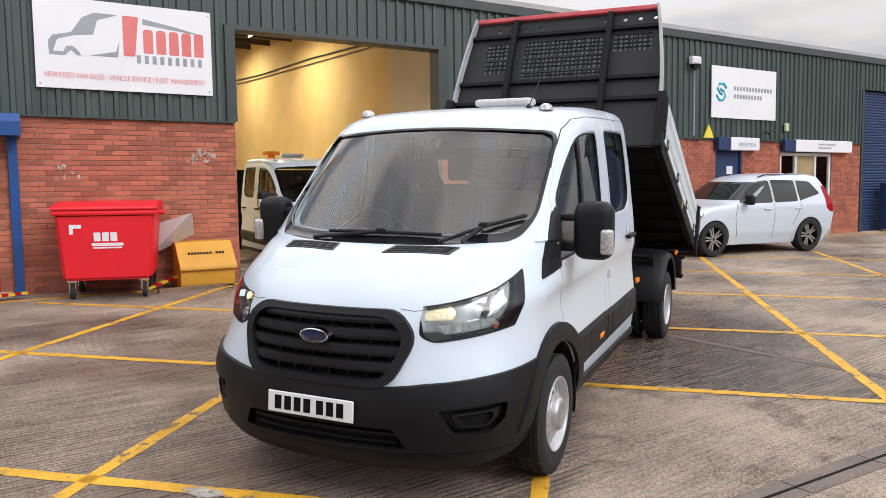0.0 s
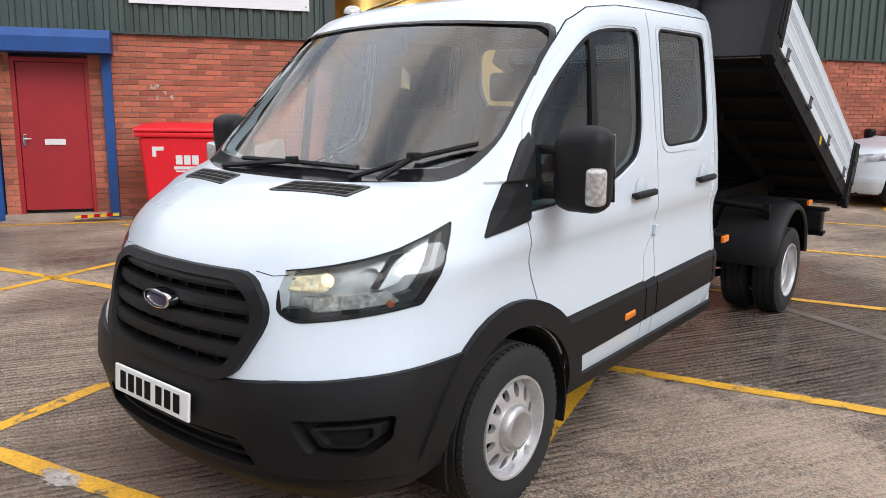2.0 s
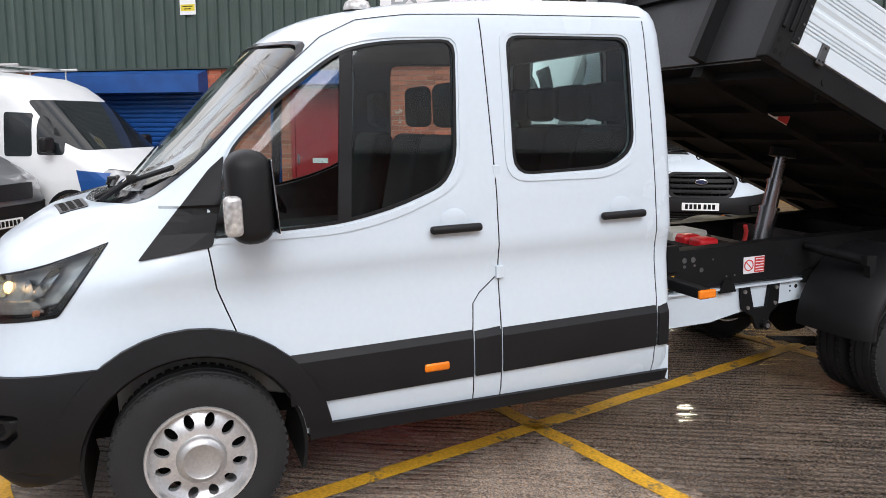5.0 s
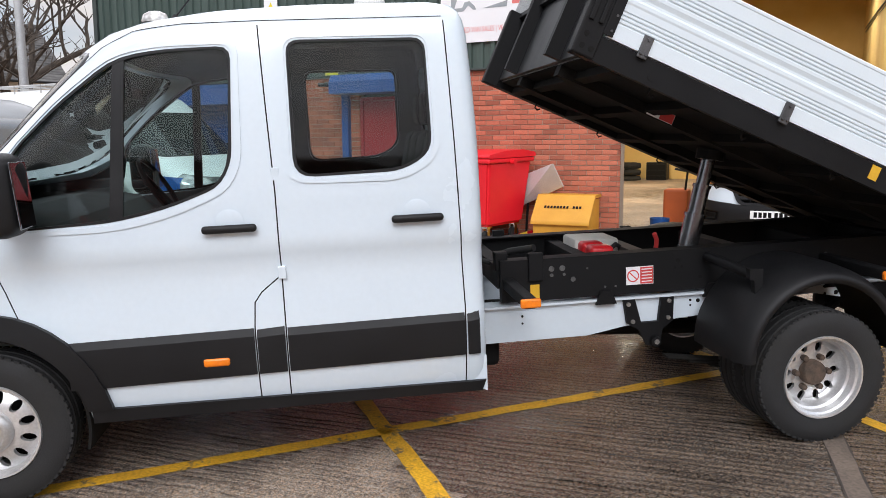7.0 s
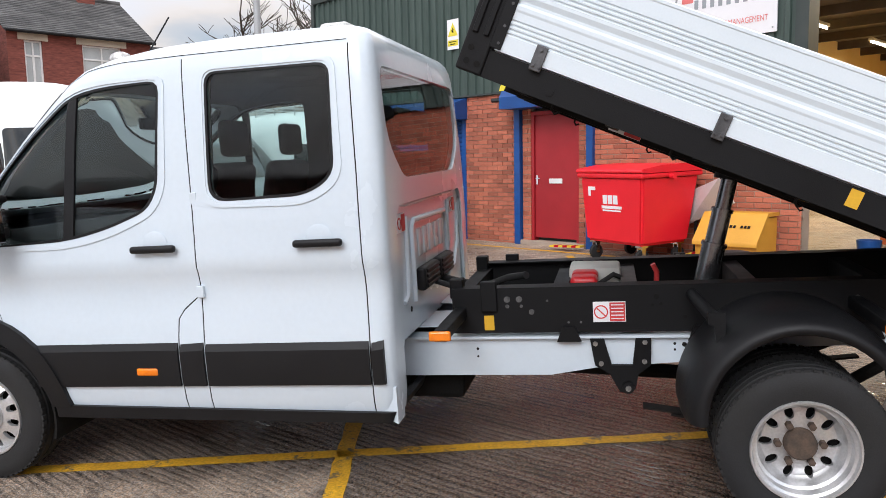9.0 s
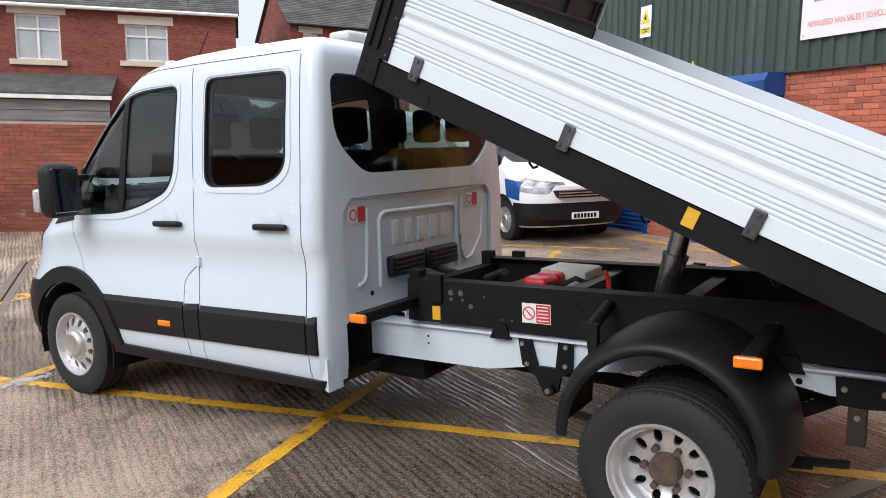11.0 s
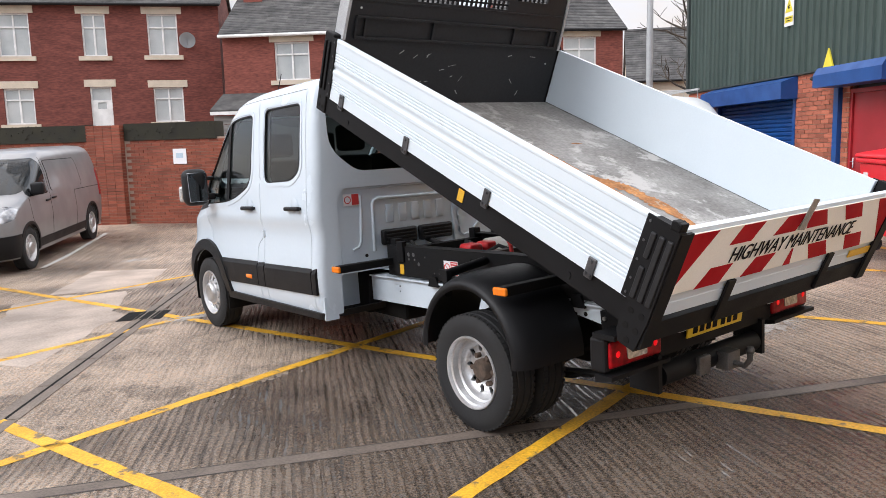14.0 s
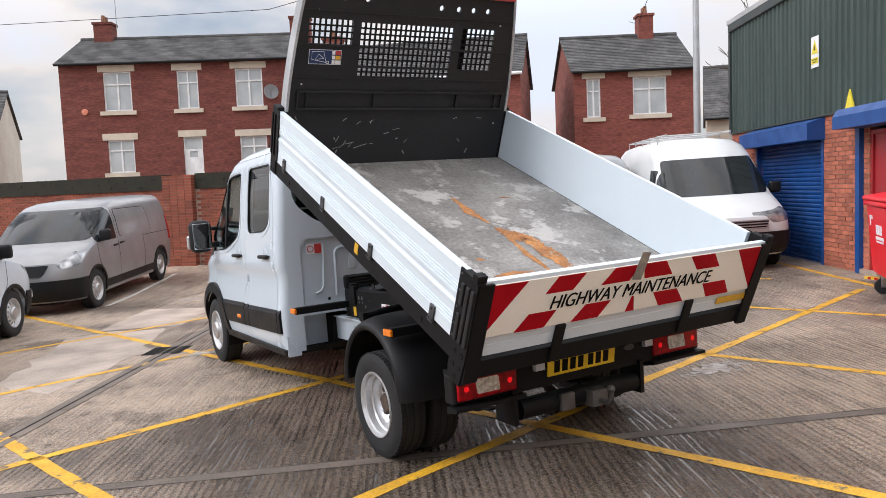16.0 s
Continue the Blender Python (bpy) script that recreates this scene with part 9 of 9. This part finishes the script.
for s in (-1, 1):
    bm = B()
    cyl(bm, (s * 0.66, 0.45, 1.16), (s * 0.73, 0.45, 1.16), 0.035, seg=14)
    part("trunnion", bm, REDBIN, bn)
    for y in (0.12, 0.76):
        bm = B()
        cyl(bm, (s * 0.46 - 0.025, y, 0.10), (s * 0.46 + 0.025, y, 0.10), 0.10, seg=20)
        cw = part("castor_wheel", bm, RUBBER, bn, "black rubber castor", smooth=40)
        bm = B()
        box(bm, s * 0.46 - 0.045, s * 0.46 - 0.03, y - 0.03, y + 0.03, 0.09, 0.26)
        box(bm, s * 0.46 + 0.03, s * 0.46 + 0.045, y - 0.03, y + 0.03, 0.09, 0.26)
        box(bm, s * 0.46 - 0.06, s * 0.46 + 0.06, y - 0.06, y + 0.06, 0.235, 0.262)
        part("castor_fork", bm, CHROME, cw, "steel castor fork")


def on_bin(name, u0, u1, z0, z1, mat, label="", tilt=0):
    bm = B()
    box(bm, u0, u1, -0.002, 0.002, z0 - 0.72, z1 - 0.72)
    part(name, bm, mat, bn, label, Matrix.Translation((0, 0.0 - 0.004 + 0.0, 0.72)) @ pose(0, 0, 0, 2.5, 0, 0))


for i in range(3):
    u = -0.15 + i * 0.105
    on_bin("lettering", u, u + 0.085, 0.80, 0.92, SIGNW, "white block lettering")
on_bin("lettering", -0.18, 0.22, 0.735, 0.775, SIGNW, "white band")
on_bin("lettering", -0.16, 0.20, 0.70, 0.72, SIGNW, "white bars")
on_bin("sticker", -0.45, -0.30, 0.98, 1.03, SIGNW, "torn white sticker")
on_bin("sticker", -0.45, -0.40, 0.90, 0.98, SIGNW, "torn white sticker")

# pale board leaning out behind the bin
bm = B()
c = [Vector(p) for p in ((-6.80, 4.16, 0.86), (-6.05, 4.55, 1.12), (-6.22, 4.76, 0.78), (-6.62, 4.22, 0.47))]
n = (c[1] - c[0]).cross(c[3] - c[0]).normalized() * 0.012
a, b = [bm.verts.new(p + n) for p in c], [bm.verts.new(p - n) for p in c]
bm.faces.new(a), bm.faces.new(b[::-1])
for i in range(4):
    bm.faces.new((a[i], b[i], b[(i + 1) % 4], a[(i + 1) % 4]))
bd = thing("board", SLOPE, "pale grey plastic board propped between the bin and the wall", "board")
part("sheet", bm, surf("pale_board", (0.58, 0.55, 0.54), (0.5, 0.47, 0.46), 3, 0.5), bd)
bm = B()
tube(bm, [(-6.62, 4.3, 0.0), (-6.55, 4.32, 0.6), (-6.5, 4.35, 0.8)], 0.02, 6)
part("prop", bm, BLACKP, bd)

# yellow grit bin
GRIT = surf("yellow_grit_plastic", (0.66, 0.33, 0.035), (0.56, 0.27, 0.03), 2, 0.5, spread=0.08, wear=((0.30, 0.17, 0.06), 0.33, 4))
gb = thing("grit_bin", FACE @ pose(0.66, -0.66, 0.22), "faded yellow grit bin with stencilled lettering beside the wall", "bin")
bm = B()
prism(bm, rounded([(0.03, 0.0), (0.0, 0.28), (0.30, 0.60), (0.60, 0.60), (0.58, 0.0)], 0.03, 3), "x", -0.40, 0.40)
part("body", bm, GRIT, gb, smooth=35)
bm = B()
prism(bm, rounded([(-0.05, 0.25), (-0.045, 0.31), (0.28, 0.665), (0.62, 0.665), (0.62, 0.62), (0.31, 0.62)], 0.02, 3), "x", -0.42, 0.42)
part("lid", bm, GRIT, gb, "hinged yellow lid", smooth=35)
bm = B()
for i in range(12):
    if i != 8:
        box(bm, -0.27 + i * 0.046, -0.27 + i * 0.046 + 0.03, -0.004, 0, -0.02, 0.02)
part("lettering", bm, INK, gb, "black stencilled bars", Matrix.Translation((0, 0.115, 0.497)) @ pose(0, 0, 0, -42.5))
bm = B()
for x in (-0.3, 0.3):
    box(bm, x - 0.06, x + 0.06, 0.02, 0.55, -0.10, 0.004)
part("foot", bm, LOWDARK, gb)

# striped boards and scraps along the foot of the wall
STR_Y = surf("warning_yellow", (0.72, 0.52, 0.03), None, 3, 0.5, spread=0.1)
for u, w, rz, tilt, L in ((-0.05, 0.45, 18, 16, 0.75), (-2.0, 0.36, 4, 2, 0.55)):
    sb = thing("striped_board", FACE @ pose(u, -w, 0.26, 0, -tilt, rz), "yellow and red striped warning board lying by the wall", "board")
    k = 7
    for i in range(k):
        bm = B()
        box(bm, -L / 2 + L * i / k, -L / 2 + L * (i + 1) / k, -0.06, 0.06, 0, 0.03)
        part("stripe", bm, STR_Y if i % 2 == 0 else REDV, sb, "yellow stripe" if i % 2 == 0 else "dark red stripe")
bm = B()
box(bm, -0.5, 0.5, -0.05, 0.05, 0, 0.06)
solid("timber_baulk", bm, surf("old_timber", (0.24, 0.15, 0.09), (0.16, 0.10, 0.06), 3, 0.8), FACE @ pose(0.4, -0.75, 0.19, 0, 0, 6), "short brown timber lying by the grit bin", "timber")

# pale stain patches and small marks on the ground
for k, (x, y, r, mt, nm) in enumerate(((-0.66, -1.10, 0.12, "white_spill", "spill"), (-2.24, 3.98, 0.42, "white_spill", "spill"), (1.05, -0.62, 0.24, "white_spill", "spill"), (-0.03, -6.1, 0.34, "white_spill", "spill"))):
    # a scatter of ragged flecks, thickest in the middle
    bm = B()
    rs = random.Random(40 + k)
    for v in range(int(90 + 260 * r)):
        d, a = r * 1.25 * rs.random() ** 0.7, rs.uniform(0, 6.283)
        cx, cy = x + d * math.cos(a), y + 0.5 * d * math.sin(a)
        q = rs.uniform(0.3, 1.0) * 0.075 * (1.35 - d / r) * (0.5 + r)
        n_ = rs.randint(6, 9)
        spin = rs.uniform(0, 6.283)
        bm.faces.new([bm.verts.new((cx + q * rs.uniform(0.5, 1.3) * math.cos(spin + 6.283 * i / n_), cy + 0.6 * q * rs.uniform(0.5, 1.3) * math.sin(spin + 6.283 * i / n_), 0.0048 + 0.000004 * v)) for i in range(n_)])
    solid("paint_spill", bm, surf("white_spill", (0.46, 0.43, 0.40), (0.28, 0.24, 0.21), 9, 0.7, spread=0.3, wear=((0.19, 0.15, 0.12), 0.47, 12)), SLOPE, "pale worn paint spill on the concrete", "stain", "structure")
# lighter repairs beyond the drain
PALE = surf("pale_concrete", (0.48, 0.385, 0.315), (0.29, 0.23, 0.185), 1.6, 0.42, spread=0.3, fine=45, bump=0.001, wear=((0.20, 0.155, 0.12), 0.36, 2.6))
for k, corners in enumerate((((0.82, -5.4), (-0.06, -4.53), (0.75, -3.04), (1.78, -3.61)), ((3.15, -0.6), (2.27, -3.18), (1.72, -3.45), (1.0, -3.0), (1.62, -1.2), (2.66, 0.2)))):
    bm = B()
    vs = []
    for i, c0 in enumerate(corners):
        c1 = corners[(i + 1) % len(corners)]
        for j in range(12):
            q = Vector(c0).lerp(Vector(c1), j / 12)
            w = 0.05 + 0.10 * k
            vs.append(bm.verts.new((q.x + w * noise.noise(Vector((q.x * 3, q.y * 3, 7))), q.y + w * noise.noise(Vector((q.x * 3, q.y * 3, 2))), 0.0025)))
    bm.faces.new(vs)
    solid("repair_slab", bm, PALE, SLOPE, "paler smooth concrete repair slab", "slab", "structure")
# gully grating
gg = thing("drain_grating", yard(1.33, -1.16, 57), "square black iron drain grating in the yard", "grating")
bm = B()
for i in range(8):
    box(bm, -0.2, 0.2, -0.2 + i * 0.052, -0.2 + i * 0.052 + 0.03, -0.02, 0.007)
part("bars", bm, LOWDARK, gg)
# dark plate added under the bars, standing in for the shaded pit
bm = B()
box(bm, -0.22, 0.22, -0.22, 0.24, -0.04, 0.0045)
part("frame_plate", bm, LOWDARK, gg)

# ---- things in the workshop ----
cb = thing("tool_cabinet", FACE @ pose(-0.35, 12.9, 0.09), "black drawer cabinet against the yellow back wall", "cabinet")
bm = B()
rbox(bm, -0.3, 0.3, -0.25, 0.25, 0, 1.0, 0.01)
part("body", bm, BLACKP, cb)
for i in range(5):
    bm = B()
    rbox(bm, -0.27, 0.27, -0.265, -0.25, 0.1 + i * 0.17, 0.25 + i * 0.17, 0.004)
    part("drawer", bm, STEELB, cb)
for k, (u, y, sx, sy, sz, mt, nm, lb) in enumerate(((0.5, 12.8, 0.35, 0.25, 0.35, surf("green_crate", (0.05, 0.11, 0.07), None, 3, 0.6), "crate", "dark green plastic crate"), (1.4, 12.6, 0.5, 0.4, 0.3, LOWDARK, "parts_box", "dark box of parts"), (2.2, 12.7, 0.4, 0.3, 0.5, BLACKP, "parts_box", "dark box of parts"), (-1.1, 12.5, 0.25, 0.25, 1.2, RUBBER, "tyre_stack", "stack of black tyres"))):
    bm = B()
    if nm == "tyre_stack":
        for j in range(5):
            lathe(bm, [(0.18, 0), (0.3, 0.02), (0.33, 0.1), (0.3, 0.18), (0.18, 0.2)], 20, Matrix.Translation((0, 0, j * 0.2)), closed=True)
    else:
        rbox(bm, -sx, sx, -sy, sy, 0, sz, 0.02)
    solid(nm, bm, mt, FACE @ pose(u, y, 0.09), lb + " on the workshop floor", "box" if nm != "tyre_stack" else "tyre")
hz = B()
for j in range(3):
    r = 0.35 + 0.06 * j
    tube(hz, [(r * math.cos(a * 0.4) * 1.5, r * math.sin(a * 0.4), 0.02 + 0.012 * j) for a in range(15)], 0.012, 6)
tube(hz, [(0.5, 0.1, 0.03), (0.9, 0.3, 0.02), (1.2, 0.2, 0.25), (1.45, 0.0, 0.05)], 0.012, 6)
solid("hose_coil", hz, RUBBER, FACE @ pose(1.95, 0.75, 0.09), "loose black hose coiled on the workshop floor", "hose")
mc = thing("floor_machine", FACE @ pose(1.75, 2.6, 0.09), "orange and black workshop machine with a blue bucket beside it", "machine")
bm = B()
rbox(bm, -0.2, 0.2, -0.2, 0.2, 0.12, 0.75, 0.04, 3)
part("body", bm, surf("orange_machine", (0.55, 0.12, 0.03), None, 3, 0.45), mc, "orange body")
bm = B()
rbox(bm, -0.24, 0.24, -0.24, 0.24, 0.02, 0.14, 0.02)
part("base", bm, BLACKP, mc)
bm = B()
tube(bm, [(0.15, -0.15, 0.7), (0.2, -0.3, 1.05), (0.0, -0.35, 1.1)], 0.02)
part("handle", bm, BLACKP, mc, "black bent handle")
bm = B()
lathe(bm, [(0.0, 0.0), (0.13, 0.0), (0.16, 0.32), (0.15, 0.32), (0.12, 0.02), (0, 0.02)], 18)
solid("bucket", bm, BLUE, FACE @ pose(1.62, 1.7, 0.09), "blue plastic bucket on the workshop floor", "bucket", smooth=40)
# ---- brick pieces ----
BASE = B()
box(BASE, -0.1075, 0.1075, 0, 0.05, 0, 0.065)
bmesh.ops.bevel(BASE, geom=[e for e in BASE.edges if all(v.co.y < 0.01 for v in e.verts)], offset=0.004, segments=1, affect="EDGES")
brick_mesh = bpy.data.meshes.new("brick")
BASE.to_mesh(brick_mesh)
BASE.free()
brick_mesh.materials.append(BRICK)
near = [b for b in bricks if -1.74 <= b[0] and b[1] <= 1.33 and b[1] - b[0] > 0.2 and 0.9 < b[2] < 2.7][:298]
near_set = set(near)
bed = [o for o in scene.objects if o.name.startswith("wall_brick_bed")]
home = next(o for o in bed if o.bound_box[0][0] > -1.8 and o.bound_box[0][0] < -1.7)
for a, b, z in near:
    o = new("brick", brick_mesh)
    o.parent = home
    o.location = ((a + b) / 2, 0, z)
    o.rotation_euler = (random.uniform(-0.006, 0.006), 0, random.uniform(-0.008, 0.008))
bm = B()
for a, b, z in bricks:
    if (a, b, z) not in near_set:
        d = random.uniform(-0.002, 0.002)
        box(bm, a, b, d, 0.05, z, z + 0.065)
solid("wall_bricks", bm, BRICK, FACE, "weathered red facing bricks of the works wall", "brick", "stuff")
